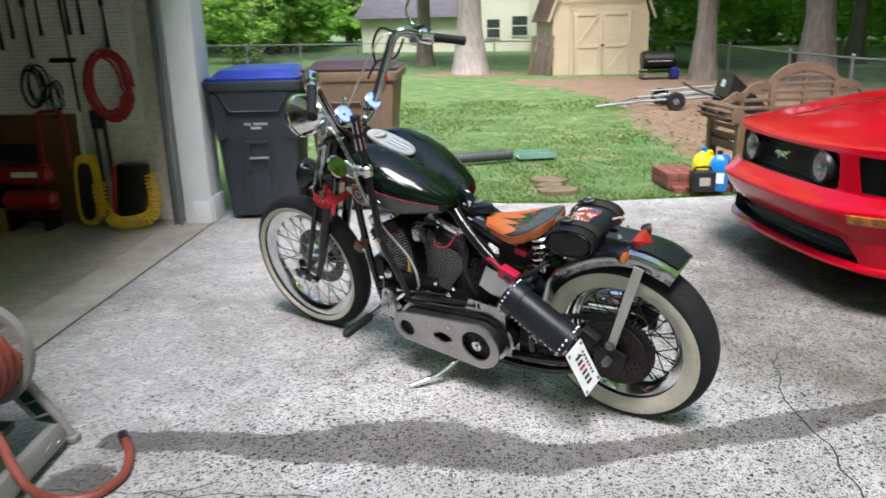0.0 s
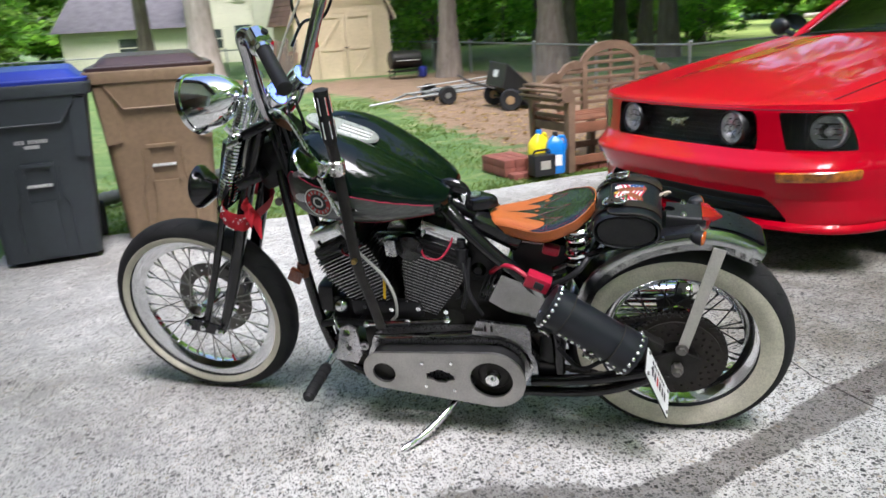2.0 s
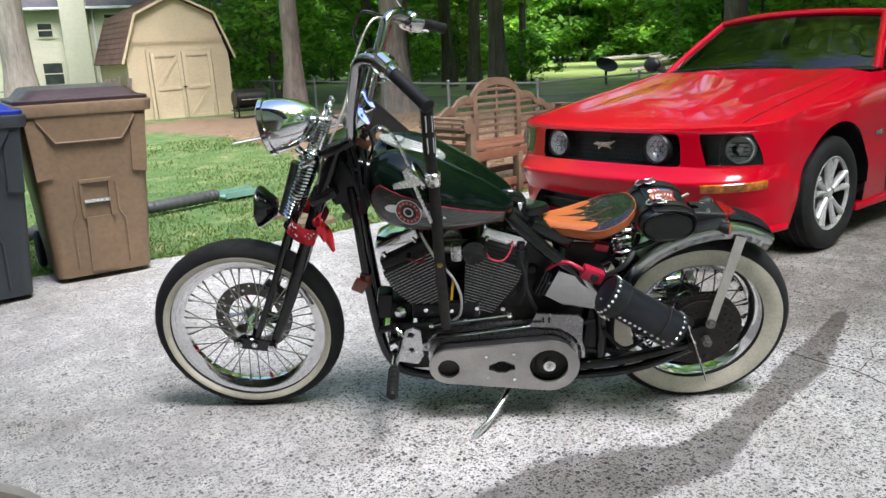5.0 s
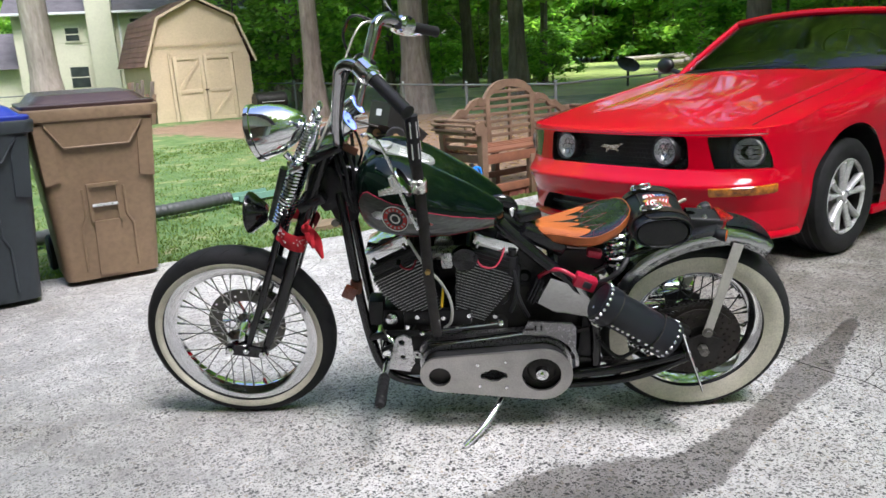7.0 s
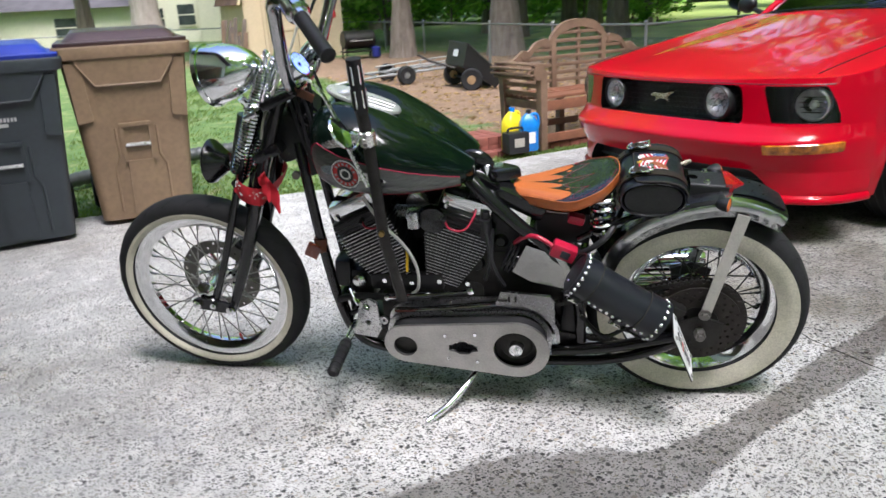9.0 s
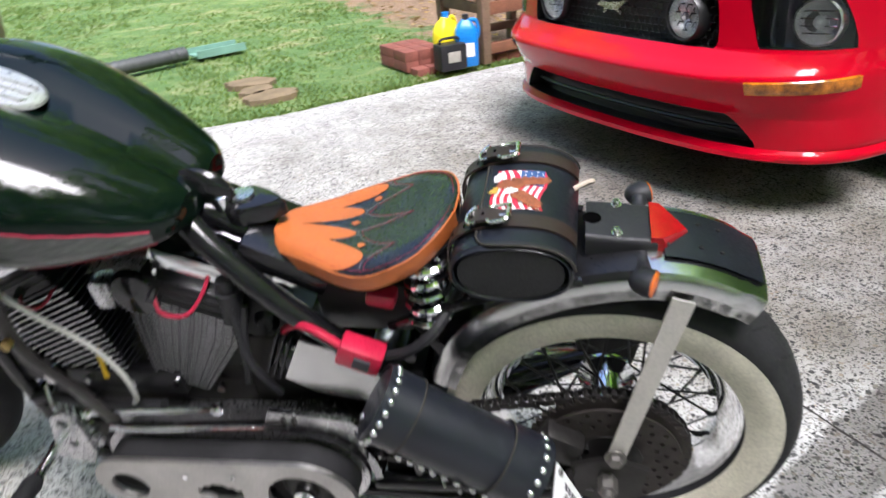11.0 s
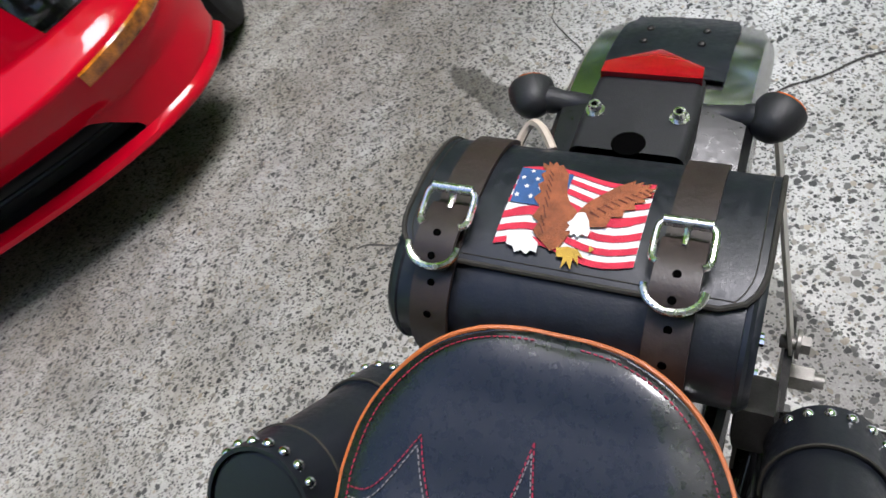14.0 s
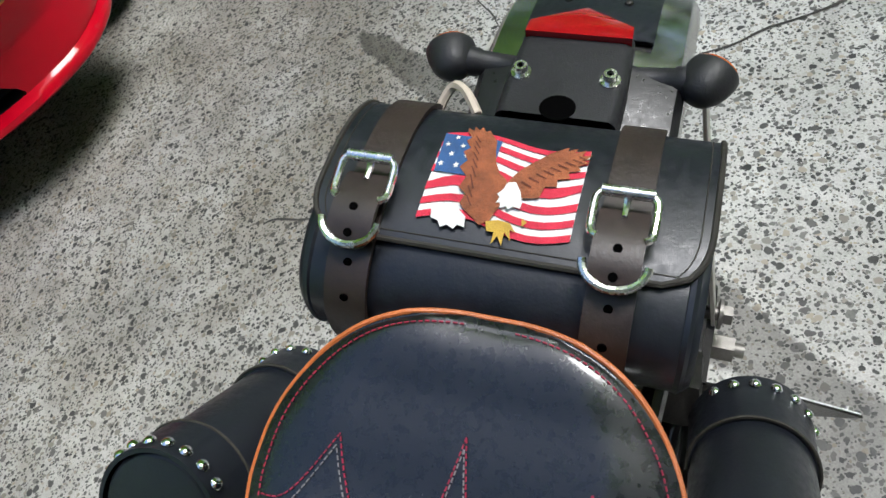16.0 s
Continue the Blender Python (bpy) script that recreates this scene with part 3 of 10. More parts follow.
def build_ground():
    def axis(lo, hi, fine_lo, fine_hi, step, grow):
        a = list(np.arange(fine_lo, fine_hi + 1e-6, step))
        s = step
        while a[-1] < hi:
            s *= grow
            a.append(a[-1] + s)
        s = step
        while a[0] > lo:
            s *= grow
            a.insert(0, a[0] - s)
        return a

    xs, ys = axis(-400, 400, -12, 5, 0.22, 1.25), axis(-300, 600, 0, 19, 0.22, 1.25)
    rows, vals = [], []
    tree_rings = [(-12.0, 15.5, 2.0), (-5.2, 15.7, 0.9), (-2.65, 15.5, 0.9)]
    for y in ys:
        row = []
        for x in xs:
            g = GI @ Vector((x, y, 0))
            away = max(0, g.y - lawn_edge(g.x))
            bumpy = 0.03 * noise.noise(Vector((x * 0.4, y * 0.4, 0))) * min(1, away / 2)
            row.append((x, y, -0.018 + bumpy))
            v = 1.0 if in_poly(x, y, LITTER) else 0.0
            d = min(seg_dist((x, y), a, b)[0] for a, b in zip(LITTER, LITTER[1:] + LITTER[:1]))
            v = 0.5 + (0.5 if v else -0.5) * min(1, d / 0.7)
            for tx, ty, tr in tree_rings:
                v = max(v, 0.85 - 0.5 * math.hypot(x - tx, y - ty) / tr)
            if y > 60 or math.hypot(x, y) > 75:
                v = 0.25
            vals.append(v)
        rows.append(row)
    ob = solid("ground", Shape().grid(rows), GROUND, Matrix(), "patchy green lawn with bare brown leaf litter", "lawn", kind="structure")
    a = ob.data.attributes.new("litter", "FLOAT", "POINT")
    a.data.foreach_set("value", vals)


WET = [(-0.60, -1.27, 0.05), (-0.5, -1.22, 0.075), (-0.3, -1.05, 0.06), (-0.06, -0.93, 0.085), (0.15, -0.72, 0.14), (0.33, -0.56, 0.15), (0.55, -0.48, 0.13), (0.74, -0.40, 0.10), (0.9, -0.2, 0.055), (1.12, 0.07, 0.06), (1.31, 0.33, 0.085), (1.5, 0.62, 0.05), (1.7, 0.95, 0.03)]


def build_driveway():
    xs = [*np.arange(0.0, 9.0, 0.05), *np.arange(9.0, 24.1, 0.5)]
    base = [*np.arange(-14, -7, 0.5), *np.arange(-7, 0.55, 0.05)]
    rows, wet, skin, grime = [], [], [], []
    for x in xs:
        row = []
        e = lawn_edge(x) + 0.018 * noise.noise(Vector((x * 3, 1.7, 0)))
        ys = [*base, *[lerp(base[-1], e, k / 6) for k in range(1, 7)]]
        for y in ys:
            row.append((x, y, 0.0))
            w = GARAGE @ Vector((x, y, 0))
            best = 0.0
            for a, b in zip(WET, WET[1:]):
                d, f = seg_dist((w.x, w.y), a[:2], b[:2])
                best = max(best, 1 - d / (2 * lerp(a[2], b[2], f)))
            best = max(best, 1 - math.hypot(w.x + 0.40, w.y + 1.50) / 0.26)
            wet.append(best)
            n = noise.noise(Vector((w.x * 0.8, w.y * 0.8, 3)))
            # more skin towards the garage, and with it the painted shade
            near_garage = max(0.0, 1 - x / 1.6)
            skin.append(min(1, max(0, 0.16 + 0.5 * n + 0.75 * near_garage + 0.45 * min(1, max(0, (-0.1 - w.x) / 0.6)))))
            # dirt where the car stands, with the shade round it painted in
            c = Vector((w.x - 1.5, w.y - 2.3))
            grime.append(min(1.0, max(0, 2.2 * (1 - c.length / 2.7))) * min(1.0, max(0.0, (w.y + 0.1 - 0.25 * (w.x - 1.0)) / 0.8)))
        rows.append(row)
    n = len(rows[0])
    s = Shape().grid(rows)
    s.grid([[(r[-1][0], r[-1][1], 0.0) for r in rows], [(r[-1][0], r[-1][1], -0.12) for r in rows]])
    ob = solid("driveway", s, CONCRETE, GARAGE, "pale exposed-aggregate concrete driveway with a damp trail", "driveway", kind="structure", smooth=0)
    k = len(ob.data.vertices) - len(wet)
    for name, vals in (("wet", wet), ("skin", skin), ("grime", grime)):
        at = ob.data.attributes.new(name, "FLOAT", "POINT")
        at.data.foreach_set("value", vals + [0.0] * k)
    # hairline cracks and the joint at the garage slab
    dark = surface("crack_dirt", (0.05, 0.045, 0.04), 0.95, 0, 0.3, 20)
    for pts, w in (([(-0.75, -1.8), (-0.43, -1.55), (-0.14, -1.35), (0.27, -1.03)], 0.004), ([(1.08, 0.95), (1.19, 0.67), (1.32, 0.44), (1.50, 0.26), (1.62, 0.05), (1.9, -0.35)], 0.005), ([(1.50, 0.26), (1.75, 0.6), (2.2, 0.9)], 0.003), ([(-0.05, -1.2), (-0.14, -1.35), (-0.1, -1.6)], 0.003)):
        line = []
        for i, p in enumerate(curve_pts([(*q, 0) for q in pts], 14)):
            line.append(p + Vector((noise.noise(p * 9), noise.noise(p * 9 + Vector((5, 1, 0))), 0)) * 0.03)
        rows = []
        for i, p in enumerate(line):
            d = (line[min(i + 1, len(line) - 1)] - line[max(i - 1, 0)]).normalized()
            sd = Vector((-d.y, d.x, 0)) * w * (0.5 + 0.6 * abs(noise.noise(p * 30)))
            rows.append([GI @ (p + sd + Vector((0, 0, 0.0015))), GI @ (p - sd + Vector((0, 0, 0.0015)))])
        part("crack", Shape().grid(rows), dark, ob)
    s = Shape()
    s.grid([[(-0.012 + 0.006 * noise.noise(Vector((y * 4, 0, 0))), y, 0.002), (0.006 + 0.006 * noise.noise(Vector((y * 5, 9, 0))), y, 0.002)] for y in np.arange(-6, 0.3, 0.05)])
    part("joint", s, dark, ob)


build_ground()
build_driveway()


# ---- garage ----
def build_garage():
    # walls in the garage's own frame: opening from y = -5 to 0, wall 0.22 thick
    fl = Shape().box((-3.3, -2.4, -0.05), (6.6, 5.6, 0.1))
    solid("garage_floor", fl, GARAGEFLOOR, GARAGE, "dusty brown concrete garage slab", "floor", kind="structure")
    ap = Shape().box((-0.17, -2.4, -0.047), (0.32, 5.6, 0.1))
    solid("garage_apron", ap, surface("apron_concrete", (0.42, 0.39, 0.34), 0.85, 0, 0.25, 4, 0.3, 120, 0, 0.25), GARAGE, "worn pale threshold strip of the garage slab", "threshold", kind="structure")
    pier = thing("wall_front", GARAGE, "white painted garage front wall and jamb", "wall", kind="structure")
    part("jamb", Shape().box((-0.11, 0.009, 1.2), (0.215, 0.018, 2.4), bev=0.004), WHITEWASH, pier)
    part("pier", Shape().box((-0.112, 0.137, 1.35), (0.22, 0.234, 2.7), bev=0.006), BLOCKPAINT, pier)
    part("base_block", Shape().box((-0.075, -0.006, 0.085), (0.13, 0.012, 0.17), bev=0.003), WHITEWASH, pier)
    part("base_trim", Shape().box((0.006, 0.137, 0.10), (0.012, 0.234, 0.2), bev=0.003), BLOCKPAINT, pier)
    part("header", Shape().box((-0.11, -2.5, 2.45), (0.22, 5.0, 0.5)), WHITEWASH, pier)
    part("pier", Shape().box((-0.11, -5.3, 1.35), (0.22, 0.6, 2.7)), BLOCKPAINT, pier)
    part("gable", Shape().slab([(-5.9, 2.7), (0.5, 2.7), (-2.7, 4.3)], [], (-0.2, 0, 0), (0, 1, 0), (0, 0, 1), 0.18), BLOCKPAINT, pier)
    trk = thing("door_track", GARAGE, "galvanised steel garage door track along the jamb", "door track", kind="structure")
    part("rail", Shape().box((-0.25, -0.035, 1.1), (0.055, 0.02, 2.2)).box((-0.275, -0.055, 1.1), (0.006, 0.055, 2.2)).box((-0.226, -0.055, 1.1), (0.006, 0.055, 2.2)), GALV, trk)
    solid("wall_side", Shape().box((-3.4, 0.19, 1.35), (6.2, 0.12, 2.7)), GARAGEWALL, GARAGE, "dusty beige garage side wall", "wall", kind="structure")
    solid("wall_far_side", Shape().box((-3.3, -5.4, 1.35), (6.4, 0.15, 2.7)), GARAGEWALL, GARAGE, "dusty beige garage side wall", "wall", kind="structure")
    solid("wall_back", Shape().box((-6.6, -2.5, 1.35), (0.15, 5.8, 2.7)), GARAGEWALL, GARAGE, "dusty beige garage back wall", "wall", kind="structure")
    solid("ceiling", Shape().box((-3.4, -2.5, 2.76), (6.6, 6.2, 0.1)), GARAGEWALL, GARAGE, "plain garage ceiling", "ceiling", kind="structure")
    rf = thing("garage_roof", GARAGE, "grey shingle gable roof over the garage", "roof", kind="structure")
    for sgn in (-1, 1):
        part("roof_slope", Shape().box((0, 0, 0), (7.2, 3.85, 0.1), Matrix.Rotation(-sgn * radians(26.5), 3, "X")), ROOFGREY, rf).location = (-3.2, -2.7 + sgn * 1.72, 3.55)


build_garage()


# ---- trees and shrubs ----
def leaves(shape, rnd, centre, spread, count, size, droop=0.3):
    for _ in range(count):
        d = Vector((rnd.gauss(0, 1), rnd.gauss(0, 1), rnd.gauss(0, 1)))
        d = d.normalized() * (rnd.random() ** 0.45)
        p = Vector(centre) + Vector((d.x * spread[0], d.y * spread[1], d.z * spread[2]))
        a, tilt = rnd.uniform(0, 6.283), rnd.uniform(-0.9, 0.5)
        ax = Vector((math.cos(a) * math.cos(tilt), math.sin(a) * math.cos(tilt), math.sin(tilt)))
        sd = Vector((-math.sin(a), math.cos(a), rnd.uniform(-0.5, 0.5))).normalized()
        l, w = size * rnd.uniform(0.6, 1.3), size * rnd.uniform(0.28, 0.5)
        k = len(shape.v)
        shape.v += [tuple(p), tuple(p + ax * l * 0.5 + sd * w), tuple(p + ax * l), tuple(p + ax * l * 0.5 - sd * w)]
        shape.f.append((k, k + 1, k + 2, k + 3))


def plain_mesh(name, shape, material):
    me = bpy.data.meshes.new(name)
    me.from_pydata(shape.v, [], shape.f)
    me.materials.append(material)
    return me


def make_tree(seed, height, r, bark, leafmat, crown_from, crown_r, clumps, per, leaf, label, name="tree", lean=(0, 0), limbs=7):
    rnd = random.Random(seed)
    root = thing(name, pose(0, 0, -200), label, "tree")
    pts, rs = [], []
    n = 12
    for i in range(n + 1):
        f = i / n
        wob = 0.02 * height * f
        pts.append((lean[0] * height * f + wob * math.sin(seed + 5 * f), lean[1] * height * f + wob * math.cos(seed * 2 + 4 * f), height * f * 0.95 - 0.05))
        flare = 1 + 0.55 * math.exp(-f * height / 0.28)
        rs.append(max(0.02, r * (1 - 0.75 * f) * flare))
    fine = curve_pts(pts, 3)
    frs = [rs[min(n, i // 3)] * (1 - (i % 3) / 3) + rs[min(n, i // 3 + 1)] * ((i % 3) / 3) for i in range(len(fine))]
    tr = Shape().tube(fine, frs, 14 if r > 0.23 else 7)
    cl = Shape()
    tips = []
    for k in range(limbs):
        f = rnd.uniform(max(0.12, crown_from * 0.8), 0.92)
        i = int(f * n)
        p = Vector(pts[i])
        a = rnd.uniform(0, 6.283)
        ln = crown_r * rnd.uniform(0.6, 1.0) * (1.1 - 0.6 * f)
        e = p + Vector((math.cos(a) * ln, math.sin(a) * ln, ln * rnd.uniform(0.15, 0.7)))
        mid = (p + e) / 2 + Vector((0, 0, 0.12 * ln))
        tr.tube(curve_pts([p, mid, e], 4), [max(0.012, rs[i] * 0.38 * (1 - q / 9)) for q in range(9)], 4)
        tips += [e, mid]
    for k in range(clumps):
        if tips and k < len(tips):
            c = tips[k]
        else:
            f = rnd.uniform(crown_from, 1.0)
            a, rr = rnd.uniform(0, 6.283), crown_r * math.sqrt(rnd.random()) * (1.15 - 0.65 * abs(f - (crown_from + 1) / 2) / (1 - crown_from))
            c = Vector((lean[0] * height * f + math.cos(a) * rr, lean[1] * height * f + math.sin(a) * rr, f * height))
        s = crown_r * rnd.uniform(0.16, 0.34)
        leaves(cl, rnd, c, (s, s, s * 0.55), per, leaf)
    part("trunk", tr, bark, root)
    cr = new("crown", plain_mesh("crown", cl, leafmat))
    cr.parent = root
    return root


def plant_all():
    rnd = random.Random(7)
    # the trunks that stand out, each in its place
    big = make_tree(1, 17, 0.37, PALEBARK, LEAF, 0.42, 4.6, 90, 75, 0.24, "tall pale-barked tree standing in the lawn")
    big.matrix_world = pose(-12.0, 15.5, 0, 0, -1.5, 20)
    one = make_tree(2, 16, 0.235, BARK, LEAF, 0.40, 4.0, 80, 75, 0.24, "slim brown-barked tree before the chain-link fence")
    one.matrix_world = pose(-5.2, 15.7, 0, 0, 0, 40)
    two = make_tree(3, 17, 0.31, BARK, LEAF, 0.40, 4.4, 80, 75, 0.24, "straight brown-barked tree at the chain-link fence")
    two.matrix_world = pose(-2.65, 15.5, 0, 0, 0, 80)
    tall = make_tree(4, 18, 0.22, DARKBARK, LEAF, 0.30, 4.0, 95, 52, 0.34, "tall leafy woodland tree with a dark trunk")
    tall2 = make_tree(5, 15, 0.16, BARK, LEAF, 0.22, 3.6, 95, 52, 0.34, "tall leafy woodland tree with a brown trunk")
    low = make_tree(6, 6.5, 0.06, DARKBARK, BUSHLEAF, 0.12, 2.1, 70, 52, 0.24, "young bright green understorey tree", limbs=12)
    low2 = make_tree(8, 5.0, 0.05, BARK, LEAF, 0.10, 1.8, 65, 52, 0.215, "young dark green understorey tree", limbs=12)
    shrub = make_tree(9, 2.0, 0.03, DARKBARK, BUSHLEAF, 0.08, 1.1, 45, 70, 0.13, "low bright green shrub at the wood's edge", "shrub", limbs=10)
    thicket = make_tree(11, 7.5, 0.06, DARKBARK, BUSHLEAF, 0.08, 2.9, 60, 46, 0.42, "dense bright green thicket at the back of the wood", limbs=10)
    canopy = make_tree(12, 21, 0.26, DARKBARK, LEAF, 0.30, 6.6, 190, 52, 0.42, "tall spreading tree with a dense crown, added out of view for reflections", limbs=14)
    protos = (tall, tall2, low, low2, shrub)

    def put(proto, x, y, first, grow=1.0):
        s = rnd.uniform(0.85, 1.2) * grow
        m = pose(x, y, -0.05, rnd.uniform(-3, 3), rnd.uniform(-3, 3), rnd.uniform(0, 360))
        if proto not in first:
            first.add(proto)
            proto.matrix_world = m
            proto["group"] = "woodland"
            return
        o = copy_thing(proto, m)
        o.scale = (s, s, s)

    first = set()
    eye = Vector((0.6, -2.5))
    # an arc of wood beyond the fence, thinning to the clearing behind the bench
    for k in range(135):
        a = radians(rnd.uniform(62, 148))
        d = rnd.uniform(23, 62)
        x, y = eye.x + d * math.cos(a), eye.y + d * math.sin(a)
        clearing = 77 < math.degrees(a) < 89.5 and d < 62
        house = 118 < math.degrees(a) < 138 and d < 48
        if clearing or house or (math.degrees(a) > 137 and d < 31):
            continue
        if d < 27 and rnd.random() < 0.5:
            continue
        put(rnd.choices(protos, (1.1, 1.4, 5, 4, 3) if math.degrees(a) > 92 else (0.2, 0.3, 4, 4, 5))[0], x, y, first)
    for k in range(26):
        a = radians(rnd.uniform(62, 86))
        d = rnd.uniform(47, 62) if math.degrees(a) < 77 else rnd.uniform(70, 84)
        put(rnd.choices(protos, (2, 2, 4, 4, 3))[0], eye.x + d * math.cos(a), eye.y + d * math.sin(a), first)
    # thickets that close the back of the wood
    for k in range(95):
        a = radians(56 + 98 * k / 95 + rnd.uniform(-1, 1))
        d = rnd.uniform(40, 60) if not 116 < math.degrees(a) < 138 else rnd.uniform(50, 62)
        if 76 < math.degrees(a) < 90.5:
            d = rnd.uniform(66, 78)
            put(thicket, eye.x + (d + 14) * math.cos(a), eye.y + (d + 14) * math.sin(a), first, 2.4)
        put(thicket, eye.x + d * math.cos(a), eye.y + d * math.sin(a), first, 1.4 if d > 65 else 1.0)
    # a few dark trunks close behind the fence
    for x, y in ((-0.4, 20.5), (-2.4, 27), (-3.6, 23), (-1.3, 24), (0.3, 28), (-8.3, 24), (-15.5, 17.5), (9, 43), (9.5, 13.0), (12.5, 12)):
        put(tall if rnd.random() < 0.6 else tall2, x, y, first)
    for x, y in ((-31, 23), (-34, 20), (-37, 25), (-41, 23), (-35, 16), (-39, 18), (-38, 21), (-30, 20.5), (-9.5, 21.5), (-11.5, 24), (-7.2, 20.5)):
        put(rnd.choice((low, low2, shrub)), x, y, first)
    # tall trees added out of view to shade the driveway and break reflected sky
    for x, y in ((8.5, -9.5), (1.5, -10.5), (-3.5, -9.5), (10.5, -4.5), (12.5, 1.5), (7.5, -13), (-7.5, -11.5), (14, -9), (10.5, 8.0), (2.5, -15), (-0.8, -7.4), (9.4, -0.6), (-5.5, -7.6), (12.5, -2.5)):
        put(tall if rnd.random() < 0.5 else tall2, x, y, first)
    # spreading crowns beyond the car, added out of view to darken its reflections
    for x, y in ((4.8, 14.5), (11.5, 17.5), (13.0, 6.5)):
        put(canopy, x, y, first)
    # thickets that close the plot behind the driveway
    for k in range(20):
        a = radians(205 + 190 * k / 20 + rnd.uniform(-3, 3))
        d = rnd.uniform(17, 23)
        put(thicket, eye.x + d * math.cos(a), eye.y + d * math.sin(a), first)
    # trees round the rest of the plot
    for k in range(48):
        a = radians(rnd.uniform(150, 422))
        d = rnd.uniform(17, 40)
        x, y = eye.x + d * math.cos(a), eye.y + d * math.sin(a)
        put(rnd.choices(protos, (4, 4, 2, 2, 1))[0], x, y, first)


plant_all()


# ---- shed, house, fence ----
def build_shed():
    # front corner at the origin, x along the front, y to the back
    m = pose(-9.12, 15.35, -0.10, 0, -0.8, 42.3)
    root = thing("garden_shed", m, "cream barn-style garden shed with brown gambrel roof", "shed")
    W, D, E, K, P = 2.54, 2.56, 1.60, 2.56, 3.0
    prof = [(0, 0), (W, 0), (W, E), (W * 0.87, K), (W / 2, P), (W * 0.13, K), (0, E)]
    part("front_wall", Shape().slab(prof, [], (0, 0, 0), (1, 0, 0), (0, 0, 1), -0.08), SHEDPAINT, root)
    part("back_wall", Shape().slab(prof, [], (0, D, 0), (1, 0, 0), (0, 0, 1), -0.08), SHEDPAINT, root)
    for x in (0.04, W - 0.04):
        part("side_wall", Shape().box((x, D / 2 + 0.04, E / 2), (0.08, D - 0.08, E)), SHEDPAINT, root)
    pts = [(-0.13, E - 0.14), (W * 0.13 - 0.03, K + 0.03), (W / 2, P + 0.05), (W * 0.87 + 0.03, K + 0.03), (W + 0.13, E - 0.14)]
    for a, b in zip(pts, pts[1:]):
        d = Vector((b[0] - a[0], 0, b[1] - a[1]))
        o = Vector((-d.z, 0, d.x)).normalized() * 0.035
        slope = part("roof_slope", Shape().add([Vector((a[0], y, a[1])) + d * f + o * h for f in (0, 1) for y in (-0.10, D + 0.10) for h in (0, 0.3)], [(0, 2, 3, 1), (4, 5, 7, 6), (0, 1, 5, 4), (2, 6, 7, 3), (1, 3, 7, 5), (0, 4, 6, 2)]), SHINGLE, root, smooth=0)
        rows = 9
        for k in range(rows):
            s = Shape()
            f0, f1 = k / rows, (k + 1) / rows + 0.01
            q = [Vector((a[0], 0, a[1])) + d * f for f in (f0, f1)]
            lift = o * 0.35
            c = [q[0] - Vector((0, 0.105, 0)), q[1] - Vector((0, 0.105, 0)), q[1] + Vector((0, D + 0.105, 0)), q[0] + Vector((0, D + 0.105, 0))]
            s.add([p + o * 0.4 + (lift if i in (0, 3) else lift * 0.2) for i, p in enumerate(c)] + [p for p in c], [(0, 1, 2, 3), (4, 7, 6, 5), (0, 4, 5, 1), (1, 5, 6, 2), (2, 6, 7, 3), (3, 7, 4, 0)])
            part("shingle_course", s, SHINGLE, slope, smooth=0)
        part("fascia", Shape().box((0, 0, 0), (d.length, 0.03, 0.055), Matrix.Rotation(-math.atan2(d.z, d.x), 3, "Y")), SHEDPAINT, root).location = ((a[0] + b[0]) / 2, -0.118, (a[1] + b[1]) / 2 + 0.005)
    part("band", Shape().box((W / 2, -0.095, 2.03), (W * 0.885, 0.022, 0.03)), SHEDPAINT, root)
    x0, x1, z1 = 0.53, 2.03, 1.64
    dm = (x0 + x1) / 2
    for xa, xb, sg in ((x0, dm - 0.008, 1), (dm + 0.008, x1, -1)):
        d = part("door", Shape().box(((xa + xb) / 2, -0.095, z1 / 2 + 0.04), (xb - xa, 0.03, z1)), SHEDPAINT, root)
        w = xb - xa
        for cx, cz, sx, sz in ((xa + 0.045, z1 / 2 + 0.04, 0.09, z1), (xb - 0.045, z1 / 2 + 0.04, 0.09, z1), ((xa + xb) / 2, z1 - 0.01, w - 0.18, 0.10), ((xa + xb) / 2, 0.10, w - 0.18, 0.10), ((xa + xb) / 2, z1 / 2, w - 0.18, 0.09)):
            part("batten", Shape().box((cx, -0.12, cz), (sx, 0.02, sz), bev=0.003), SHEDPAINT, d)
        za, zb = (z1 / 2 + 0.05, z1 - 0.06) if sg > 0 else (0.14, z1 / 2 - 0.05)
        a, b = Vector((xa + 0.1, -0.121, za)), Vector((xb - 0.1, -0.121, zb))
        dd = b - a
        part("brace", Shape().box((a + b) / 2, (dd.length, 0.022, 0.08), Matrix.Rotation(-math.atan2(dd.z, dd.x), 3, "Y")), SHEDPAINT, d)
    for xa in (x0 - 0.06, x1 + 0.06):
        part("door_trim", Shape().box((xa, -0.098, z1 / 2 + 0.06), (0.07, 0.036, z1 + 0.1)), SHEDPAINT, root)
    part("door_trim", Shape().box((dm, -0.098, z1 + 0.10), (x1 - x0 + 0.2, 0.036, 0.07)), SHEDPAINT, root)
    part("latch", Shape().box((dm, -0.14, z1 / 2 + 0.02), (0.09, 0.02, 0.03)), DARKMETAL, root)
    prnd = random.Random(21)
    for k in range(11):
        h = prnd.uniform(0.75, 1.25)
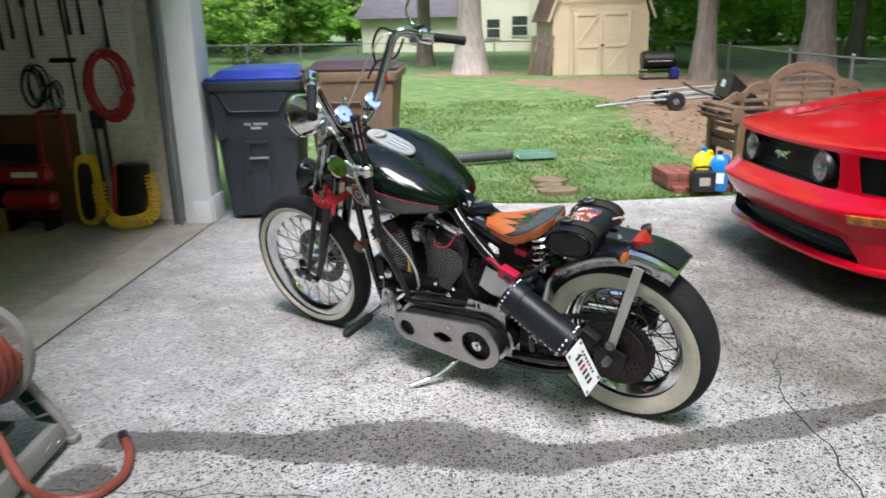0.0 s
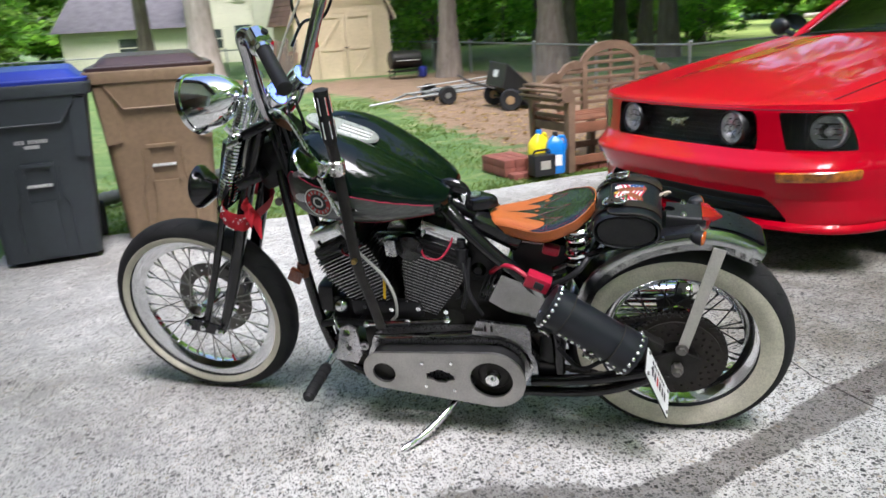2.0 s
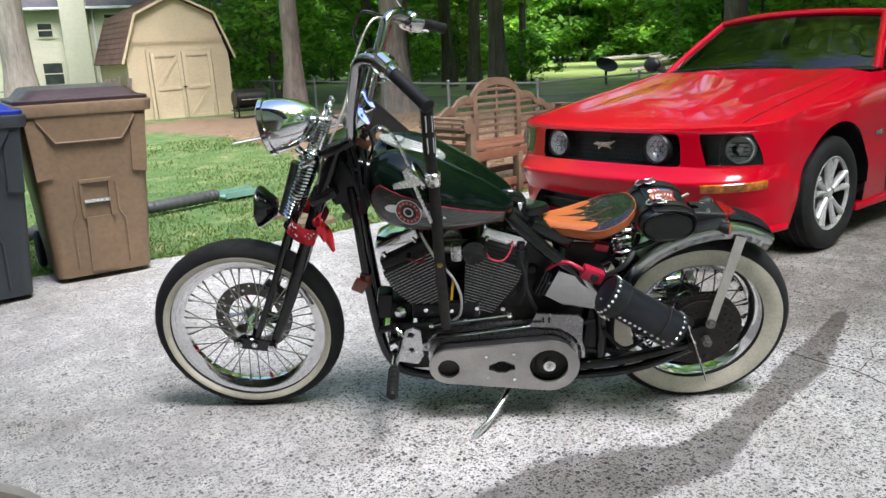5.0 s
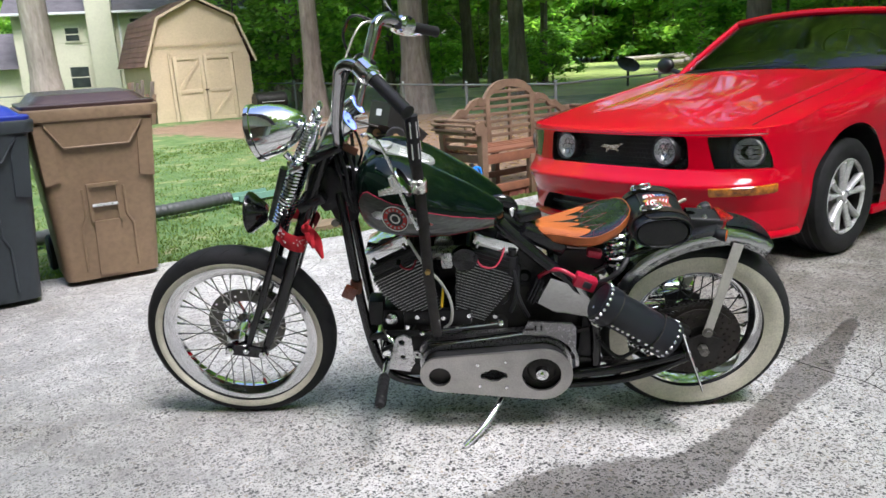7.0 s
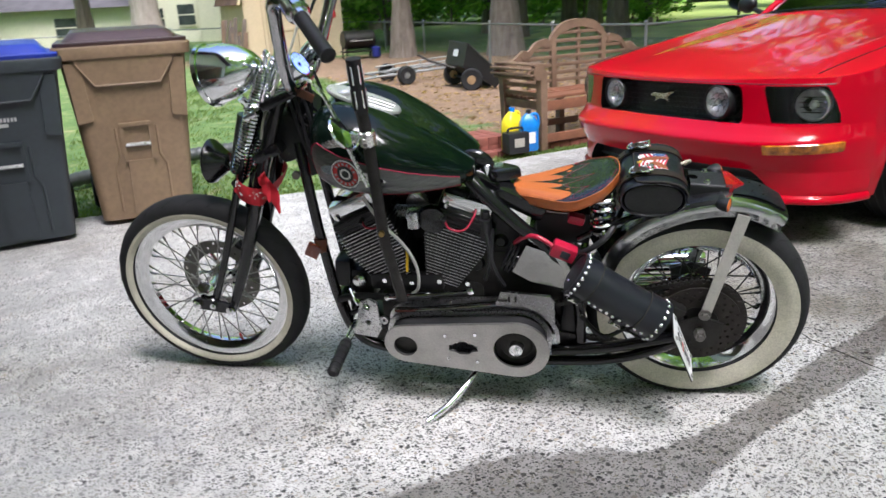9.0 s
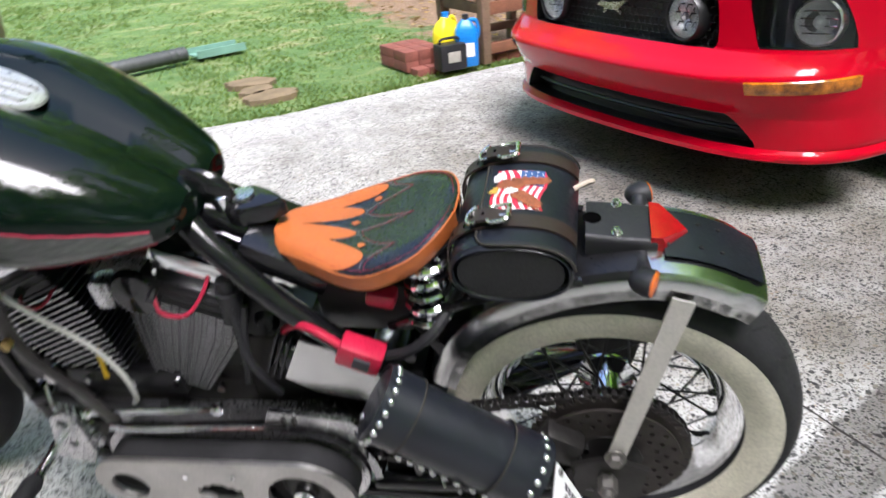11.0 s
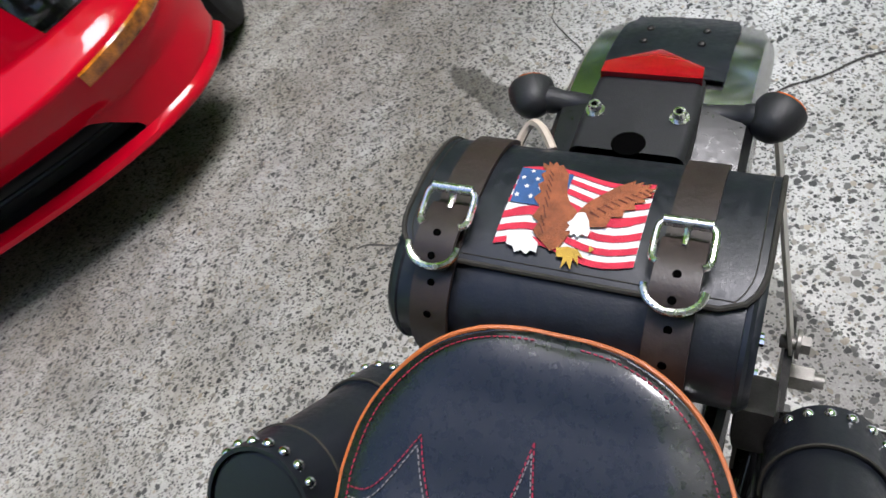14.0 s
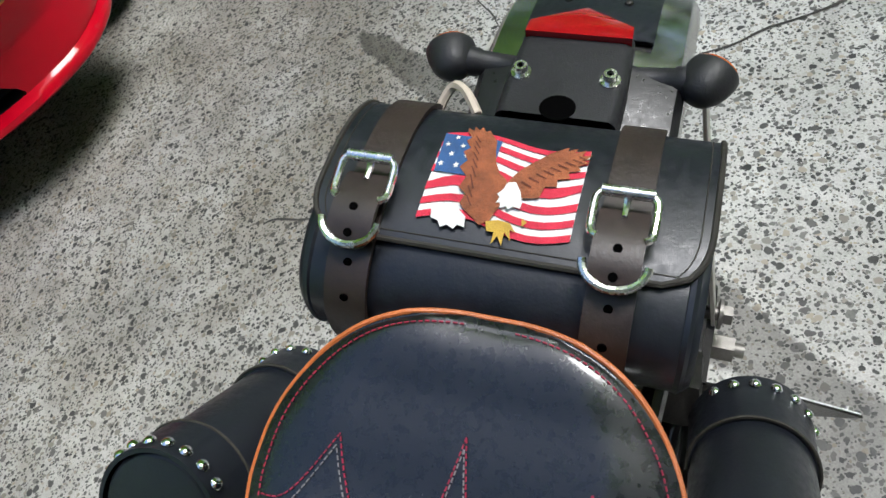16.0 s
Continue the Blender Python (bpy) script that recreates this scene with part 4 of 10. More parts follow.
        solid("plank", Shape().box((0, 0, h / 2), (prnd.uniform(0.06, 0.11), 0.035, h), bev=0.008), DARKBARK if k % 3 else TEAK, m @ pose(-0.14 - 0.045 * k, -0.05 + 0.06 * k, 0.0, prnd.uniform(-4, 4), prnd.uniform(5, 14), prnd.uniform(-40, 40)), "dark weathered split plank leaning on the shed", "plank", "planks at the shed")



def clearing():
    rnd = random.Random(31)
    rim = [(-3.0, 21.0), (3.5, 19.5), (10.0, 24.0), (14.0, 36.0), (17.5, 52.0), (19.0, 66.0), (10.0, 73.0), (1.5, 70.0), (-1.0, 55.0), (-2.0, 38.0), (-3.5, 28.0)]
    n, c = len(rim), Vector((6.5, 45.0, 0))
    rows = [[], [], [], []]
    for k in range(n * 8):
        a, b = Vector((*rim[k // 8], 0)), Vector((*rim[(k // 8 + 1) % n], 0))
        p = lerp(a, b, (k % 8) / 8) + Vector((rnd.uniform(-0.6, 0.6), rnd.uniform(-0.6, 0.6), 0))
        for r, f in zip(rows, (0.0, 0.5, 0.9, 1.0)):
            r.append(lerp(c, p, f) + Vector((0, 0, 0.03 if f < 1 else -0.03)))
    # bright sheet over the lawn, its sunlight comes from the colour
    solid("meadow", Shape().grid(rows, closed_u=True), MEADOW, Matrix(), "yellow-green grass of a clearing in the wood, sunlight painted into its colour", "grass", kind="structure")
    for x, y, a, ln in ((9.5, 62.0, 12, 5.5), (12.5, 60.5, -20, 4.0)):
        solid("fallen_log", Shape().tube([(-ln / 2, 0, 0.16), (-ln / 6, 0.12, 0.24), (ln / 5, -0.05, 0.30), (ln / 2, 0.1, 0.55)], [0.17, 0.16, 0.13, 0.07], 10), PALEBARK, pose(x, y, 0.05, 0, 0, a), "pale bleached fallen log in the clearing", "log", "fallen logs")


clearing()


def build_house():
    # a two-storey wing and a low wing, pale siding
    m = pose(-22.65, 27.26, -0.3, 0, 0, 24)
    root = thing("house", m, "pale yellow two-storey house with grey roof", "house")

    def clap(x0, x1, z0, z1, y):
        s = Shape()
        z = z0
        rows = []
        while z < z1:
            rows.append([(x0, y, z), (x1, y, z)])
            rows.append([(x0, y - 0.014, z + 0.004), (x1, y - 0.014, z + 0.004)])
            z += 0.115
        rows.append([(x0, y, z1), (x1, y, z1)])
        return s.grid(rows)

    part("wall", clap(1.3, 10.5, 0, 4.15, 0).box((5.9, 3.5, 2.07), (9.2, 6.9, 4.14)), SIDING, root, smooth=0)
    part("low_wall", clap(-4.6, 1.29, 0, 1.95, 0.5).box((-1.66, 3.1, 0.97), (5.88, 5.0, 1.94)), SIDING, root, smooth=0)
    part("chimney", Shape().box((4.75, -0.3, 3.3), (1.0, 0.6, 6.6), bev=0.02), SIDING, root)
    part("roof", Shape().grid([[(1.0, -0.4, 4.1), (10.8, -0.4, 4.1)], [(1.0, 3.5, 6.2), (10.8, 3.5, 6.2)], [(1.0, 7.4, 4.1), (10.8, 7.4, 4.1)]]), ROOFGREY, root, smooth=0)
    part("gutter", Shape().box((5.9, -0.42, 4.06), (9.8, 0.1, 0.1), bev=0.02), WHITEWASH, root)
    part("low_roof", Shape().grid([[(-4.9, 0.1, 1.92), (1.28, 0.1, 1.92)], [(-4.9, 3.1, 3.5), (1.28, 3.1, 3.5)], [(-4.9, 6.1, 1.92), (1.28, 6.1, 1.92)]]), ROOFGREY, root, smooth=0)
    part("downpipe", Shape().tube([(5.45, -0.07, 4.0), (5.45, -0.07, 0.1)], 0.045, 8), WHITEWASH, root)
    for x, z, w, h in ((2.35, 1.35, 0.62, 0.82), (3.62, 1.45, 0.72, 0.86), (3.55, 3.22, 0.52, 0.52), (6.15, 3.62, 0.50, 0.32), (7.6, 1.5, 0.8, 0.9), (-1.6, 1.15, 0.9, 0.8)):
        y = 0.0 if x > 1.3 else 0.5
        win = part("window", Shape().box((x, y - 0.045, z), (w + 0.12, 0.05, h + 0.12)), SIDING, root)
        part("pane", Shape().box((x, y - 0.075, z), (w, 0.02, h)), WINDOWDARK, win)
        part("muntin", Shape().box((x, y - 0.09, z), (w, 0.02, 0.045)), SIDING, win)


FENCE = [(12.0, 22.5), (2.5, 12.7), (0.5, 10.3), (-1.1, 11.6), (-2.6, 13.4), (-4.9, 16.5), (-8.2, 20.2), (-14.0, 19.4), (-18.0, 16.8), (-22.5, 15.4), (-27.0, 12.5)]


def build_fence():
    root = thing("chain_link_fence", Matrix(), "galvanised chain-link fence round the back yard", "fence")
    H = 0.74
    post = None
    for a, b in zip(FENCE, FENCE[1:]):
        L = math.hypot(b[0] - a[0], b[1] - a[1])
        ang = math.degrees(math.atan2(b[1] - a[1], b[0] - a[0]))
        n = max(1, round(L / 2.6))
        for k in range(n):
            mm = pose(lerp(a[0], b[0], k / n), lerp(a[1], b[1], k / n), 0)
            if post is None:
                post = part("post", Shape().tube([(0, 0, -0.1), (0, 0, H + 0.03)], 0.026, 10).ball((0, 0, H + 0.04), 0.034, 8), GALV, root)
                post.matrix_basis = mm
            else:
                again(post, mm)
        part("top_rail", Shape().tube([(a[0], a[1], H), (b[0], b[1], H)], 0.018, 8), GALV, root)
        s = Shape()
        step = 0.075
        u = Vector((b[0] - a[0], b[1] - a[1], 0)) / L
        A = Vector((a[0], a[1], 0.04))
        side = Vector((-u.y, u.x, 0)) * 0.001
        for k in range(int((L + H) / step)):
            for sg in (1, -1):
                x0 = k * step - (H if sg > 0 else 0)
                p, q = (x0, 0.0), (x0 + sg * H * 1.0, H - 0.04)
                if sg < 0:
                    p, q = (x0, 0.0), (x0 - H, H - 0.04)
                lo, hi = 0.0, 1.0
                dx = q[0] - p[0]
                f0, f1 = sorted(((0 - p[0]) / dx, (L - p[0]) / dx))
                lo, hi = max(lo, f0), min(hi, f1)
                if hi <= lo:
                    continue
                P = A + u * (p[0] + dx * lo) + Vector((0, 0, q[1] * lo))
                Q = A + u * (p[0] + dx * hi) + Vector((0, 0, q[1] * hi))
                w = Vector((0, 0, 0.001))
                kk = len(s.v)
                s.v += [tuple(P + w), tuple(P - w), tuple(P + side), tuple(Q + w), tuple(Q - w), tuple(Q + side)]
                s.f += [(kk, kk + 1, kk + 4, kk + 3), (kk + 1, kk + 2, kk + 5, kk + 4), (kk + 2, kk, kk + 3, kk + 5)]
        w = new("wire_mesh", plain_mesh("wire_mesh", s, GALV))
        w.parent = root
        w["kind"] = "stuff"


build_shed()
build_house()
build_fence()


# ---- the motorcycle: x to its rear, y to its right, z up in its own leaning frame ----
BIKE = pose(0, 0.065, 0, 0, 0, 4.0) @ pose(0, 0, 0, 12.0, 0, 0)
bike = thing("motorcycle", BIKE, "black custom bobber motorcycle with whitewall tyres leaning on its kickstand", "motorcycle")


def ring_profile(pts):
    return [*pts, pts[0]]


def build_wheel(name, c, R, half, ww, rim, hub_r, hub_half, spokes, label):
    """A wire wheel: rim mesh with tyre, whitewalls, hub, spokes and valve under it."""
    cx, cz = c
    C = (cx, 0, cz)
    ro, ri = rim
    w = part(name, Shape().lathe(ring_profile([(ro, -half * 0.62), (ro + 0.006, -half * 0.60), (ro + 0.004, -half * 0.52), (ro - 0.012, -half * 0.45), (ri, -half * 0.25), (ri - 0.004, 0), (ri, half * 0.25), (ro - 0.012, half * 0.45), (ro + 0.004, half * 0.52), (ro + 0.006, half * 0.60), (ro, half * 0.62), (ro - 0.018, half * 0.5), (ri - 0.008, half * 0.22), (ri - 0.010, 0), (ri - 0.008, -half * 0.22), (ro - 0.018, -half * 0.5)]), "Y", C, 96), CHROME, bike, label)
    b = ro + 0.002
    prof = []
    for k in range(17):
        a = math.pi * k / 16
        r = R - (1 - math.sin(a) ** 0.8) * (R - ww[1]) if 0 < k < 16 else ww[1]
        prof.append((r, -half * math.cos(a) * (0.97 if abs(math.cos(a)) < 0.95 else 1.0)))
    side = [(lerp(ww[1], ww[0], f), half * (1.0 + 0.06 * math.sin(math.pi * f) - 0.16 * f)) for f in (0.25, 0.5, 0.75, 1.0)]
    prof = [(b, -half * 0.58)] + [(r, -y) for r, y in reversed(side)] + prof + side + [(b, half * 0.58)]
    t = part("tyre", Shape().lathe(prof, "Y", C, 120), RUBBER, w, "black rubber tyre with swept tread grooves")
    # tread grooves, slightly sunk dark slots drawn as thin raised-edge strips
    s = Shape()
    for k in range(26):
        for sg in (-1, 1):
            a0 = 2 * math.pi * (k + (0.5 if sg > 0 else 0)) / 26
            row = []
            for q in range(7):
                f = q / 6
                a = a0 + 0.16 * f
                y = sg * half * lerp(0.12, 0.80, f)
                cc = max(-1, min(1, -y / half / 0.985))
                r = R - (1 - math.sin(math.acos(cc)) ** 0.8) * (R - ww[1]) + 0.0006
                wd = 0.0065 * math.sin(math.pi * min(0.96, max(0.1, f)))
                row.append([(cx + r * math.cos(a - wd / R / 1.5), y, cz + r * math.sin(a - wd / R / 1.5)), (cx + r * math.cos(a + wd / R / 1.5), y + sg * 0.002, cz + r * math.sin(a + wd / R / 1.5))])
            s.grid(row)
    part("tread_pattern", s, surface("groove_black", (0.004, 0.004, 0.004), 0.9), w)
    for sg in (-1, 1):
        p = [(lerp(ww[1], ww[0], f) - (0.0025 if f > 0.9 else 0) + (0.001 if f < 0.1 else 0), sg * (half * (1.0 + 0.06 * math.sin(math.pi * f) - 0.16 * f) + 0.0018)) for f in (0.0, 0.15, 0.3, 0.5, 0.7, 0.85, 1.0)]
        part("whitewall", Shape().lathe(p, "Y", C, 96), WHITEWALL, w, "dirty cream whitewall band")
    h = Shape().lathe([(0.012, -hub_half - 0.02), (hub_r * 0.5, -hub_half - 0.018), (hub_r, -hub_half), (hub_r, -hub_half + 0.008), (hub_r * 0.55, -hub_half + 0.02), (hub_r * 0.5, 0), (hub_r * 0.55, hub_half - 0.02), (hub_r, hub_half - 0.008), (hub_r, hub_half), (hub_r * 0.5, hub_half + 0.018), (0.012, hub_half + 0.02)], "Y", C, 40)
    part("hub", h, CHROME, w, "chrome wheel hub")
    sp = None
    for k in range(spokes):
        sg = 1 if k % 2 else -1
        a = 2 * math.pi * k / spokes
        off = 0.42 * (1 if (k // 2) % 2 else -1)
        p0 = Vector(((hub_r - 0.004) * math.cos(a + off * 2.0), sg * (hub_half - 0.004), (hub_r - 0.004) * math.sin(a + off * 2.0)))
        p1 = Vector(((ri - 0.004) * math.cos(a), sg * half * 0.10, (ri - 0.004) * math.sin(a)))
        if sp is None or k in (1, 2, 3):
            sp = part("spoke", Shape().tube([p0, p1], 0.0023, 6).tube([p1, lerp(p1, p0, 0.09)], 0.0042, 6), DARKMETAL if name == "rear_wheel" else STEEL, w)
            sp.matrix_basis = Matrix.Translation(C)
            kinds[(name, k)] = sp
        else:
            src = kinds[(name, k % 4)]
            again(src, Matrix.Translation(C) @ Matrix.Rotation(-2 * math.pi * (k - k % 4) / spokes, 4, "Y"), w)
    part("valve", Shape().tube([(cx + (ri - 0.03) * 0.2, 0, cz - (ri - 0.03) * 0.98), (cx + ri * 0.2, 0, cz - ri * 0.98)], 0.004, 8), INKRED if name == "front_wheel" else CHROME, w)
    return w


kinds = {}
FC, RC = (-0.835, 0.350), (0.797, 0.333)
fw = build_wheel("front_wheel", FC, 0.350, 0.050, (0.287, 0.306), (0.284, 0.250), 0.042, 0.062, 40, "chrome wire-spoked front wheel")
rw = build_wheel("rear_wheel", RC, 0.336, 0.072, (0.238, 0.297), (0.235, 0.203), 0.055, 0.075, 40, "chrome wire-spoked rear wheel")


def drilled_disc(c, y, r, ri, holes, t=0.005, rows=2):
    hs = [circle(0, 0, ri, 24)]
    for q in range(rows):
        rr = lerp(ri, r, 0.42 + (0.34 if rows == 2 else 0.22) * q)
        for k in range(holes):
            a = 2 * math.pi * (k + 0.5 * q) / holes
            hs.append(circle(rr * math.cos(a), rr * math.sin(a), 0.0048, 8))
    return Shape().slab(circle(0, 0, r, 56), hs, (c[0], y, c[1]), (1, 0, 0), (0, 0, 1), t)


part("brake_disc", drilled_disc(FC, 0.062, 0.145, 0.095, 14), DULLZINC, fw, "drilled steel front brake disc")
s = Shape()
for k in range(5):
    a = 2 * math.pi * k / 5 + 0.3
    s.tube([(FC[0] + 0.03 * math.cos(a), 0.064, FC[1] + 0.03 * math.sin(a)), (FC[0] + 0.10 * math.cos(a + 0.25), 0.064, FC[1] + 0.10 * math.sin(a + 0.25))], 0.010, 8, flat=0.4)
part("disc_carrier", s, CHROME, fw)
part("brake_caliper", Shape().box((FC[0] + 0.085, 0.078, FC[1] + 0.10), (0.085, 0.04, 0.05), Matrix.Rotation(0.7, 3, "Y"), bev=0.012), DARKMETAL, bike, "dark front brake caliper")
part("brake_disc", drilled_disc(RC, -0.118, 0.126, 0.055, 20, rows=3), RUSTY, rw, "drilled black-tarnished rear brake disc")
teeth = []
for k in range(48):
    a = 2 * math.pi * k / 48
    for da, r in ((-0.045, 0.132), (-0.02, 0.141), (0.02, 0.141), (0.045, 0.132)):
        teeth.append((r * math.cos(a + da), r * math.sin(a + da)))
part("sprocket", Shape().slab(teeth, [circle(0, 0, 0.075, 32)], (RC[0], -0.100, RC[1]), (1, 0, 0), (0, 0, 1), 0.008), RUSTY, rw, "toothed dark rear sprocket")
part("rotor_carrier", Shape().lathe([(0.0, -0.127), (0.06, -0.125), (0.062, -0.11), (0.03, -0.105)], "Y", (RC[0], 0, RC[1]), 32), DARKMETAL, rw)
for k in range(5):
    a = 2 * math.pi * k / 5
    part("rotor_bolt", Shape().disc((RC[0] + 0.045 * math.cos(a), -0.128, RC[1] + 0.045 * math.sin(a)), 0.006, (0, 1, 0), 8, 0.008), CHROME, rw)

# drive chain round the rear sprocket
def chain():
    ch = part("drive_chain", Shape().disc((0.335, -0.096, 0.318), 0.040, (0, 1, 0), 24, 0.010), RUSTY, bike, "oily dark drive chain")
    fx, fz, fr = 0.335, 0.318, 0.045
    D = math.hypot(RC[0] - fx, RC[1] - fz)
    base, off = math.atan2(RC[1] - fz, RC[0] - fx), math.acos((fr - 0.137) / D)
    line = [(RC[0] + 0.137 * math.cos(base - off + 2 * off * k / 60), RC[1] + 0.137 * math.sin(base - off + 2 * off * k / 60)) for k in range(61)]
    line += [(fx + fr * math.cos(base + off + (2 * math.pi - 2 * off) * k / 20), fz + fr * math.sin(base + off + (2 * math.pi - 2 * off) * k / 20)) for k in range(21)]
    line.append(line[0])
    step, need, first, k = 0.0159, 0.0, None, 0
    for (x0, z0), (x1, z1) in zip(line, line[1:]):
        L = math.hypot(x1 - x0, z1 - z0)
        while need < L:
            f = need / L
            w = 0.020 if k % 2 else 0.014
            m = Matrix.Translation((lerp(x0, x1, f), -0.096, lerp(z0, z1, f))) @ Matrix.Rotation(-math.atan2(z1 - z0, x1 - x0), 4, "Y") @ Matrix.Diagonal((1, w / 0.020, 1, 1))
            if first is None:
                s = Shape()
                for sg in (-1, 1):
                    s.box((0, 0.0095 * sg, 0), (0.021, 0.0022, 0.013))
                s.tube([(0, -0.0105, 0), (0, 0.0105, 0)], 0.0048, 6)
                first = part("link", s, DARKMETAL, ch)
                first.matrix_basis = m
            else:
                again(first, m, ch)
            need += step
            k += 1
        need -= L


chain()


# --- front end ---
def fork():
    top = Vector((-0.425, 0, 1.045))
    for sg in (-1, 1):
        y = 0.072 * sg
        part("rigid_fork_leg", Shape().tube(curve_pts([(-0.738, y * 1.05, 0.312), (-0.66, y, 0.478), (-0.565, y, 0.715), (-0.49, y * 0.95, 0.90), (-0.425, y * 0.9, 1.045)], 5), [0.014 + 0.008 * min(1, i / 6) for i in range(21)], 14), BLACK, bike, "black front fork leg")
        part("spring_fork_leg", Shape().tube([(-0.797, y * 1.15, 0.330), (-0.70, y * 1.1, 0.555), (-0.615, y * 0.95, 0.775), (-0.565, y * 0.85, 0.90)], [0.011, 0.013, 0.013, 0.011], 12), BLACK, bike, "slim black spring fork leg")
        rk = part("rocker", Shape().slab([(-0.875, 0.318), (-0.855, 0.312), (-0.74, 0.292), (-0.722, 0.305), (-0.724, 0.328), (-0.79, 0.346), (-0.855, 0.354), (-0.874, 0.345)], [], (0, 0.088 * sg - (0.012 if sg < 0 else 0), 0), (1, 0, 0), (0, 0, 1), -0.012), BLACK, bike, "black fork rocker plate")
        for bx, bz, br in ((-0.855, 0.333, 0.015), (-0.797, 0.330, 0.011), (-0.738, 0.312, 0.015)):
            part("bolt", Shape().disc((bx, (0.104 if sg > 0 else -0.104), bz), br, (0, 1, 0), 6, 0.014).disc((bx, 0.112 * sg, bz), br * 0.55, (0, 1, 0), 12, 0.012), CHROME, rk)
        # chrome springs above and below the bridge
        part("fork_spring", Shape().coil((-0.610, 0.045 * sg, 0.805), (-0.518, 0.045 * sg, 1.008), 0.0255, 0.0050, 17.5), CHROME, bike, "chrome fork coil spring")
        part("spring_core", Shape().tube([(-0.606, 0.045 * sg, 0.815), (-0.522, 0.045 * sg, 1.0)], 0.0185, 14), BLACK, bike)
        part("spring_core", Shape().tube([(-0.505, 0.045 * sg, 1.035), (-0.462, 0.045 * sg, 1.135)], [0.0185, 0.0100], 14), BLACK, bike)
        part("spring_rod", Shape().tube([(-0.622, 0.045 * sg, 0.776), (-0.445, 0.045 * sg, 1.172)], 0.0075, 10), CHROME, bike)
        part("rebound_spring", Shape().coil((-0.508, 0.045 * sg, 1.028), (-0.455, 0.045 * sg, 1.140), 0.0225, 0.0046, 12.5, r1=0.0135), CHROME, bike, "chrome tapered rebound spring")
        part("acorn_nut", Shape().lathe([(0.0, 0.02), (0.006, 0.018), (0.010, 0.010), (0.011, 0.0), (0.0, -0.004)], "Z", (-0.444, 0.045 * sg, 1.170), 12), CHROME, bike)
    part("spring_bridge", Shape().box((-0.523, 0, 1.0), (0.05, 0.15, 0.018), Matrix.Rotation(radians(-24), 3, "Y"), bev=0.006), CHROME, bike)
    part("lower_bridge", Shape().box((-0.615, 0, 0.782), (0.045, 0.15, 0.02), Matrix.Rotation(radians(-24), 3, "Y"), bev=0.006), BLACK, bike)
    part("neck_shroud", Shape().box((-0.435, 0, 0.915), (0.115, 0.10, 0.15), Matrix.Rotation(radians(-22), 3, "Y"), bev=0.028), SATIN, bike)
    part("neck_casting", Shape().slab([(-0.475, 0.99), (-0.41, 1.03), (-0.345, 0.965), (-0.335, 0.86), (-0.365, 0.765), (-0.43, 0.745), (-0.475, 0.855)], [], (0, 0.042, 0), (1, 0, 0), (0, 0, 1), -0.084), SATIN, bike, "black frame neck casting")
    for x, z in ((-0.395, 0.845), (-0.425, 0.795)):
        part("bolt", Shape().disc((x, -0.046, z), 0.013, (0, 1, 0), 14, 0.012), DULLZINC, bike)
    for y, dx in ((-0.052, 0.0), (-0.058, 0.022), (-0.05, 0.045)):
        part("loom", Shape().tube(curve_pts([(-0.40 + dx, y, 1.05), (-0.385 + dx, y - 0.012, 0.985), (-0.372 + dx * 0.6, y - 0.008, 0.905), (-0.36 + dx * 0.4, y + 0.01, 0.83)], 5), 0.0055, 8), PLASTIC, bike, "black cable loom")
    part("steering_head", Shape().tube([(-0.455, 0, 0.86), (-0.375, 0, 1.05)], 0.034, 16), BLACK, bike)
    part("upper_tree", Shape().box((-0.42, 0, 1.052), (0.12, 0.19, 0.03), Matrix.Rotation(radians(-22), 3, "Y"), bev=0.010), BLACK, bike)
    part("lower_tree", Shape().box((-0.487, 0, 0.885), (0.10, 0.19, 0.035), Matrix.Rotation(radians(-22), 3, "Y"), bev=0.010), BLACK, bike)
    part("front_axle", Shape().tube([(FC[0] - 0.018, -0.11, FC[1] - 0.017), (FC[0] - 0.018, 0.11, FC[1] - 0.017)], 0.010, 12), CHROME, bike)
    part("shock_absorber", Shape().tube([(-0.645, -0.012, 0.80), (-0.575, -0.012, 0.985)], 0.017, 14), TANKPANEL, bike)
    # bandana wound round both fork legs, its knot and tails behind
    ax = Vector((0.42, 0, 0.91)).normalized()
    out = Vector((0.91, 0, -0.42)).normalized()
    c0 = Vector((-0.566, 0, 0.770))

    def wrap(a, h):
        r = 1 + 0.05 * math.sin(3 * a + 40 * h) + 0.03 * math.sin(7 * a)
        return c0 + out * 0.056 * r * math.copysign(abs(math.cos(a)) ** 0.6, math.cos(a)) + Vector((0, 0.116 * r * math.copysign(abs(math.sin(a)) ** 0.5, math.sin(a)), 0)) + ax * (h + 0.004 * math.sin(2 * a))

    rows = [[wrap(2 * math.pi * k / 44, h) * 1.0 for k in range(44)] for h in (-0.034, -0.028, -0.014, 0.0, 0.014, 0.024)]
    bd = part("bandana", Shape().grid(rows, closed_u=True), BANDANA, bike, "red paisley bandana tied round the fork", 60)
    part("knot", Shape().ball((-0.515, -0.100, 0.800), 0.015, 12, (1, 0.8, 1.2)), BANDANA, bd)
    for dx, dz, tw, wm in ((0.050, -0.095, 0.0, 0.018), (0.022, -0.060, 0.9, 0.014), (0.018, 0.030, 0.4, 0.009)):
        rows = []
        for k in range(11):
            f = k / 10
            p = Vector((-0.512 + dx * f, -0.104 - 0.022 * f + 0.010 * math.sin(5 * f + tw), 0.805 + dz * f + 0.012 * math.sin(math.pi * f)))
            w = 0.004 + wm * math.sin(math.pi * min(1, f * 0.85 + 0.08))
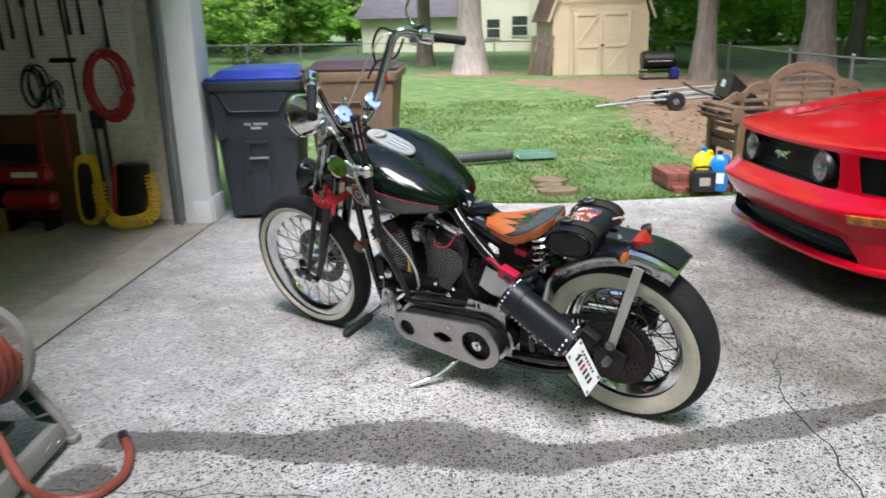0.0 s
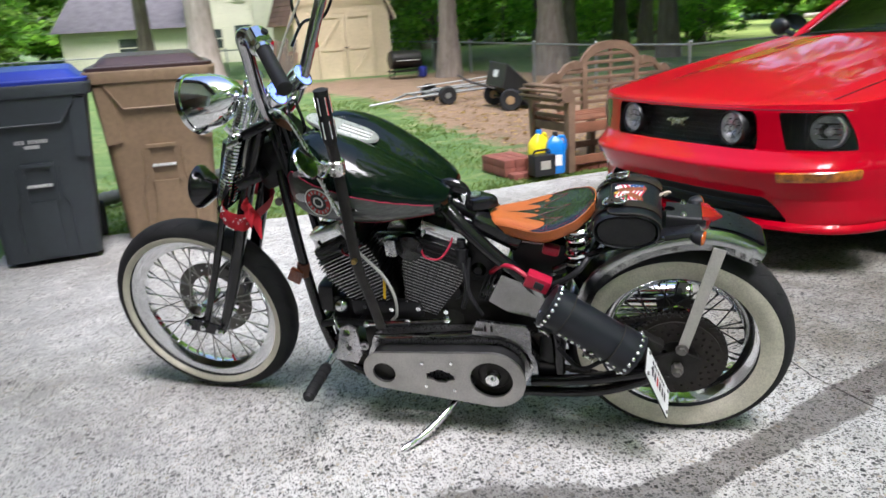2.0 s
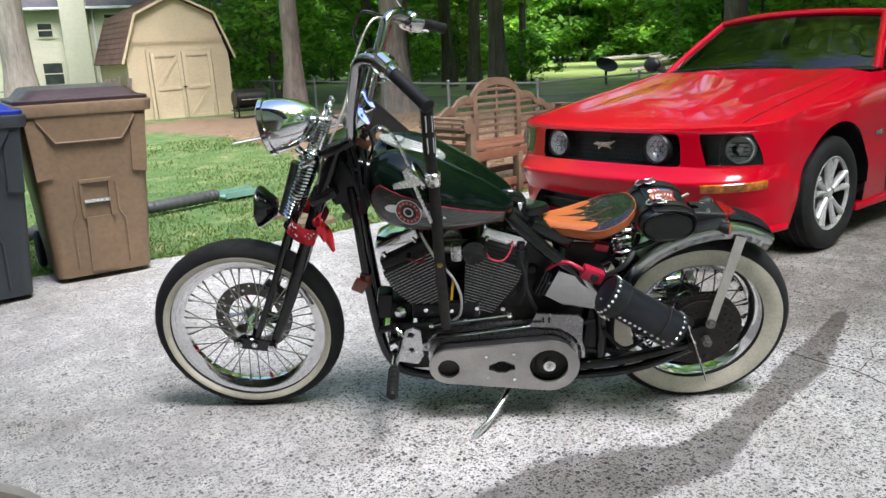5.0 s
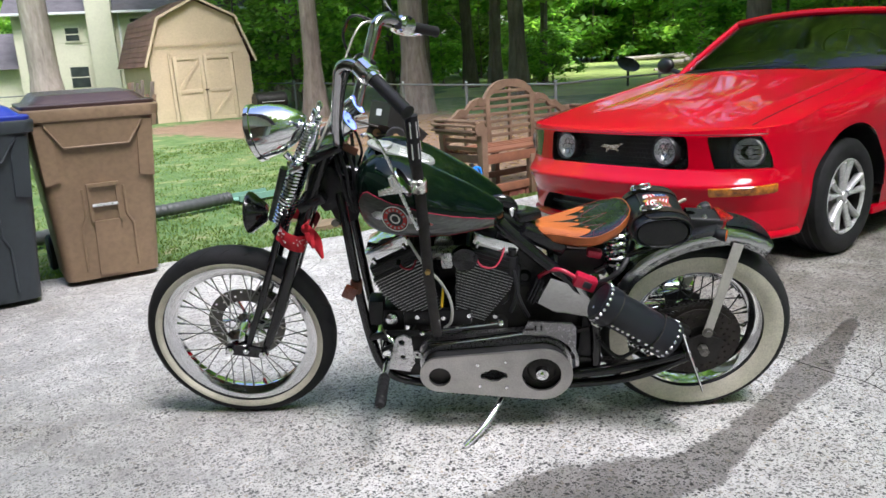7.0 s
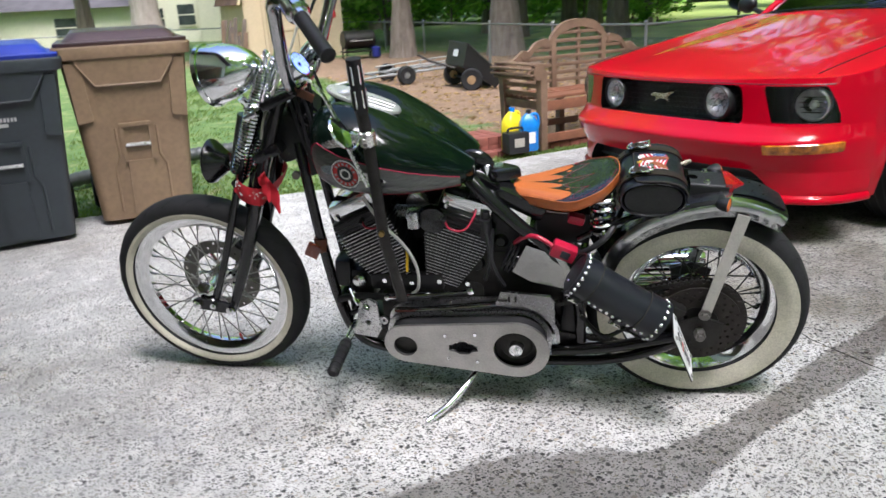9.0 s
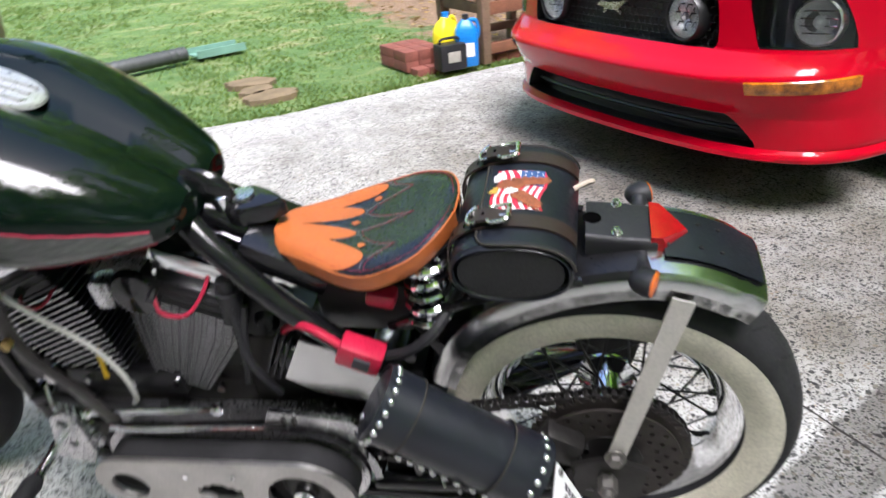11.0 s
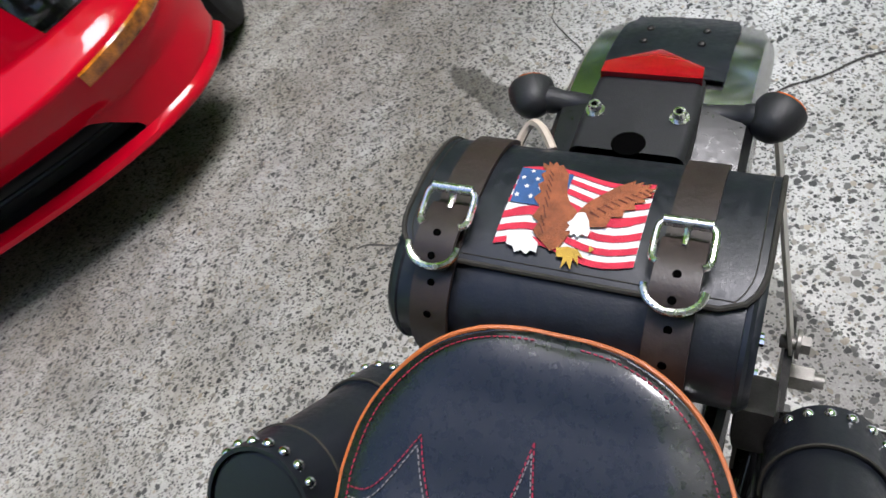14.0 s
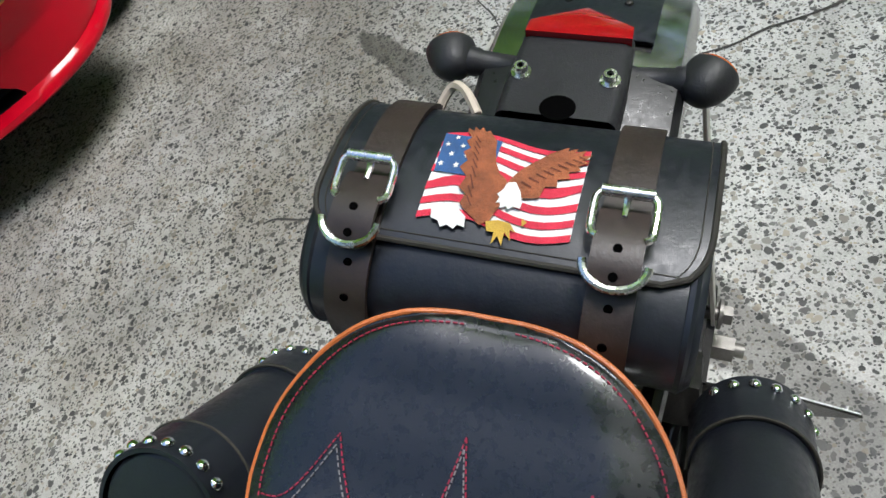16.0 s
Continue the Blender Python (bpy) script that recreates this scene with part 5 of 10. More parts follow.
            rows.append([p + Vector((w * 0.75, 0.008 * math.cos(9 * f), w * 0.6)), p + Vector((0, -0.009 * math.sin(7 * f + 1), 0)), p - Vector((w * 0.75, 0.008 * math.sin(6 * f), w * 0.6))])
        part("knot_tail", Shape().grid(rows), BANDANA, bd)
    rnd = random.Random(4)
    s = Shape()
    for k in range(34):
        a, h = rnd.uniform(3.3, 6.1), rnd.uniform(-0.015, 0.014)
        p = wrap(a, h)
        n_ = (p - c0 - ax * h).normalized()
        s.disc(p + n_ * 0.001, rnd.uniform(0.0012, 0.0030), n_, 6, 0.002)
    part("print_dots", s, WHITE, bd)["kind"] = "stuff"


fork()


def headlight():
    ax = Vector((-1, 0, -0.20)).normalized()
    m = ax.to_track_quat("X", "Z").to_matrix()
    c = (-0.578, -0.02, 1.125)
    prof = [(0.0, -0.105), (0.018, -0.100), (0.040, -0.080), (0.064, -0.045), (0.080, 0.0), (0.087, 0.045), (0.088, 0.058)]
    hl = part("headlight", Shape().lathe(prof, "X", c, 40, m=m), CHROME, bike, "chrome bullet headlight")
    part("trim_ring", Shape().lathe([(0.086, 0.056), (0.093, 0.060), (0.094, 0.074), (0.086, 0.080), (0.080, 0.076)], "X", c, 40, m=m), CHROME, hl)
    part("reflector", Shape().lathe([(0.0, 0.02), (0.05, 0.035), (0.083, 0.066)], "X", c, 32, m=m), REFLECTOR, hl)
    part("lens", Shape().lathe([(0.0, 0.090), (0.04, 0.087), (0.082, 0.074)], "X", c, 32, m=m), LAMPGLASS, hl)
    part("mount", Shape().tube([(-0.565, -0.02, 1.04), (-0.54, -0.01, 1.0)], 0.012, 10).box((-0.54, 0, 1.0), (0.05, 0.05, 0.025), bev=0.006), CHROME, hl)
    # round horn low on the fork
    hc = (-0.715, 0.0, 0.825)
    hm = Vector((-1, 0, 0.05)).normalized().to_track_quat("X", "Z").to_matrix()
    hn = part("horn", Shape().lathe([(0.0, -0.055), (0.03, -0.05), (0.05, -0.025), (0.070, 0.0), (0.072, 0.012), (0.068, 0.016)], "X", hc, 32, m=hm), BLACK, bike, "round black horn with chrome face")
    part("face", Shape().lathe([(0.0, 0.028), (0.022, 0.026), (0.03, 0.018), (0.055, 0.016), (0.069, 0.012)], "X", hc, 32, m=hm), CHROME, hn)
    part("bracket", Shape().tube([(-0.665, 0, 0.815), (-0.64, 0, 0.80), (-0.62, 0, 0.785)], 0.010, 8), CHROME, hn)


headlight()


def bars():
    left = [(-0.372, -0.060, 1.075), (-0.368, -0.100, 1.10), (-0.352, -0.150, 1.19), (-0.318, -0.225, 1.318), (-0.300, -0.258, 1.360), (-0.270, -0.285, 1.372), (-0.235, -0.315, 1.362), (-0.201, -0.348, 1.347), (-0.106, -0.465, 1.285)]
    right = [(-0.372, 0.060, 1.075), (-0.360, 0.095, 1.10), (-0.335, 0.120, 1.16), (-0.275, 0.190, 1.345), (-0.258, 0.215, 1.392), (-0.232, 0.245, 1.405), (-0.195, 0.290, 1.385), (-0.154, 0.342, 1.356), (-0.080, 0.442, 1.316)]
    hp = curve_pts(left[::-1] + [(-0.374, 0, 1.07)] + right, 6)
    hb = part("handlebar", Shape().tube(hp, [min(0.0185, 0.0127 + 0.0008 * max(0, min(i, len(hp) - 1 - i) - 10)) for i in range(len(hp))], 16), BARCHROME, bike, "chrome ape-hanger handlebar")
    for pts, sg in ((left, -1), (right, 1)):
        a, b = Vector(pts[-2]), Vector(pts[-1])
        d = (b - a).normalized()
        g = part("grip", Shape().tube([a - d * 0.01, a, b - d * 0.004, b + d * 0.004, b + d * 0.008], [0.0185, 0.018, 0.0185, 0.020, 0.014], 18), GRIPRUB, bike, "black rubber grip")
        h = a - d * 0.035
        hs = part("switch_housing", Shape().tube([h - d * 0.035, h - d * 0.025, h + d * 0.022, h + d * 0.030], [0.020, 0.030, 0.031, 0.024], 16), CHROME, bike, "chrome switch housing")
        part("switch_button", Shape().disc(h + Vector((0.02, 0.0, 0.024)), 0.009, (0.6, 0, 0.8), 12, 0.008), PLASTIC, hs)
        up = Vector((0.15, 0, 1)).normalized()
        if sg > 0:
            part("brake_reservoir", Shape().box(h + Vector((-0.05, 0, 0.03)), (0.055, 0.06, 0.03), bev=0.006), BLACK, bike)
            part("brake_lever", Shape().tube(curve_pts([h + Vector((-0.045, 0.01, -0.005)), h + Vector((-0.045, 0.06, -0.03)), h + Vector((-0.005, 0.14, -0.06)), h + Vector((0.04, 0.17, -0.065))], 5), [0.008] * 15 + [0.010], 8, flat=0.6), CHROME, bike)
            mi = part("mirror", Shape().lathe([(0.0, -0.018), (0.03, -0.014), (0.044, 0.0), (0.046, 0.006), (0.043, 0.008)], "X", (-0.20, 0.335, 1.575), 28), BLACK, bike, "round black rear-view mirror")
            part("glass", Shape().lathe([(0.0, 0.006), (0.042, 0.006)], "X", (-0.20, 0.335, 1.575), 28), CHROME, mi)
            part("stem", Shape().tube(curve_pts([h + Vector((-0.03, 0.0, 0.03)), (-0.235, 0.285, 1.47), (-0.215, 0.325, 1.545)], 5), 0.0055, 8), CHROME, mi)
        else:
            part("knurled_ring", Shape().tube([a - d * 0.004, a + d * 0.012], 0.022, 18), CHROME, bike)
    for sg in (-1, 1):
        part("riser", Shape().tube([(-0.405, 0.05 * sg, 1.045), (-0.374, 0.05 * sg, 1.075)], 0.018, 12), CHROME, bike)
        gc = Vector((-0.336, 0.006 + 0.092 * sg, 1.153))
        ax = Vector((0.85, -0.08, 0.52)).normalized()
        gm = ax.to_track_quat("X", "Z").to_matrix()
        gg = part("gauge", Shape().lathe([(0.0, -0.060), (0.026, -0.055), (0.034, -0.02), (0.036, 0.0), (0.037, 0.008), (0.033, 0.010), (0.032, 0.004)], "X", gc, 32, m=gm), CHROME, bike, "chrome gauge glowing blue-violet")
        part("dial", Shape().lathe([(0.0, 0.004), (0.032, 0.004)], "X", gc, 32, m=gm), GAUGE, gg, "blue-violet lit dial")
        s = Shape()
        for k in range(9):
            a = radians(-30 + 30 * k)
            p = gm @ Vector((0.0052, 0.025 * math.cos(a), 0.025 * math.sin(a)))
            s.box(gc + p, (0.0012, 0.002, 0.006), gm @ Matrix.Rotation(a - math.pi / 2, 3, "X"))
        s.disc(gc + gm @ Vector((0.0058, 0, 0)), 0.006, ax, 12, 0.003)
        part("dial_marks", s, INKBLACK, gg)
    # cables and hoses at the head
    def cable(name, pts, r, mat):
        part(name, Shape().tube(curve_pts(pts, 7), r, 7), mat, bike)

    cable("throttle_cable", [(-0.215, 0.27, 1.37), (-0.30, 0.20, 1.40), (-0.36, 0.13, 1.30), (-0.40, 0.02, 1.16), (-0.47, -0.06, 1.02), (-0.50, -0.08, 0.93)], 0.004, surface("braided_line", (0.5, 0.48, 0.42), 0.4, 0.7))
    cable("brake_hose", [(-0.25, 0.26, 1.37), (-0.29, 0.235, 1.30), (-0.33, 0.17, 1.30), (-0.36, 0.12, 1.24)], 0.005, BLACK)
    cable("brake_hose", [(-0.27, 0.24, 1.40), (-0.34, 0.23, 1.42), (-0.37, 0.20, 1.36), (-0.345, 0.17, 1.29)], 0.005, BLACK)
    cable("wiring", [(-0.34, -0.02, 1.10), (-0.34, -0.04, 1.0), (-0.36, -0.05, 0.93), (-0.33, -0.04, 0.90)], 0.006, BLACK)
    cable("wiring", [(-0.34, 0.03, 1.10), (-0.32, 0.02, 1.02), (-0.35, 0.03, 0.95)], 0.005, BLACK)
    cable("wiring", [(-0.28, -0.27, 1.355), (-0.31, -0.22, 1.28), (-0.345, -0.15, 1.17), (-0.37, -0.06, 1.06)], 0.0045, BLACK)
    part("key_strap", Shape().box((-0.345, -0.055, 1.055), (0.055, 0.006, 0.025), Matrix.Rotation(0.5, 3, "Y"), bev=0.002), surface("strap_leather", (0.13, 0.045, 0.02), 0.6), bike, "brown leather key strap")
    part("switch_lamp", Shape().box((-0.30, 0.155, 1.235), (0.022, 0.02, 0.022), bev=0.003), INKRED, bike)


bars()

# --- tank ---
TANK = [(-0.340, 0.070, 0.890, 0.965), (-0.325, 0.135, 0.845, 1.005), (-0.29, 0.190, 0.805, 1.038), (-0.22, 0.225, 0.784, 1.050), (-0.13, 0.228, 0.776, 1.025), (-0.04, 0.208, 0.772, 0.976), (0.04, 0.170, 0.775, 0.926), (0.095, 0.138, 0.780, 0.885), (0.125, 0.112, 0.785, 0.863), (0.140, 0.085, 0.795, 0.850)]


def tank_point(x, a, off=0.0):
    """A point of the tank's skin: a = 0 right side, 90 top, 180 left side, 270 bottom, in degrees."""
    w, zb, zt = smooth_table(x, TANK)
    zm, h = lerp(zb, zt, 0.42), (zt - zb)
    ca, sa = math.cos(radians(a)), math.sin(radians(a))
    e = 0.80 if sa > 0 else 0.62
    y = (w + off) * math.copysign(abs(ca) ** 0.80, ca)
    z = zm + ((zt - zm) + off if sa > 0 else (zm - zb) + off) * math.copysign(abs(sa) ** e, sa)
    if sa > 0:
        rear = min(1, max(0, (x + 0.20) / 0.30))
        z -= (0.008 + 0.020 * rear) * math.exp(-(y / (0.030 + 0.008 * rear)) ** 2) * sa
        z -= 0.034 * (1 - rear) * math.exp(-(y / 0.066) ** 4)
    return Vector((x, y, z))


def build_tank():
    xs = [-0.340, -0.336, -0.330, -0.32, -0.305, *np.linspace(-0.29, 0.095, 24), 0.11, 0.122, 0.131, 0.137, 0.140]
    rows = [[tank_point(x, a) for a in np.arange(0, 360, 6)] for x in xs]
    s = Shape().grid(rows, closed_u=True)
    k = len(s.v)
    n = len(rows[0])
    s.f += [tuple(range(n)), tuple(range(k - n, k))[::-1]]
    tk = part("fuel_tank", s, TANKPAINT, bike, "glossy black-green fuel tank with grey side panel")

    def find(x, z, side):
        """The angle on one side at which the skin lies at height z."""
        lo, hi = (90, 262) if side < 0 else (-82, 90)
        best = min(np.linspace(lo, hi, 200), key=lambda a: abs(tank_point(x, a).z - z))
        return best

    for side in (-1, 1):
        rows, edge_hi, edge_lo = [], [], []
        for x in np.linspace(-0.318, 0.108, 36):
            f = (x + 0.318) / 0.426
            w, zb, zt = smooth_table(x, TANK)
            ztop = lerp(0.972, 0.826, f) - 0.06 * max(0, 1 - f / 0.10) ** 2
            zbot = max(zb + 0.012, 0.80) + 0.05 * max(0, 1 - f / 0.12) ** 2
            a1, a0 = find(x, ztop, side), find(x, zbot, side)
            rows.append([tank_point(x, lerp(a0, a1, q / 10), 0.0016) for q in range(11)])
            edge_hi.append(tank_point(x, a1, 0.0022)), edge_lo.append(tank_point(x, a0, 0.0022))
        part("side_panel", Shape().grid(rows), TANKPANEL, tk, "streaked silver-grey painted panel")
        part("pinstripe", Shape().tube(edge_hi, 0.0016, 5), REDTHREAD, tk, "red pinstripe")
        part("pinstripe", Shape().tube([p for p in edge_lo], 0.0012, 5), REDTHREAD, tk, "red pinstripe")
        # round badge on a winged silver flash, plain shapes
        ab = find(-0.195, 0.885, side)
        c = tank_point(-0.195, ab, 0.003)
        du = (tank_point(-0.185, ab) - tank_point(-0.205, ab)).normalized()
        dv = (tank_point(-0.195, ab - 2 * side * -1) - tank_point(-0.195, ab + 2 * side * -1)).normalized()
        if dv.z < 0:
            dv = -dv
        nn = du.cross(dv) * (1 if du.cross(dv).y * side > 0 else -1)
        c = c + nn * 0.003
        fl = [(-0.075, 0.006), (-0.06, 0.016), (0.02, 0.020), (0.10, 0.006), (0.12, -0.004), (0.10, -0.010), (0.02, -0.014), (-0.06, -0.010), (-0.072, -0.004)]
        part("silver_flash", Shape().slab(fl, [], c - nn * 0.004, du, dv, 0.0012), CHROME, tk)
        bg = part("badge", Shape().slab(circle(0, 0, 0.040, 40), [], c - nn * 0.0026, du, dv, 0.003 if nn.dot(du.cross(dv)) > 0 else -0.003), INKBLACK, tk, "round badge, dark with pale and red rings")
        part("badge_ring", Shape().slab(circle(0, 0, 0.0415, 40), [circle(0, 0, 0.0385, 40)], c, du, dv, 0.0012), WHITE, bg)
        part("badge_ring", Shape().slab(circle(0, 0, 0.036, 36), [circle(0, 0, 0.0245, 36)], c, du, dv, 0.0008), INKRED, bg)
        s = Shape()
        for k in range(15):
            if k in (0, 7):
                continue
            a = 2 * math.pi * k / 15
            s.slab([(x * math.cos(a) - y * math.sin(a), x * math.sin(a) + y * math.cos(a)) for x, y in ((0.0265, -0.0028), (0.034, -0.0028), (0.034, 0.0028), (0.0265, 0.0028))], [], c + nn * 0.0012, du, dv, 0.0008)
        part("badge_bars", s, surface("faded_print", (0.42, 0.40, 0.40), 0.6), bg)
        part("badge_centre", Shape().slab(circle(0, 0, 0.016, 24), [circle(0, 0, 0.011, 24)], c + nn * 0.0012, du, dv, 0.0008), WHITE, bg)
    # flat oval console on top, riding on a black neck
    def deck(px, py):
        """The console's flat, slightly falling plane."""
        return 1.020 - 0.36 * (px + 0.20)

    ins = []
    for r, dz in ((0.80, -0.035), (0.80, -0.004), (0.97, -0.004), (1.0, 0.0), (1.0, 0.005), (0.965, 0.009), (0.0, 0.0095)):
        row = []
        for k in range(44):
            a = 2 * math.pi * k / 44
            px = -0.187 + 0.108 * r * math.copysign(abs(math.cos(a)) ** 0.72, math.cos(a))
            py = 0.050 * r * math.copysign(abs(math.sin(a)) ** 0.85, math.sin(a))
            row.append((px, py, deck(px, py) + dz))
        ins.append(row)
    ds = part("console", Shape().grid(ins[3:], closed_u=True), CONSOLE, tk, "flat oval satin alloy tank console")
    part("console_neck", Shape().grid(ins[:4], closed_u=True), BLACK, ds)
    for py in (-0.021, 0.0, 0.021):
        pts = [(px, py, deck(px, py) + 0.0098) for px in np.linspace(-0.190, -0.098, 8)]
        part("console_rib", Shape().tube(pts, 0.0042, 6), CONSOLE, ds)
    for k in range(8):
        a = 2 * math.pi * (k + 0.5) / 8
        px, py = -0.187 + 0.098 * math.cos(a), 0.042 * math.sin(a)
        part("console_screw", Shape().disc((px, py, deck(px, py) + 0.009), 0.0032, (0, 0, 1), 8, 0.003), CHROME, ds)
    z0 = deck(-0.242, 0) + 0.008
    part("fuel_cap", Shape().lathe([(0.030, 0.0), (0.030, 0.006), (0.024, 0.009), (0.0, 0.010)], "Z", (-0.242, 0, z0), 28), CONSOLE, ds)
    part("tank_mount", Shape().lathe([(0.020, -0.02), (0.020, 0.008), (0.012, 0.012), (0.0, 0.012)], "Z", (0.165, 0.0, 0.80), 20), CHROME, bike)
    # ignition tower behind the tank
    ro = []
    for z, k in ((0.764, 1.0), (0.786, 0.96), (0.794, 0.86), (0.797, 0.55)):
        ro.append([Vector((0.205 + 0.052 * k * math.cos(a) * (1.25 if math.cos(a) > 0 else 0.9), 0.008 + 0.040 * k * math.sin(a) * (1 - 0.45 * max(0, math.cos(a))), z)) for a in np.linspace(0, 2 * math.pi, 33)[:-1]])
    igs = Shape().grid(ro, closed_u=True)
    igs.f.append(tuple(range(len(igs.v) - 32, len(igs.v))))
    ig = part("ignition_switch", igs, BLACK, bike, "teardrop black ignition housing")
    part("lock", Shape().lathe([(0.019, 0.0), (0.019, 0.006), (0.0, 0.007)], "Z", (0.198, 0.008, 0.7965), 24), ALLOY, ig)


build_tank()


# --- frame, engine, primary ---
def frame_tubes():
    for sg in (-1, 1):
        y = 0.075 * sg
        part("downtube", Shape().tube(curve_pts([(-0.40, y * 0.5, 0.90), (-0.385, y * 0.85, 0.78), (-0.368, y, 0.55), (-0.345, y, 0.34), (-0.31, y, 0.225), (-0.23, y, 0.165), (0.0, y * 1.2, 0.145), (0.40, y * 1.3, 0.15), (0.60, y * 1.75, 0.205), (0.775, y * 2.0, 0.30)], 6), 0.0165, 12), BLACK, bike, "black frame tube")
        part("rear_stay", Shape().tube(curve_pts([(0.10, y * 0.5, 0.80), (0.16, y * 0.9, 0.745), (0.26, y * 1.25, 0.655), (0.345, y * 1.4, 0.585), (0.40, y * 1.4, 0.50), (0.44, y * 1.4, 0.40), (0.45, y * 1.4, 0.24)], 6), [0.024 - 0.00018 * i for i in range(37)], 12), BLACK, bike, "tapered black seat stay")
        part("axle_plate", Shape().slab([(0.735, 0.36), (0.80, 0.385), (0.865, 0.36), (0.85, 0.285), (0.78, 0.262), (0.745, 0.29)], [], (0, 0.155 * sg, 0), (1, 0, 0), (0, 0, 1), 0.010), DARKMETAL, bike, "dark steel rear axle plate")
        part("axle_nut", Shape().disc((0.797, 0.178 * sg, 0.333), 0.017, (0, 1, 0), 6, 0.03).disc((0.797, 0.197 * sg, 0.333), 0.009, (0, 1, 0), 12, 0.016), DULLZINC, bike, "dull steel axle nut")
        part("swingarm", Shape().tube(curve_pts([(0.36, 0.11 * sg, 0.20), (0.55, 0.125 * sg, 0.235), (0.76, 0.145 * sg, 0.305)], 5), 0.019, 12), BLACK, bike)
    part("backbone", Shape().tube([(-0.40, 0, 0.97), (-0.1, 0, 0.86), (0.15, 0, 0.765), (0.23, 0, 0.72)], 0.030, 14), BLACK, bike)
    part("seat_plate", Shape().box((0.27, 0, 0.705), (0.16, 0.15, 0.05), Matrix.Rotation(radians(28), 3, "Y"), bev=0.015), BLACK, bike)
    part("cross_brace", Shape().tube([(-0.345, -0.075, 0.36), (-0.345, 0.075, 0.36)], 0.014, 10), BLACK, bike)
    part("cross_brace", Shape().tube([(0.42, -0.1, 0.15), (0.42, 0.1, 0.15)], 0.014, 10), BLACK, bike)
    part("rear_fender_support", Shape().tube([(0.46, -0.08, 0.52), (0.46, 0.08, 0.52)], 0.012, 10), BLACK, bike)


def engine():
    cs = part("crankcase", Shape().box((-0.03, 0.01, 0.335), (0.36, 0.17, 0.20), bev=0.035), DARKMETAL, bike, "black V-twin crankcase")
    part("gearbox", Shape().box((0.30, 0.02, 0.335), (0.22, 0.17, 0.19), bev=0.03), DARKMETAL, bike)
    part("cam_cover", Shape().box((-0.10, -0.085, 0.44), (0.24, 0.03, 0.06), bev=0.012), SATIN, bike)
    for nm, base, top in (("front", (-0.125, 0.43), (-0.262, 0.715)), ("rear", (0.010, 0.43), (0.115, 0.715))):
        d = Vector((top[0] - base[0], 0, top[1] - base[1]))
        u = d.normalized()
        ang = math.atan2(u.x, u.z)
        rot = Matrix.Rotation(ang, 3, "Y")
        cy = part("cylinder", Shape().tube([Vector((base[0], 0, base[1])), Vector((base[0], 0, base[1])) + d * 0.72], 0.074, 24), DARKMETAL, bike, "black finned engine cylinder")
        fin = None
        for k in range(19):
            f = 0.04 + 0.0365 * k
            p = Vector((base[0], 0, base[1])) + d * f
            w = lerp(0.108, 0.198, min(1, k / 13))
            if fin is None:
                fin = part("fin", Shape().box((0, 0, 0), (0.158, 0.182, 0.0034), bev=0.001), INKBLACK, cy)
                fin.matrix_basis = Matrix.Translation(p) @ rot.to_4x4() @ Matrix.Diagonal((0.108 / 0.158, 1, 1, 1))
            else:
                again(fin, Matrix.Translation(p) @ rot.to_4x4() @ Matrix.Diagonal((w / 0.158, 1 + 0.03 * k / 18, 1, 1)), cy)
        # polished edges of the fins
        edge = None
        for k in range(19):
            p = Vector((base[0], 0, base[1])) + d * (0.04 + 0.0365 * k)
            mm = Matrix.Translation(p) @ rot.to_4x4() @ Matrix.Diagonal((lerp(0.108, 0.198, min(1, k / 13)) / 0.158, 1 + 0.03 * k / 18, 1, 1))
            if edge is None:
                edge = part("fin_edge", Shape().box((0, -0.0914, 0), (0.154, 0.0016, 0.0019)), ALLOY, cy, "polished fin edge")
                edge.matrix_basis = mm
            else:
                again(edge, mm, cy)
        hd = part("cylinder_head", Shape().box(Vector((base[0], 0, base[1])) + d * 0.80, (0.175, 0.19, 0.05), rot, bev=0.015), SATIN, bike)
        for k in range(3):
            part("head_fin", Shape().box(Vector((base[0], 0, base[1])) + d * (0.735 + 0.05 * k), (0.185 - 0.01 * k, 0.195, 0.005), rot), SATIN, hd)
        rb = part("rocker_box", Shape().box(Vector((base[0], 0, base[1])) + d * 0.945, (0.158, 0.155, 0.058), rot, bev=0.014), CHROME, bike, "chrome rocker box cover")
        for dx in (-0.06, 0.06):
            part("bolt", Shape().tube([Vector((base[0], -0.082, base[1])) + rot @ Vector((dx, 0, d.length * 0.88)), Vector((base[0], -0.082, base[1])) + rot @ Vector((dx, 0, d.length * 0.93))], 0.006, 8), CHROME, rb)
        # red plug lead
        q = Vector((base[0], -0.10, base[1])) + rot @ Vector((0.02 if nm == "front" else -0.055, 0, d.length * 0.80))
        rest = [(0.015, -0.022, -0.012), (0.045, -0.015, -0.018), (0.062, 0.03, 0.005)] if nm == "front" else [(0.02, -0.026, -0.025), (0.065, -0.02, -0.030), (0.095, 0.02, 0.012), (0.085, 0.06, 0.05)]
        part("plug_lead", Shape().tube(curve_pts([q] + [q + Vector(v) for v in rest], 6), 0.0036, 8), LEADRED, bike, "red spark plug lead")
        part("plug_cap", Shape().tube([q + Vector((0, 0.01, 0)), q + Vector((0.0, -0.015, -0.008))], [0.009, 0.007], 10), PLASTIC, bike)
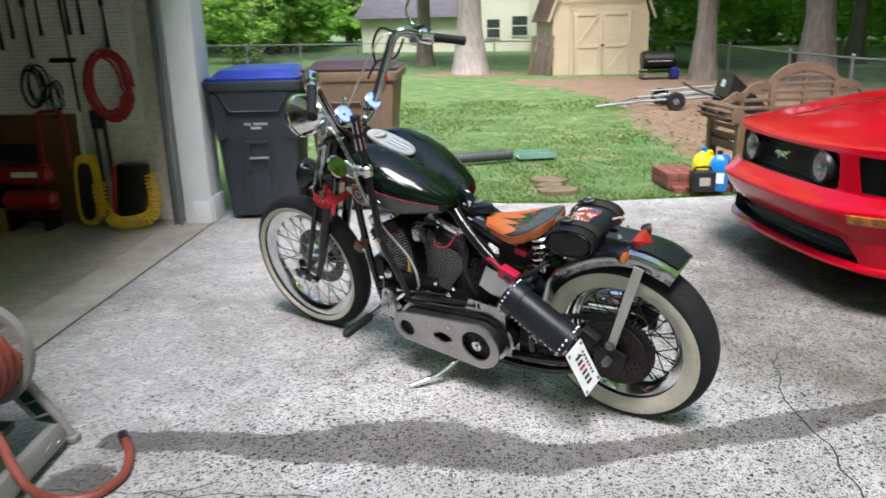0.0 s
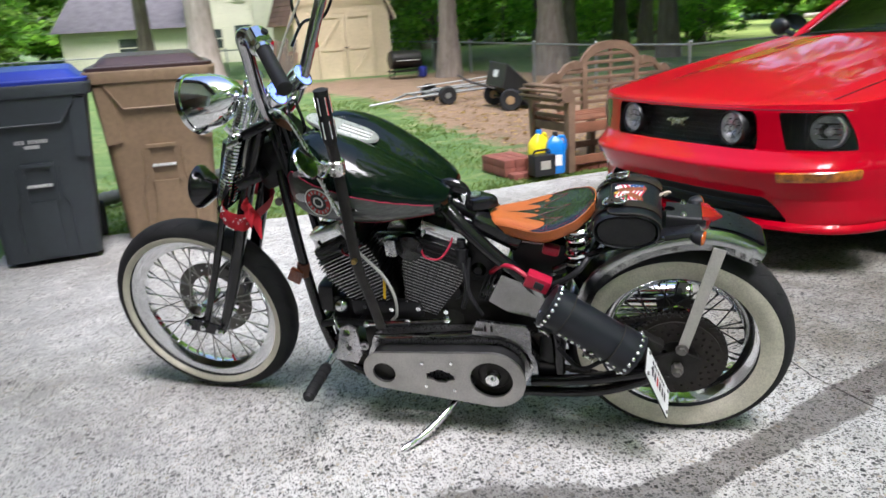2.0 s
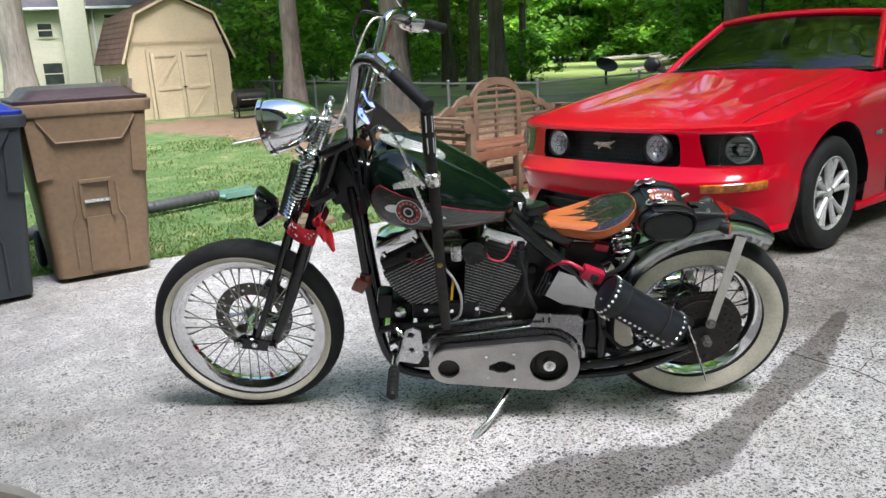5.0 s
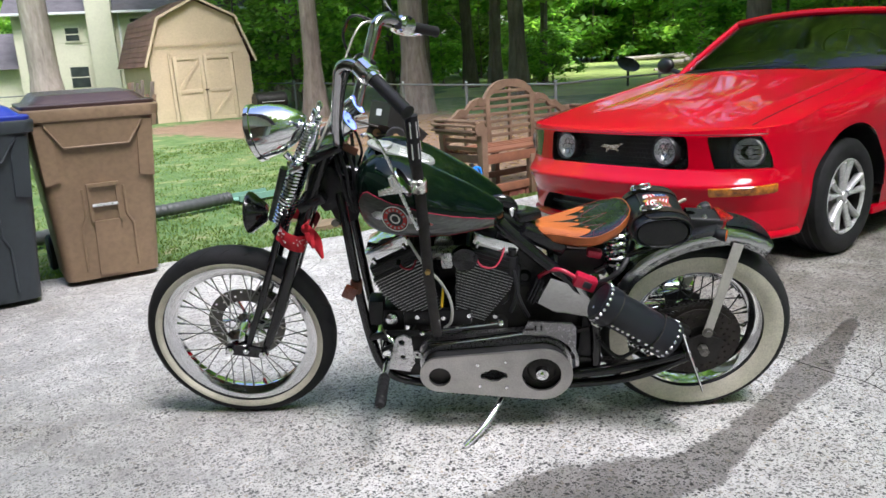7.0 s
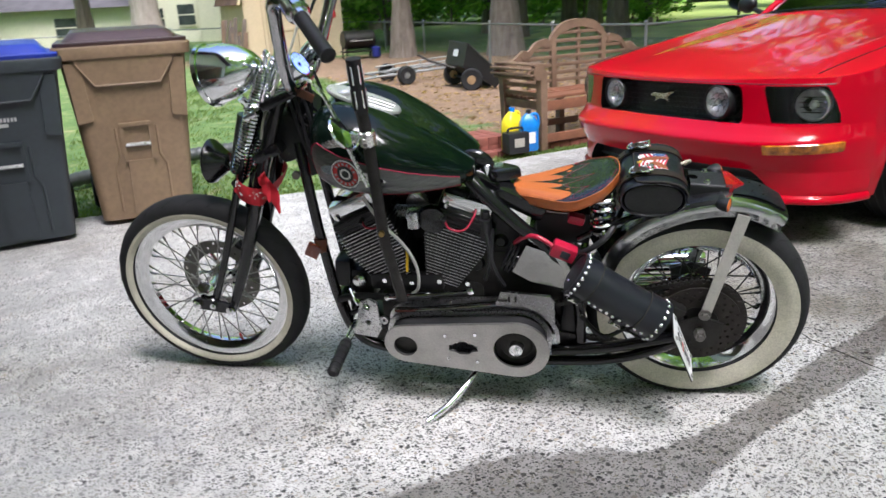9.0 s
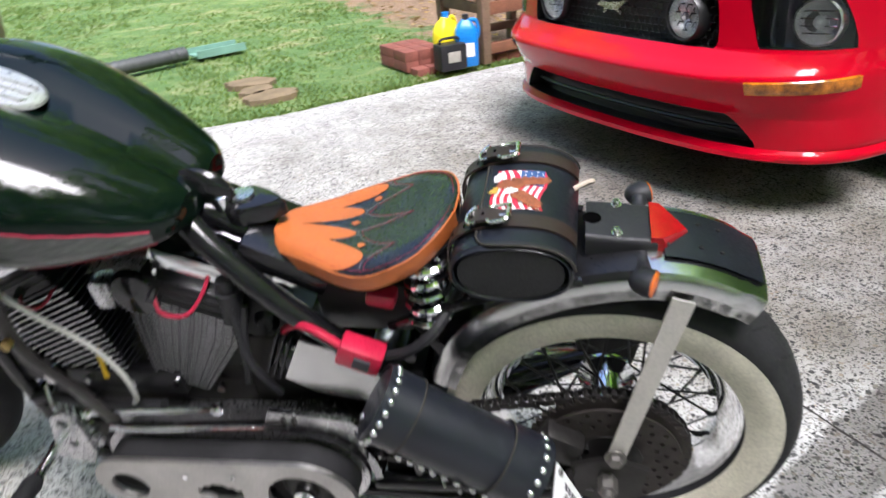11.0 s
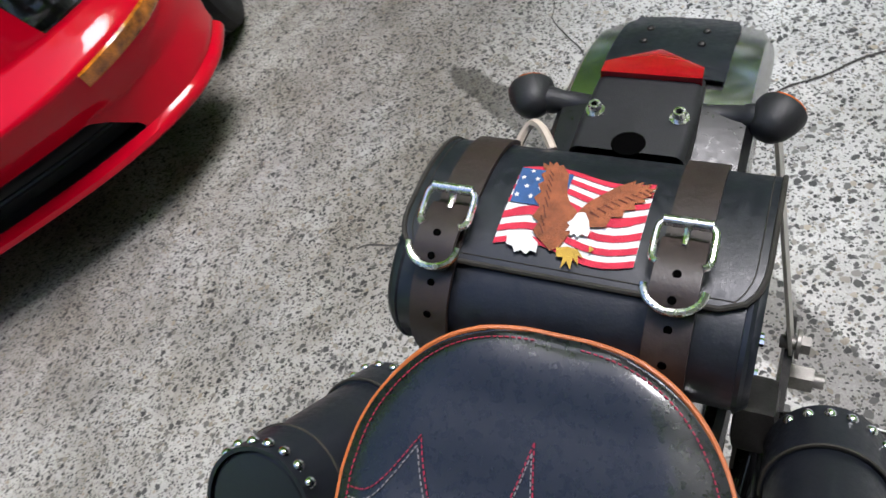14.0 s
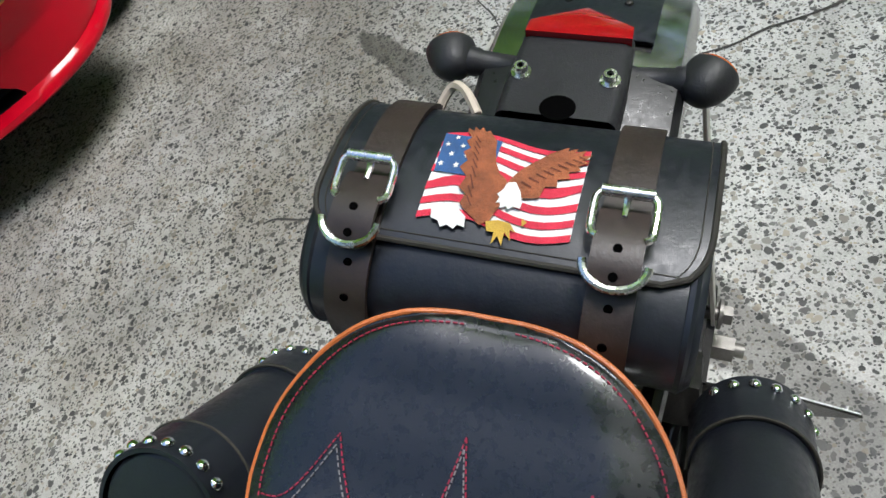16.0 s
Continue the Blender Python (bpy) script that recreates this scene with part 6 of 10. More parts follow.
    ac = part("air_cleaner", Shape().lathe([(0.0, 0.215), (0.075, 0.212), (0.105, 0.200), (0.112, 0.185), (0.112, 0.125), (0.09, 0.115), (0.0, 0.112)], "Y", (-0.06, 0, 0.63), 40), BLACK, bike, "round black air cleaner")
    part("cover_ring", Shape().lathe([(0.080, 0.2125), (0.086, 0.214), (0.092, 0.2095)], "Y", (-0.06, 0, 0.63), 40), CHROME, ac)
    part("cam_chest", Shape().lathe([(0.0, 0.125), (0.11, 0.122), (0.125, 0.10), (0.125, 0.02)], "Y", (-0.03, 0, 0.40), 32), DARKMETAL, bike)
    part("valley_cover", Shape().slab([(-0.16, 0.42), (0.03, 0.42), (0.05, 0.70), (-0.19, 0.70)], [], (0, 0.05, 0), (1, 0, 0), (0, 0, 1), -0.05), DARKMETAL, bike)
    part("carburettor", Shape().tube([(-0.07, 0.02, 0.66), (-0.07, 0.12, 0.66)], 0.035, 16), ALLOY, bike)
    part("intake", Shape().tube([(-0.15, 0.0, 0.645), (0.02, 0.0, 0.645)], 0.024, 12), ALLOY, bike)
    part("horn_cover", Shape().lathe([(0.0, 0.0), (0.042, 0.004), (0.048, 0.02), (0.03, 0.035)], "Y", (0.005, -0.105, 0.665), 24), BLACK, bike)
    part("coil_cover", Shape().box((-0.055, -0.085, 0.665), (0.038, 0.04, 0.06), bev=0.01), ALLOY, bike, "cast alloy bracket")
    part("oil_line", Shape().tube(curve_pts([(-0.345, -0.085, 0.36), (-0.26, -0.10, 0.385), (-0.14, -0.12, 0.395), (-0.02, -0.125, 0.41)], 5), 0.012, 10), PLASTIC, bike)
    part("white_cable", Shape().tube(curve_pts([(-0.165, -0.21, 0.80), (-0.125, -0.185, 0.70), (-0.07, -0.165, 0.61), (-0.045, -0.155, 0.53), (-0.05, -0.145, 0.455), (-0.075, -0.13, 0.42)], 6), 0.005, 8), surface("pale_grey_cable", (0.5, 0.5, 0.47), 0.5), bike, "pale grey control cable")
    part("linkage_rod", Shape().tube([(-0.15, -0.165, 0.425), (0.115, -0.165, 0.455)], 0.006, 8).ball((0.118, -0.165, 0.457), 0.013, 10).ball((-0.15, -0.165, 0.425), 0.011, 10), CHROME, bike, "chrome shift linkage rod")
    part("yellow_tag", Shape().box((-0.073, -0.155, 0.555), (0.008, 0.004, 0.075), Matrix.Rotation(0.12, 3, "Y")), YELLOW, bike)
    part("regulator", Shape().box((-0.34, 0.0, 0.30), (0.05, 0.12, 0.09), bev=0.008), CHROME, bike)
    part("side_reflector", Shape().box((-0.395, -0.10, 0.555), (0.045, 0.014, 0.05), Matrix.Rotation(0.5, 3, "Y"), bev=0.004), surface("amber_brown_lens", (0.16, 0.03, 0.008), 0.3, 0, 0.2, 20, coat=0.6), bike, "dark amber side reflector")
    part("strap", Shape().tube([(-0.376, -0.078, 0.545), (-0.372, -0.078, 0.590)], 0.021, 12), surface("tan_strap", (0.12, 0.035, 0.015), 0.6), bike)
    part("gearbox_top", Shape().box((0.195, 0.01, 0.43), (0.25, 0.15, 0.22), bev=0.025), DARKMETAL, bike, "dark gearbox lid")
    part("starter_motor", Shape().tube([(0.12, 0.07, 0.50), (0.12, -0.055, 0.50), (0.12, -0.075, 0.50)], [0.038, 0.038, 0.026], 18), SATIN, bike, "black starter motor")
    part("solenoid", Shape().tube([(0.205, 0.02, 0.575), (0.205, -0.058, 0.575), (0.205, -0.068, 0.575)], [0.024, 0.024, 0.014], 16), SATIN, bike)
    part("pivot_plate", Shape().box((0.425, 0, 0.33), (0.075, 0.20, 0.30), Matrix.Rotation(0.12, 3, "Y"), bev=0.02), SATIN, bike, "black frame pivot plate")
    part("frame_gusset", Shape().slab([(0.12, 0.74), (0.25, 0.62), (0.31, 0.56), (0.25, 0.50), (0.14, 0.55), (0.10, 0.66)], [], (0, -0.045, 0), (1, 0, 0), (0, 0, 1), 0.012), SATIN, bike)
    for k, (p, q) in enumerate((((0.16, -0.085, 0.64), (0.155, -0.10, 0.46)), ((0.185, -0.08, 0.63), (0.215, -0.105, 0.44)), ((-0.17, -0.075, 0.43), (-0.31, -0.08, 0.30)))):
        mid = (Vector(p) + Vector(q)) / 2 + Vector((0.02 * (-1) ** k, -0.02, 0.0))
        part("oil_line", Shape().tube(curve_pts([p, mid, q], 6), 0.0075, 8), PLASTIC, bike)
    part("lower_case", Shape().box((-0.06, 0.0, 0.225), (0.46, 0.15, 0.10), bev=0.03), DARKMETAL, bike)
    part("oil_filter_mount", Shape().box((-0.262, -0.01, 0.395), (0.085, 0.13, 0.14), Matrix.Rotation(0.15, 3, "Y"), bev=0.018), SATIN, bike)
    part("voltage_box", Shape().box((-0.318, -0.045, 0.455), (0.055, 0.07, 0.10), Matrix.Rotation(0.1, 3, "Y"), bev=0.012), SATIN, bike)
    for k in range(4):
        part("case_bolt", Shape().disc((-0.17 + 0.09 * k, -0.104, 0.452 - 0.006 * (k % 2)), 0.008, (0, 1, 0), 8, 0.012), CHROME, bike)
    # bright strip along the top of the primary
    part("primary_trim", Shape().tube(curve_pts([(-0.135, -0.146, 0.366), (-0.06, -0.150, 0.372), (0.06, -0.150, 0.386), (0.19, -0.150, 0.402)], 6), 0.011, 10, flat=0.7), CHROME, bike, "polished upper primary edge")
    part("primary_ear", Shape().slab(circle(-0.175, 0.330, 0.014, 16), [circle(-0.175, 0.330, 0.006, 12)], (0, -0.150, 0), (1, 0, 0), (0, 0, 1), 0.010), ALLOY, bike)
    # exhaust on the far side
    for pts in ([(-0.25, 0.09, 0.64), (-0.27, 0.17, 0.58), (-0.24, 0.19, 0.42), (-0.12, 0.19, 0.29), (0.10, 0.185, 0.25), (0.42, 0.185, 0.255)], [(0.11, 0.09, 0.64), (0.16, 0.16, 0.60), (0.18, 0.185, 0.48), (0.25, 0.19, 0.38), (0.42, 0.19, 0.345)]):
        part("exhaust_pipe", Shape().tube(curve_pts(pts, 6), 0.022, 14), CHROME, bike, "chrome exhaust pipe")
        e = Vector(pts[-1])
        part("silencer", Shape().tube([e, e + Vector((0.03, 0, 0.0)), e + Vector((0.40, 0.005, 0.02)), e + Vector((0.43, 0.005, 0.022))], [0.023, 0.036, 0.036, 0.026], 18), CHROME, bike, "chrome silencer")
    # chrome regulator ribs and breather behind the down tubes
    for k in range(5):
        part("cooling_rib", Shape().tube(curve_pts([(-0.30 + 0.012 * k, -0.085, 0.40 - 0.012 * k), (-0.27 + 0.012 * k, -0.12, 0.37 - 0.012 * k), (-0.26 + 0.01 * k, -0.10, 0.34 - 0.012 * k)], 5), 0.0055, 7), CHROME, bike)
    part("chrome_horn", Shape().ball((-0.262, -0.085, 0.435), 0.026, 14, (1, 0.7, 1)), CHROME, bike)


def primary():
    L, Rr = (-0.095, 0.281, 0.070), (0.256, 0.271, 0.102)

    def hull(k, n=28):
        """Outline round the two pulleys, grown by k."""
        (ax, az, ar), (bx, bz, br) = (L[0], L[1], L[2] + k), (Rr[0], Rr[1], Rr[2] + k)
        D = math.hypot(bx - ax, bz - az)
        base, off = math.atan2(bz - az, bx - ax), math.acos((ar - br) / D)
        pts = [(ax + ar * math.cos(base + off + (2 * math.pi - 2 * off) * i / n), az + ar * math.sin(base + off + (2 * math.pi - 2 * off) * i / n)) for i in range(n + 1)]
        pts += [(bx + br * math.cos(base - off + 2 * off * i / n), bz + br * math.sin(base - off + 2 * off * i / n)) for i in range(n + 1)]
        return pts

    part("inner_primary", Shape().slab(hull(0.012), [], (0, -0.075, 0), (1, 0, 0), (0, 0, 1), 0.02).slab(hull(0.004), [], (0, -0.135, 0), (1, 0, 0), (0, 0, 1), 0.012), ALLOY, bike, "polished inner primary housing")
    belt_o, belt_i = hull(-0.012), hull(-0.020)
    part("primary_belt", Shape().slab(belt_o, [belt_i], (0, -0.195, 0), (1, 0, 0), (0, 0, 1), -0.058), RUBBER, bike, "wide black primary drive belt")
    part("belt_guard", Shape().slab(hull(-0.002), [hull(-0.010)], (0, -0.140, 0), (1, 0, 0), (0, 0, 1), -0.004), SATIN, bike)
    slot = [(-0.045, -0.010), (-0.045, 0.012), (-0.034, 0.012), (-0.030, 0.020), (-0.018, 0.020), (-0.010, 0.027), (0.010, 0.027), (0.018, 0.020), (0.030, 0.020), (0.034, 0.012), (0.045, 0.012), (0.045, -0.010), (0.028, -0.012), (0.016, -0.022), (-0.016, -0.022), (-0.028, -0.012)]
    holes = [circle(-0.097, 0.273, 0.038, 32), circle(0.252, 0.272, 0.067, 40), [(0.089 + x, 0.272 + z) for x, z in slot]]
    pl = part("primary_plate", Shape().slab(hull(0.0), holes, (0, -0.204, 0), (1, 0, 0), (0, 0, 1), 0.010), STEEL, bike, "brushed steel primary guard plate with cut-outs")
    for x, z in ((0.035, 0.322), (0.130, 0.330), (0.040, 0.235), (0.132, 0.225)):
        part("screw", Shape().disc((x, -0.2165, z), 0.0055, (0, 1, 0), 10, 0.006), CHROME, pl)
    part("clutch_pulley", Shape().lathe([(0.0, -0.200), (0.022, -0.200), (0.024, -0.192), (0.045, -0.190), (0.050, -0.186), (0.072, -0.186), (0.074, -0.16)], "Y", (0.254, 0, 0.271), 40), DARKMETAL, bike, "dark clutch pulley")
    part("clutch_nut", Shape().disc((0.254, -0.206, 0.271), 0.021, (0, 1, 0), 28, 0.014).disc((0.254, -0.216, 0.271), 0.008, (0, 1, 0), 6, 0.010), CHROME, bike)
    part("engine_pulley", Shape().lathe([(0.0, -0.186), (0.025, -0.186), (0.05, -0.190), (0.056, -0.16)], "Y", (-0.095, 0, 0.281), 32), DARKMETAL, bike)
    # bright cover over the rear top
    cov = []
    for k in range(13):
        a = radians(lerp(100, -6, k / 12))
        r0 = 0.118
        cov.append([(0.256 + r0 * math.cos(a), -0.150, 0.271 + r0 * math.sin(a)), (0.256 + (r0 + 0.012) * math.cos(a), -0.145, 0.271 + (r0 + 0.012) * math.sin(a)), (0.256 + (r0 + 0.014) * math.cos(a), -0.080, 0.271 + (r0 + 0.014) * math.sin(a))])
    part("pulley_cover", Shape().grid(cov).slab([(0.19, 0.405), (0.21, 0.455), (0.36, 0.440), (0.372, 0.425), (0.372, 0.33), (0.35, 0.35), (0.32, 0.375), (0.27, 0.392)], [], (0, -0.150, 0), (1, 0, 0), (0, 0, 1), 0.012), DARKCHROME, bike, "polished pulley cover")
    part("cover_vents", Shape().box((0.215, -0.163, 0.425), (0.03, 0.006, 0.008), bev=0.002).box((0.235, -0.163, 0.43), (0.006, 0.006, 0.02)).box((0.255, -0.163, 0.43), (0.006, 0.006, 0.02)), DARKMETAL, bike)
    part("white_label", Shape().box((0.335, -0.155, 0.405), (0.045, 0.006, 0.024), bev=0.001), WHITE, bike)
    ks = part("kickstand", Shape().tube(curve_pts([(0.13, -0.12, 0.155), (0.10, -0.19, 0.13), (0.04, -0.275, 0.095), (-0.005, -0.335, 0.088), (-0.020, -0.352, 0.086)], 5), [0.011] * 16 + [0.010] * 5, 12), CHROME, bike, "chrome kickstand, lowered")
    part("stand_spring", Shape().coil((0.14, -0.10, 0.165), (0.04, -0.16, 0.155), 0.008, 0.002, 12), STEEL, bike)
    # forward foot controls
    part("peg_arm", Shape().tube(curve_pts([(-0.30, -0.085, 0.26), (-0.285, -0.13, 0.295), (-0.284, -0.20, 0.295), (-0.286, -0.235, 0.293)], 5), 0.012, 12), CHROME, bike, "chrome foot peg arm")
    pg = part("foot_peg", Shape().tube([(-0.286, -0.225, 0.293), (-0.285, -0.235, 0.294), (-0.280, -0.39, 0.302), (-0.280, -0.40, 0.302)], [0.014, 0.018, 0.018, 0.012], 16), GRIPRUB, bike, "black rubber foot peg")
    for k in range(6):
        p = lerp(Vector((-0.285, -0.245, 0.294)), Vector((-0.280, -0.385, 0.302)), k / 5)
        part("peg_ridge", Shape().tube([p - Vector((0, 0.004, 0)), p + Vector((0, 0.004, 0))], 0.0195, 16), GRIPRUB, pg)
    part("control_plate", Shape().slab([(-0.28, 0.28), (-0.245, 0.40), (-0.215, 0.415), (-0.19, 0.40), (-0.185, 0.30), (-0.205, 0.265)], [circle(-0.225, 0.385, 0.012, 16), circle(-0.225, 0.325, 0.010, 16)], (0, -0.155, 0), (1, 0, 0), (0, 0, 1), 0.010), ALLOY, bike, "cast alloy foot control plate")
    part("shift_shaft", Shape().tube([(-0.20, -0.10, 0.275), (-0.13, -0.14, 0.26)], 0.012, 10), PLASTIC, bike)
    # jockey shifter with its own clutch lever
    a, b, k, c = Vector((-0.100, -0.168, 0.415)), Vector((-0.105, -0.254, 0.712)), Vector((-0.111, -0.250, 0.997)), Vector((-0.117, -0.250, 1.067))
    part("shift_lever", Shape().tube([a, Vector((-0.102, -0.205, 0.545)), Vector((-0.104, -0.246, 0.660)), b, lerp(b, k, 0.5), k, c], 0.0175, 12, flat=0.45, up=(0, 1, 0)), DARKMETAL, bike, "tall dark steel hand shift lever")
    top = Vector((-0.120, -0.247, 1.212))
    g = part("shift_grip", Shape().tube([c, lerp(c, top, 0.04), lerp(c, top, 0.95), top, top + Vector((0, 0, 0.004))], [0.017, 0.019, 0.019, 0.021, 0.012], 18), GRIPRUB, bike, "black shift grip with chrome inlays")
    for q in range(6):
        an = 2 * math.pi * q / 6 + 0.3
        o = Vector((math.cos(an), math.sin(an), 0)) * 0.0185
        for f0, f1 in ((0.12, 0.45), (0.56, 0.90)):
            part("inlay", Shape().tube([lerp(c, top, f0) + o, lerp(c, top, f1) + o], 0.0032, 6), CHROME, g)
    cp = part("clutch_perch", Shape().tube([k - Vector((0, 0, 0.022)), k - Vector((0, 0, 0.018)), k + Vector((0, 0, 0.018)), k + Vector((0, 0, 0.022))], [0.019, 0.023, 0.023, 0.019], 16).box(k + Vector((-0.030, -0.006, 0.004)), (0.036, 0.020, 0.026), Matrix.Rotation(0.35, 3, "Y"), bev=0.005), NICKEL, bike, "nickel clutch lever clamp")
    part("perch_wing", Shape().slab([(0.0, -0.012), (0.0, 0.012), (-0.040, 0.040), (-0.052, 0.032), (-0.046, 0.004), (-0.085, -0.010), (-0.083, -0.022), (-0.035, -0.018)], [], k + Vector((-0.036, -0.020, 0.006)), (1, 0, 0), (0, 0, 1), 0.012), NICKEL, cp)
    for dx, dz in ((0.0, -0.012), (0.0, 0.012), (-0.078, 0.030)):
        part("clamp_screw", Shape().disc(k + Vector((dx, -0.024, dz)), 0.0055, (0, 1, 0), 8, 0.006), DULLZINC, cp)
    part("clutch_lever", Shape().tube(curve_pts([k + Vector((-0.050, -0.006, 0.012)), k + Vector((-0.072, -0.007, 0.050)), k + Vector((-0.098, -0.010, 0.120)), k + Vector((-0.120, -0.013, 0.158)), k + Vector((-0.140, -0.013, 0.171)), k + Vector((-0.155, -0.013, 0.165))], 5), [0.008] * 14 + [0.006] * 8 + [0.009] * 4, 10, flat=0.6), NICKEL, bike, "nickel clutch lever")
    part("clutch_rod", Shape().tube([k + Vector((-0.062, -0.010, -0.005)), (-0.124, -0.266, 0.860)], 0.0062, 8), NICKEL, bike, "pale clutch cable sleeve")
    part("mirror_disc", Shape().lathe([(0.0, -0.006), (0.034, -0.005), (0.037, 0.0), (0.034, 0.004), (0.0, 0.005)], "X", (-0.145, -0.361, 1.055), 28, m=Vector((0.88, 0.0, 0.47)).normalized().to_track_quat("X", "Z").to_matrix() @ Matrix.Diagonal((1, 1.12, 1.22))), CHROME, bike, "small round chrome mirror")
    part("mirror_stem", Shape().tube(curve_pts([k + Vector((-0.01, -0.02, 0.01)), (-0.140, -0.295, 0.985), (-0.146, -0.345, 1.030)], 5), 0.0045, 8), CHROME, bike)
    part("lever_bolt", Shape().disc(b + Vector((0, -0.012, 0)), 0.009, (0, 1, 0), 6, 0.012), surface("brass_bolt", (0.45, 0.32, 0.12), 0.35, 1.0), bike)


frame_tubes()
engine()
primary()


# --- under the seat ---
def middle():
    part("oil_tank", Shape().slab([(0.245, 0.505), (0.29, 0.598), (0.40, 0.555), (0.425, 0.50), (0.415, 0.445), (0.30, 0.470)], [], (0, -0.125, 0), (1, 0, 0), (0, 0, 1), -0.25), FENDERSTEEL, bike, "polished oil tank")
    part("battery", Shape().box((0.395, 0.0, 0.625), (0.16, 0.14, 0.10), bev=0.008), PLASTIC, bike, "black battery under the seat")
    part("battery_label", Shape().box((0.385, -0.045, 0.679), (0.075, 0.05, 0.003), Matrix.Rotation(0.1, 3, "Y")), STEEL, bike, "foil label")
    jp = part("jumper_plug", Shape().box((0.40, -0.140, 0.590), (0.075, 0.042, 0.045), Matrix.Rotation(0.42, 3, "Y"), bev=0.008), REDPLASTIC, bike, "red battery jumper plug")
    part("plug_socket", Shape().box((0.405, -0.163, 0.588), (0.028, 0.006, 0.022), Matrix.Rotation(0.42, 3, "Y"), bev=0.002), INKBLACK, jp)
    part("plug_cable", Shape().tube(curve_pts([(0.37, -0.14, 0.605), (0.325, -0.13, 0.63), (0.285, -0.11, 0.62), (0.25, -0.09, 0.585)], 5), 0.0075, 10), REDPLASTIC, bike)
    part("terminal_boot", Shape().box((0.435, -0.085, 0.668), (0.05, 0.035, 0.028), Matrix.Rotation(0.25, 3, "Y"), bev=0.009), REDPLASTIC, bike, "red terminal boot")
    part("oil_filter", Shape().tube([(0.225, -0.075, 0.53), (0.275, -0.075, 0.50)], 0.036, 18), BLACK, bike)
    for k in range(3):
        part("vent_fin", Shape().box((0.228 + 0.010 * k, -0.105, 0.55 - 0.006 * k), (0.004, 0.03, 0.09), Matrix.Rotation(0.4, 3, "Y")), SATIN, bike)
    part("breather", Shape().tube([(0.165, -0.08, 0.665), (0.16, -0.08, 0.60)], 0.020, 16).tube([(0.165, -0.08, 0.668), (0.166, -0.08, 0.69)], 0.014, 12), PLASTIC, bike)
    for sg in (-1, 1):
        part("seat_spring", Shape().coil((0.510, 0.076 * sg, 0.625), (0.512, 0.076 * sg, 0.742), 0.036, 0.0062, 4.6, r1=0.031), CHROME, bike, "chrome seat coil spring")
        part("spring_post", Shape().tube([(0.510, 0.072 * sg, 0.59), (0.511, 0.072 * sg, 0.66)], 0.013, 10), CHROME, bike)
    part("wiring_loom", Shape().tube(curve_pts([(0.44, -0.13, 0.575), (0.48, -0.14, 0.60), (0.52, -0.13, 0.63), (0.55, -0.09, 0.66), (0.57, -0.04, 0.68)], 5), 0.009, 8), PLASTIC, bike)
    part("rear_mudguard_stay", Shape().box((0.50, 0, 0.575), (0.02, 0.16, 0.10), Matrix.Rotation(-0.5, 3, "Y")), BLACK, bike)
    part("brake_hose", Shape().tube(curve_pts([(0.45, -0.14, 0.36), (0.52, -0.16, 0.30), (0.60, -0.155, 0.34), (0.70, -0.15, 0.37), (0.75, -0.145, 0.36)], 5), 0.007, 8), PLASTIC, bike)
    part("rear_caliper", Shape().box((0.715, -0.135, 0.385), (0.075, 0.045, 0.06), Matrix.Rotation(0.5, 3, "Y"), bev=0.012), DARKMETAL, bike)


middle()


# --- seat ---
def seat_half(f):
    """Half-width of the seat along its length, 0 tip to 1 rear."""
    x = lerp(0.248, 0.557, f)
    if x > 0.436:
        return max(0.004, 0.133 * max(0.0, 1 - ((x - 0.436) / 0.1215) ** 2.25) ** (1 / 2.25))
    return smooth_table(x, [(0.248, 0.020), (0.254, 0.040), (0.266, 0.055), (0.29, 0.068), (0.33, 0.088), (0.37, 0.111), (0.41, 0.128), (0.436, 0.133)])[0]


def seat_point(f, t, lift=0.0):
    x = lerp(0.248, 0.557, f)
    w = seat_half(f)
    mid = smooth_table(f, [(0, 0.746), (0.2, 0.746), (0.45, 0.748), (0.65, 0.757), (0.82, 0.778), (0.94, 0.799), (1.0, 0.806)])[0]
    back = max(0.0, (x - 0.436) / 0.1215)
    edge = min(1.0, (abs(t) ** 6 + back ** 6) ** (1 / 6))
    fade = min(1.0, w / 0.06)
    dish = (0.013 * t * t * min(1, f * 1.6) * (1 - f * 0.6) + 0.004 * math.exp(-((f - 0.72) / 0.10) ** 2)) * fade
    lip = 0.013 * (max(0, edge - 0.62) / 0.38) ** 2 * max(fade, back)
    return Vector((x, w * t, mid + dish - lip + lift))


def flame(t):
    """How far back along the seat the tan leather reaches, across its width."""
    t = abs(t)
    if t < 0.43:
        q = (t - 0.24) / (0.24 if t < 0.24 else 0.19)
        return 0.470 - (0.33 if q < 0 else 0.14) * abs(q) ** 1.9
    q = (t - 0.72) / (0.29 if t < 0.72 else 0.28)
    return 0.560 - (0.23 if q < 0 else 0.15) * abs(q) ** 2.0


def stitches(pts, dash=0.0030, gap=0.0014, r=0.00055):
    """Thread along a line, one short raised stitch after another."""
    s, run = Shape(), 0.0
    for a, b in zip(pts, pts[1:]):
        L = (b - a).length
        u = (b - a) / max(L, 1e-9)
        p = -run
        while p < L:
            lo, hi = max(p, 0.0), min(p + dash, L)
            if hi - lo > 0.0004:
                s.tube([a + u * lo, a + u * hi], r, 5)
            p += dash + gap
        run = (dash + gap) - (p - L)
    return s


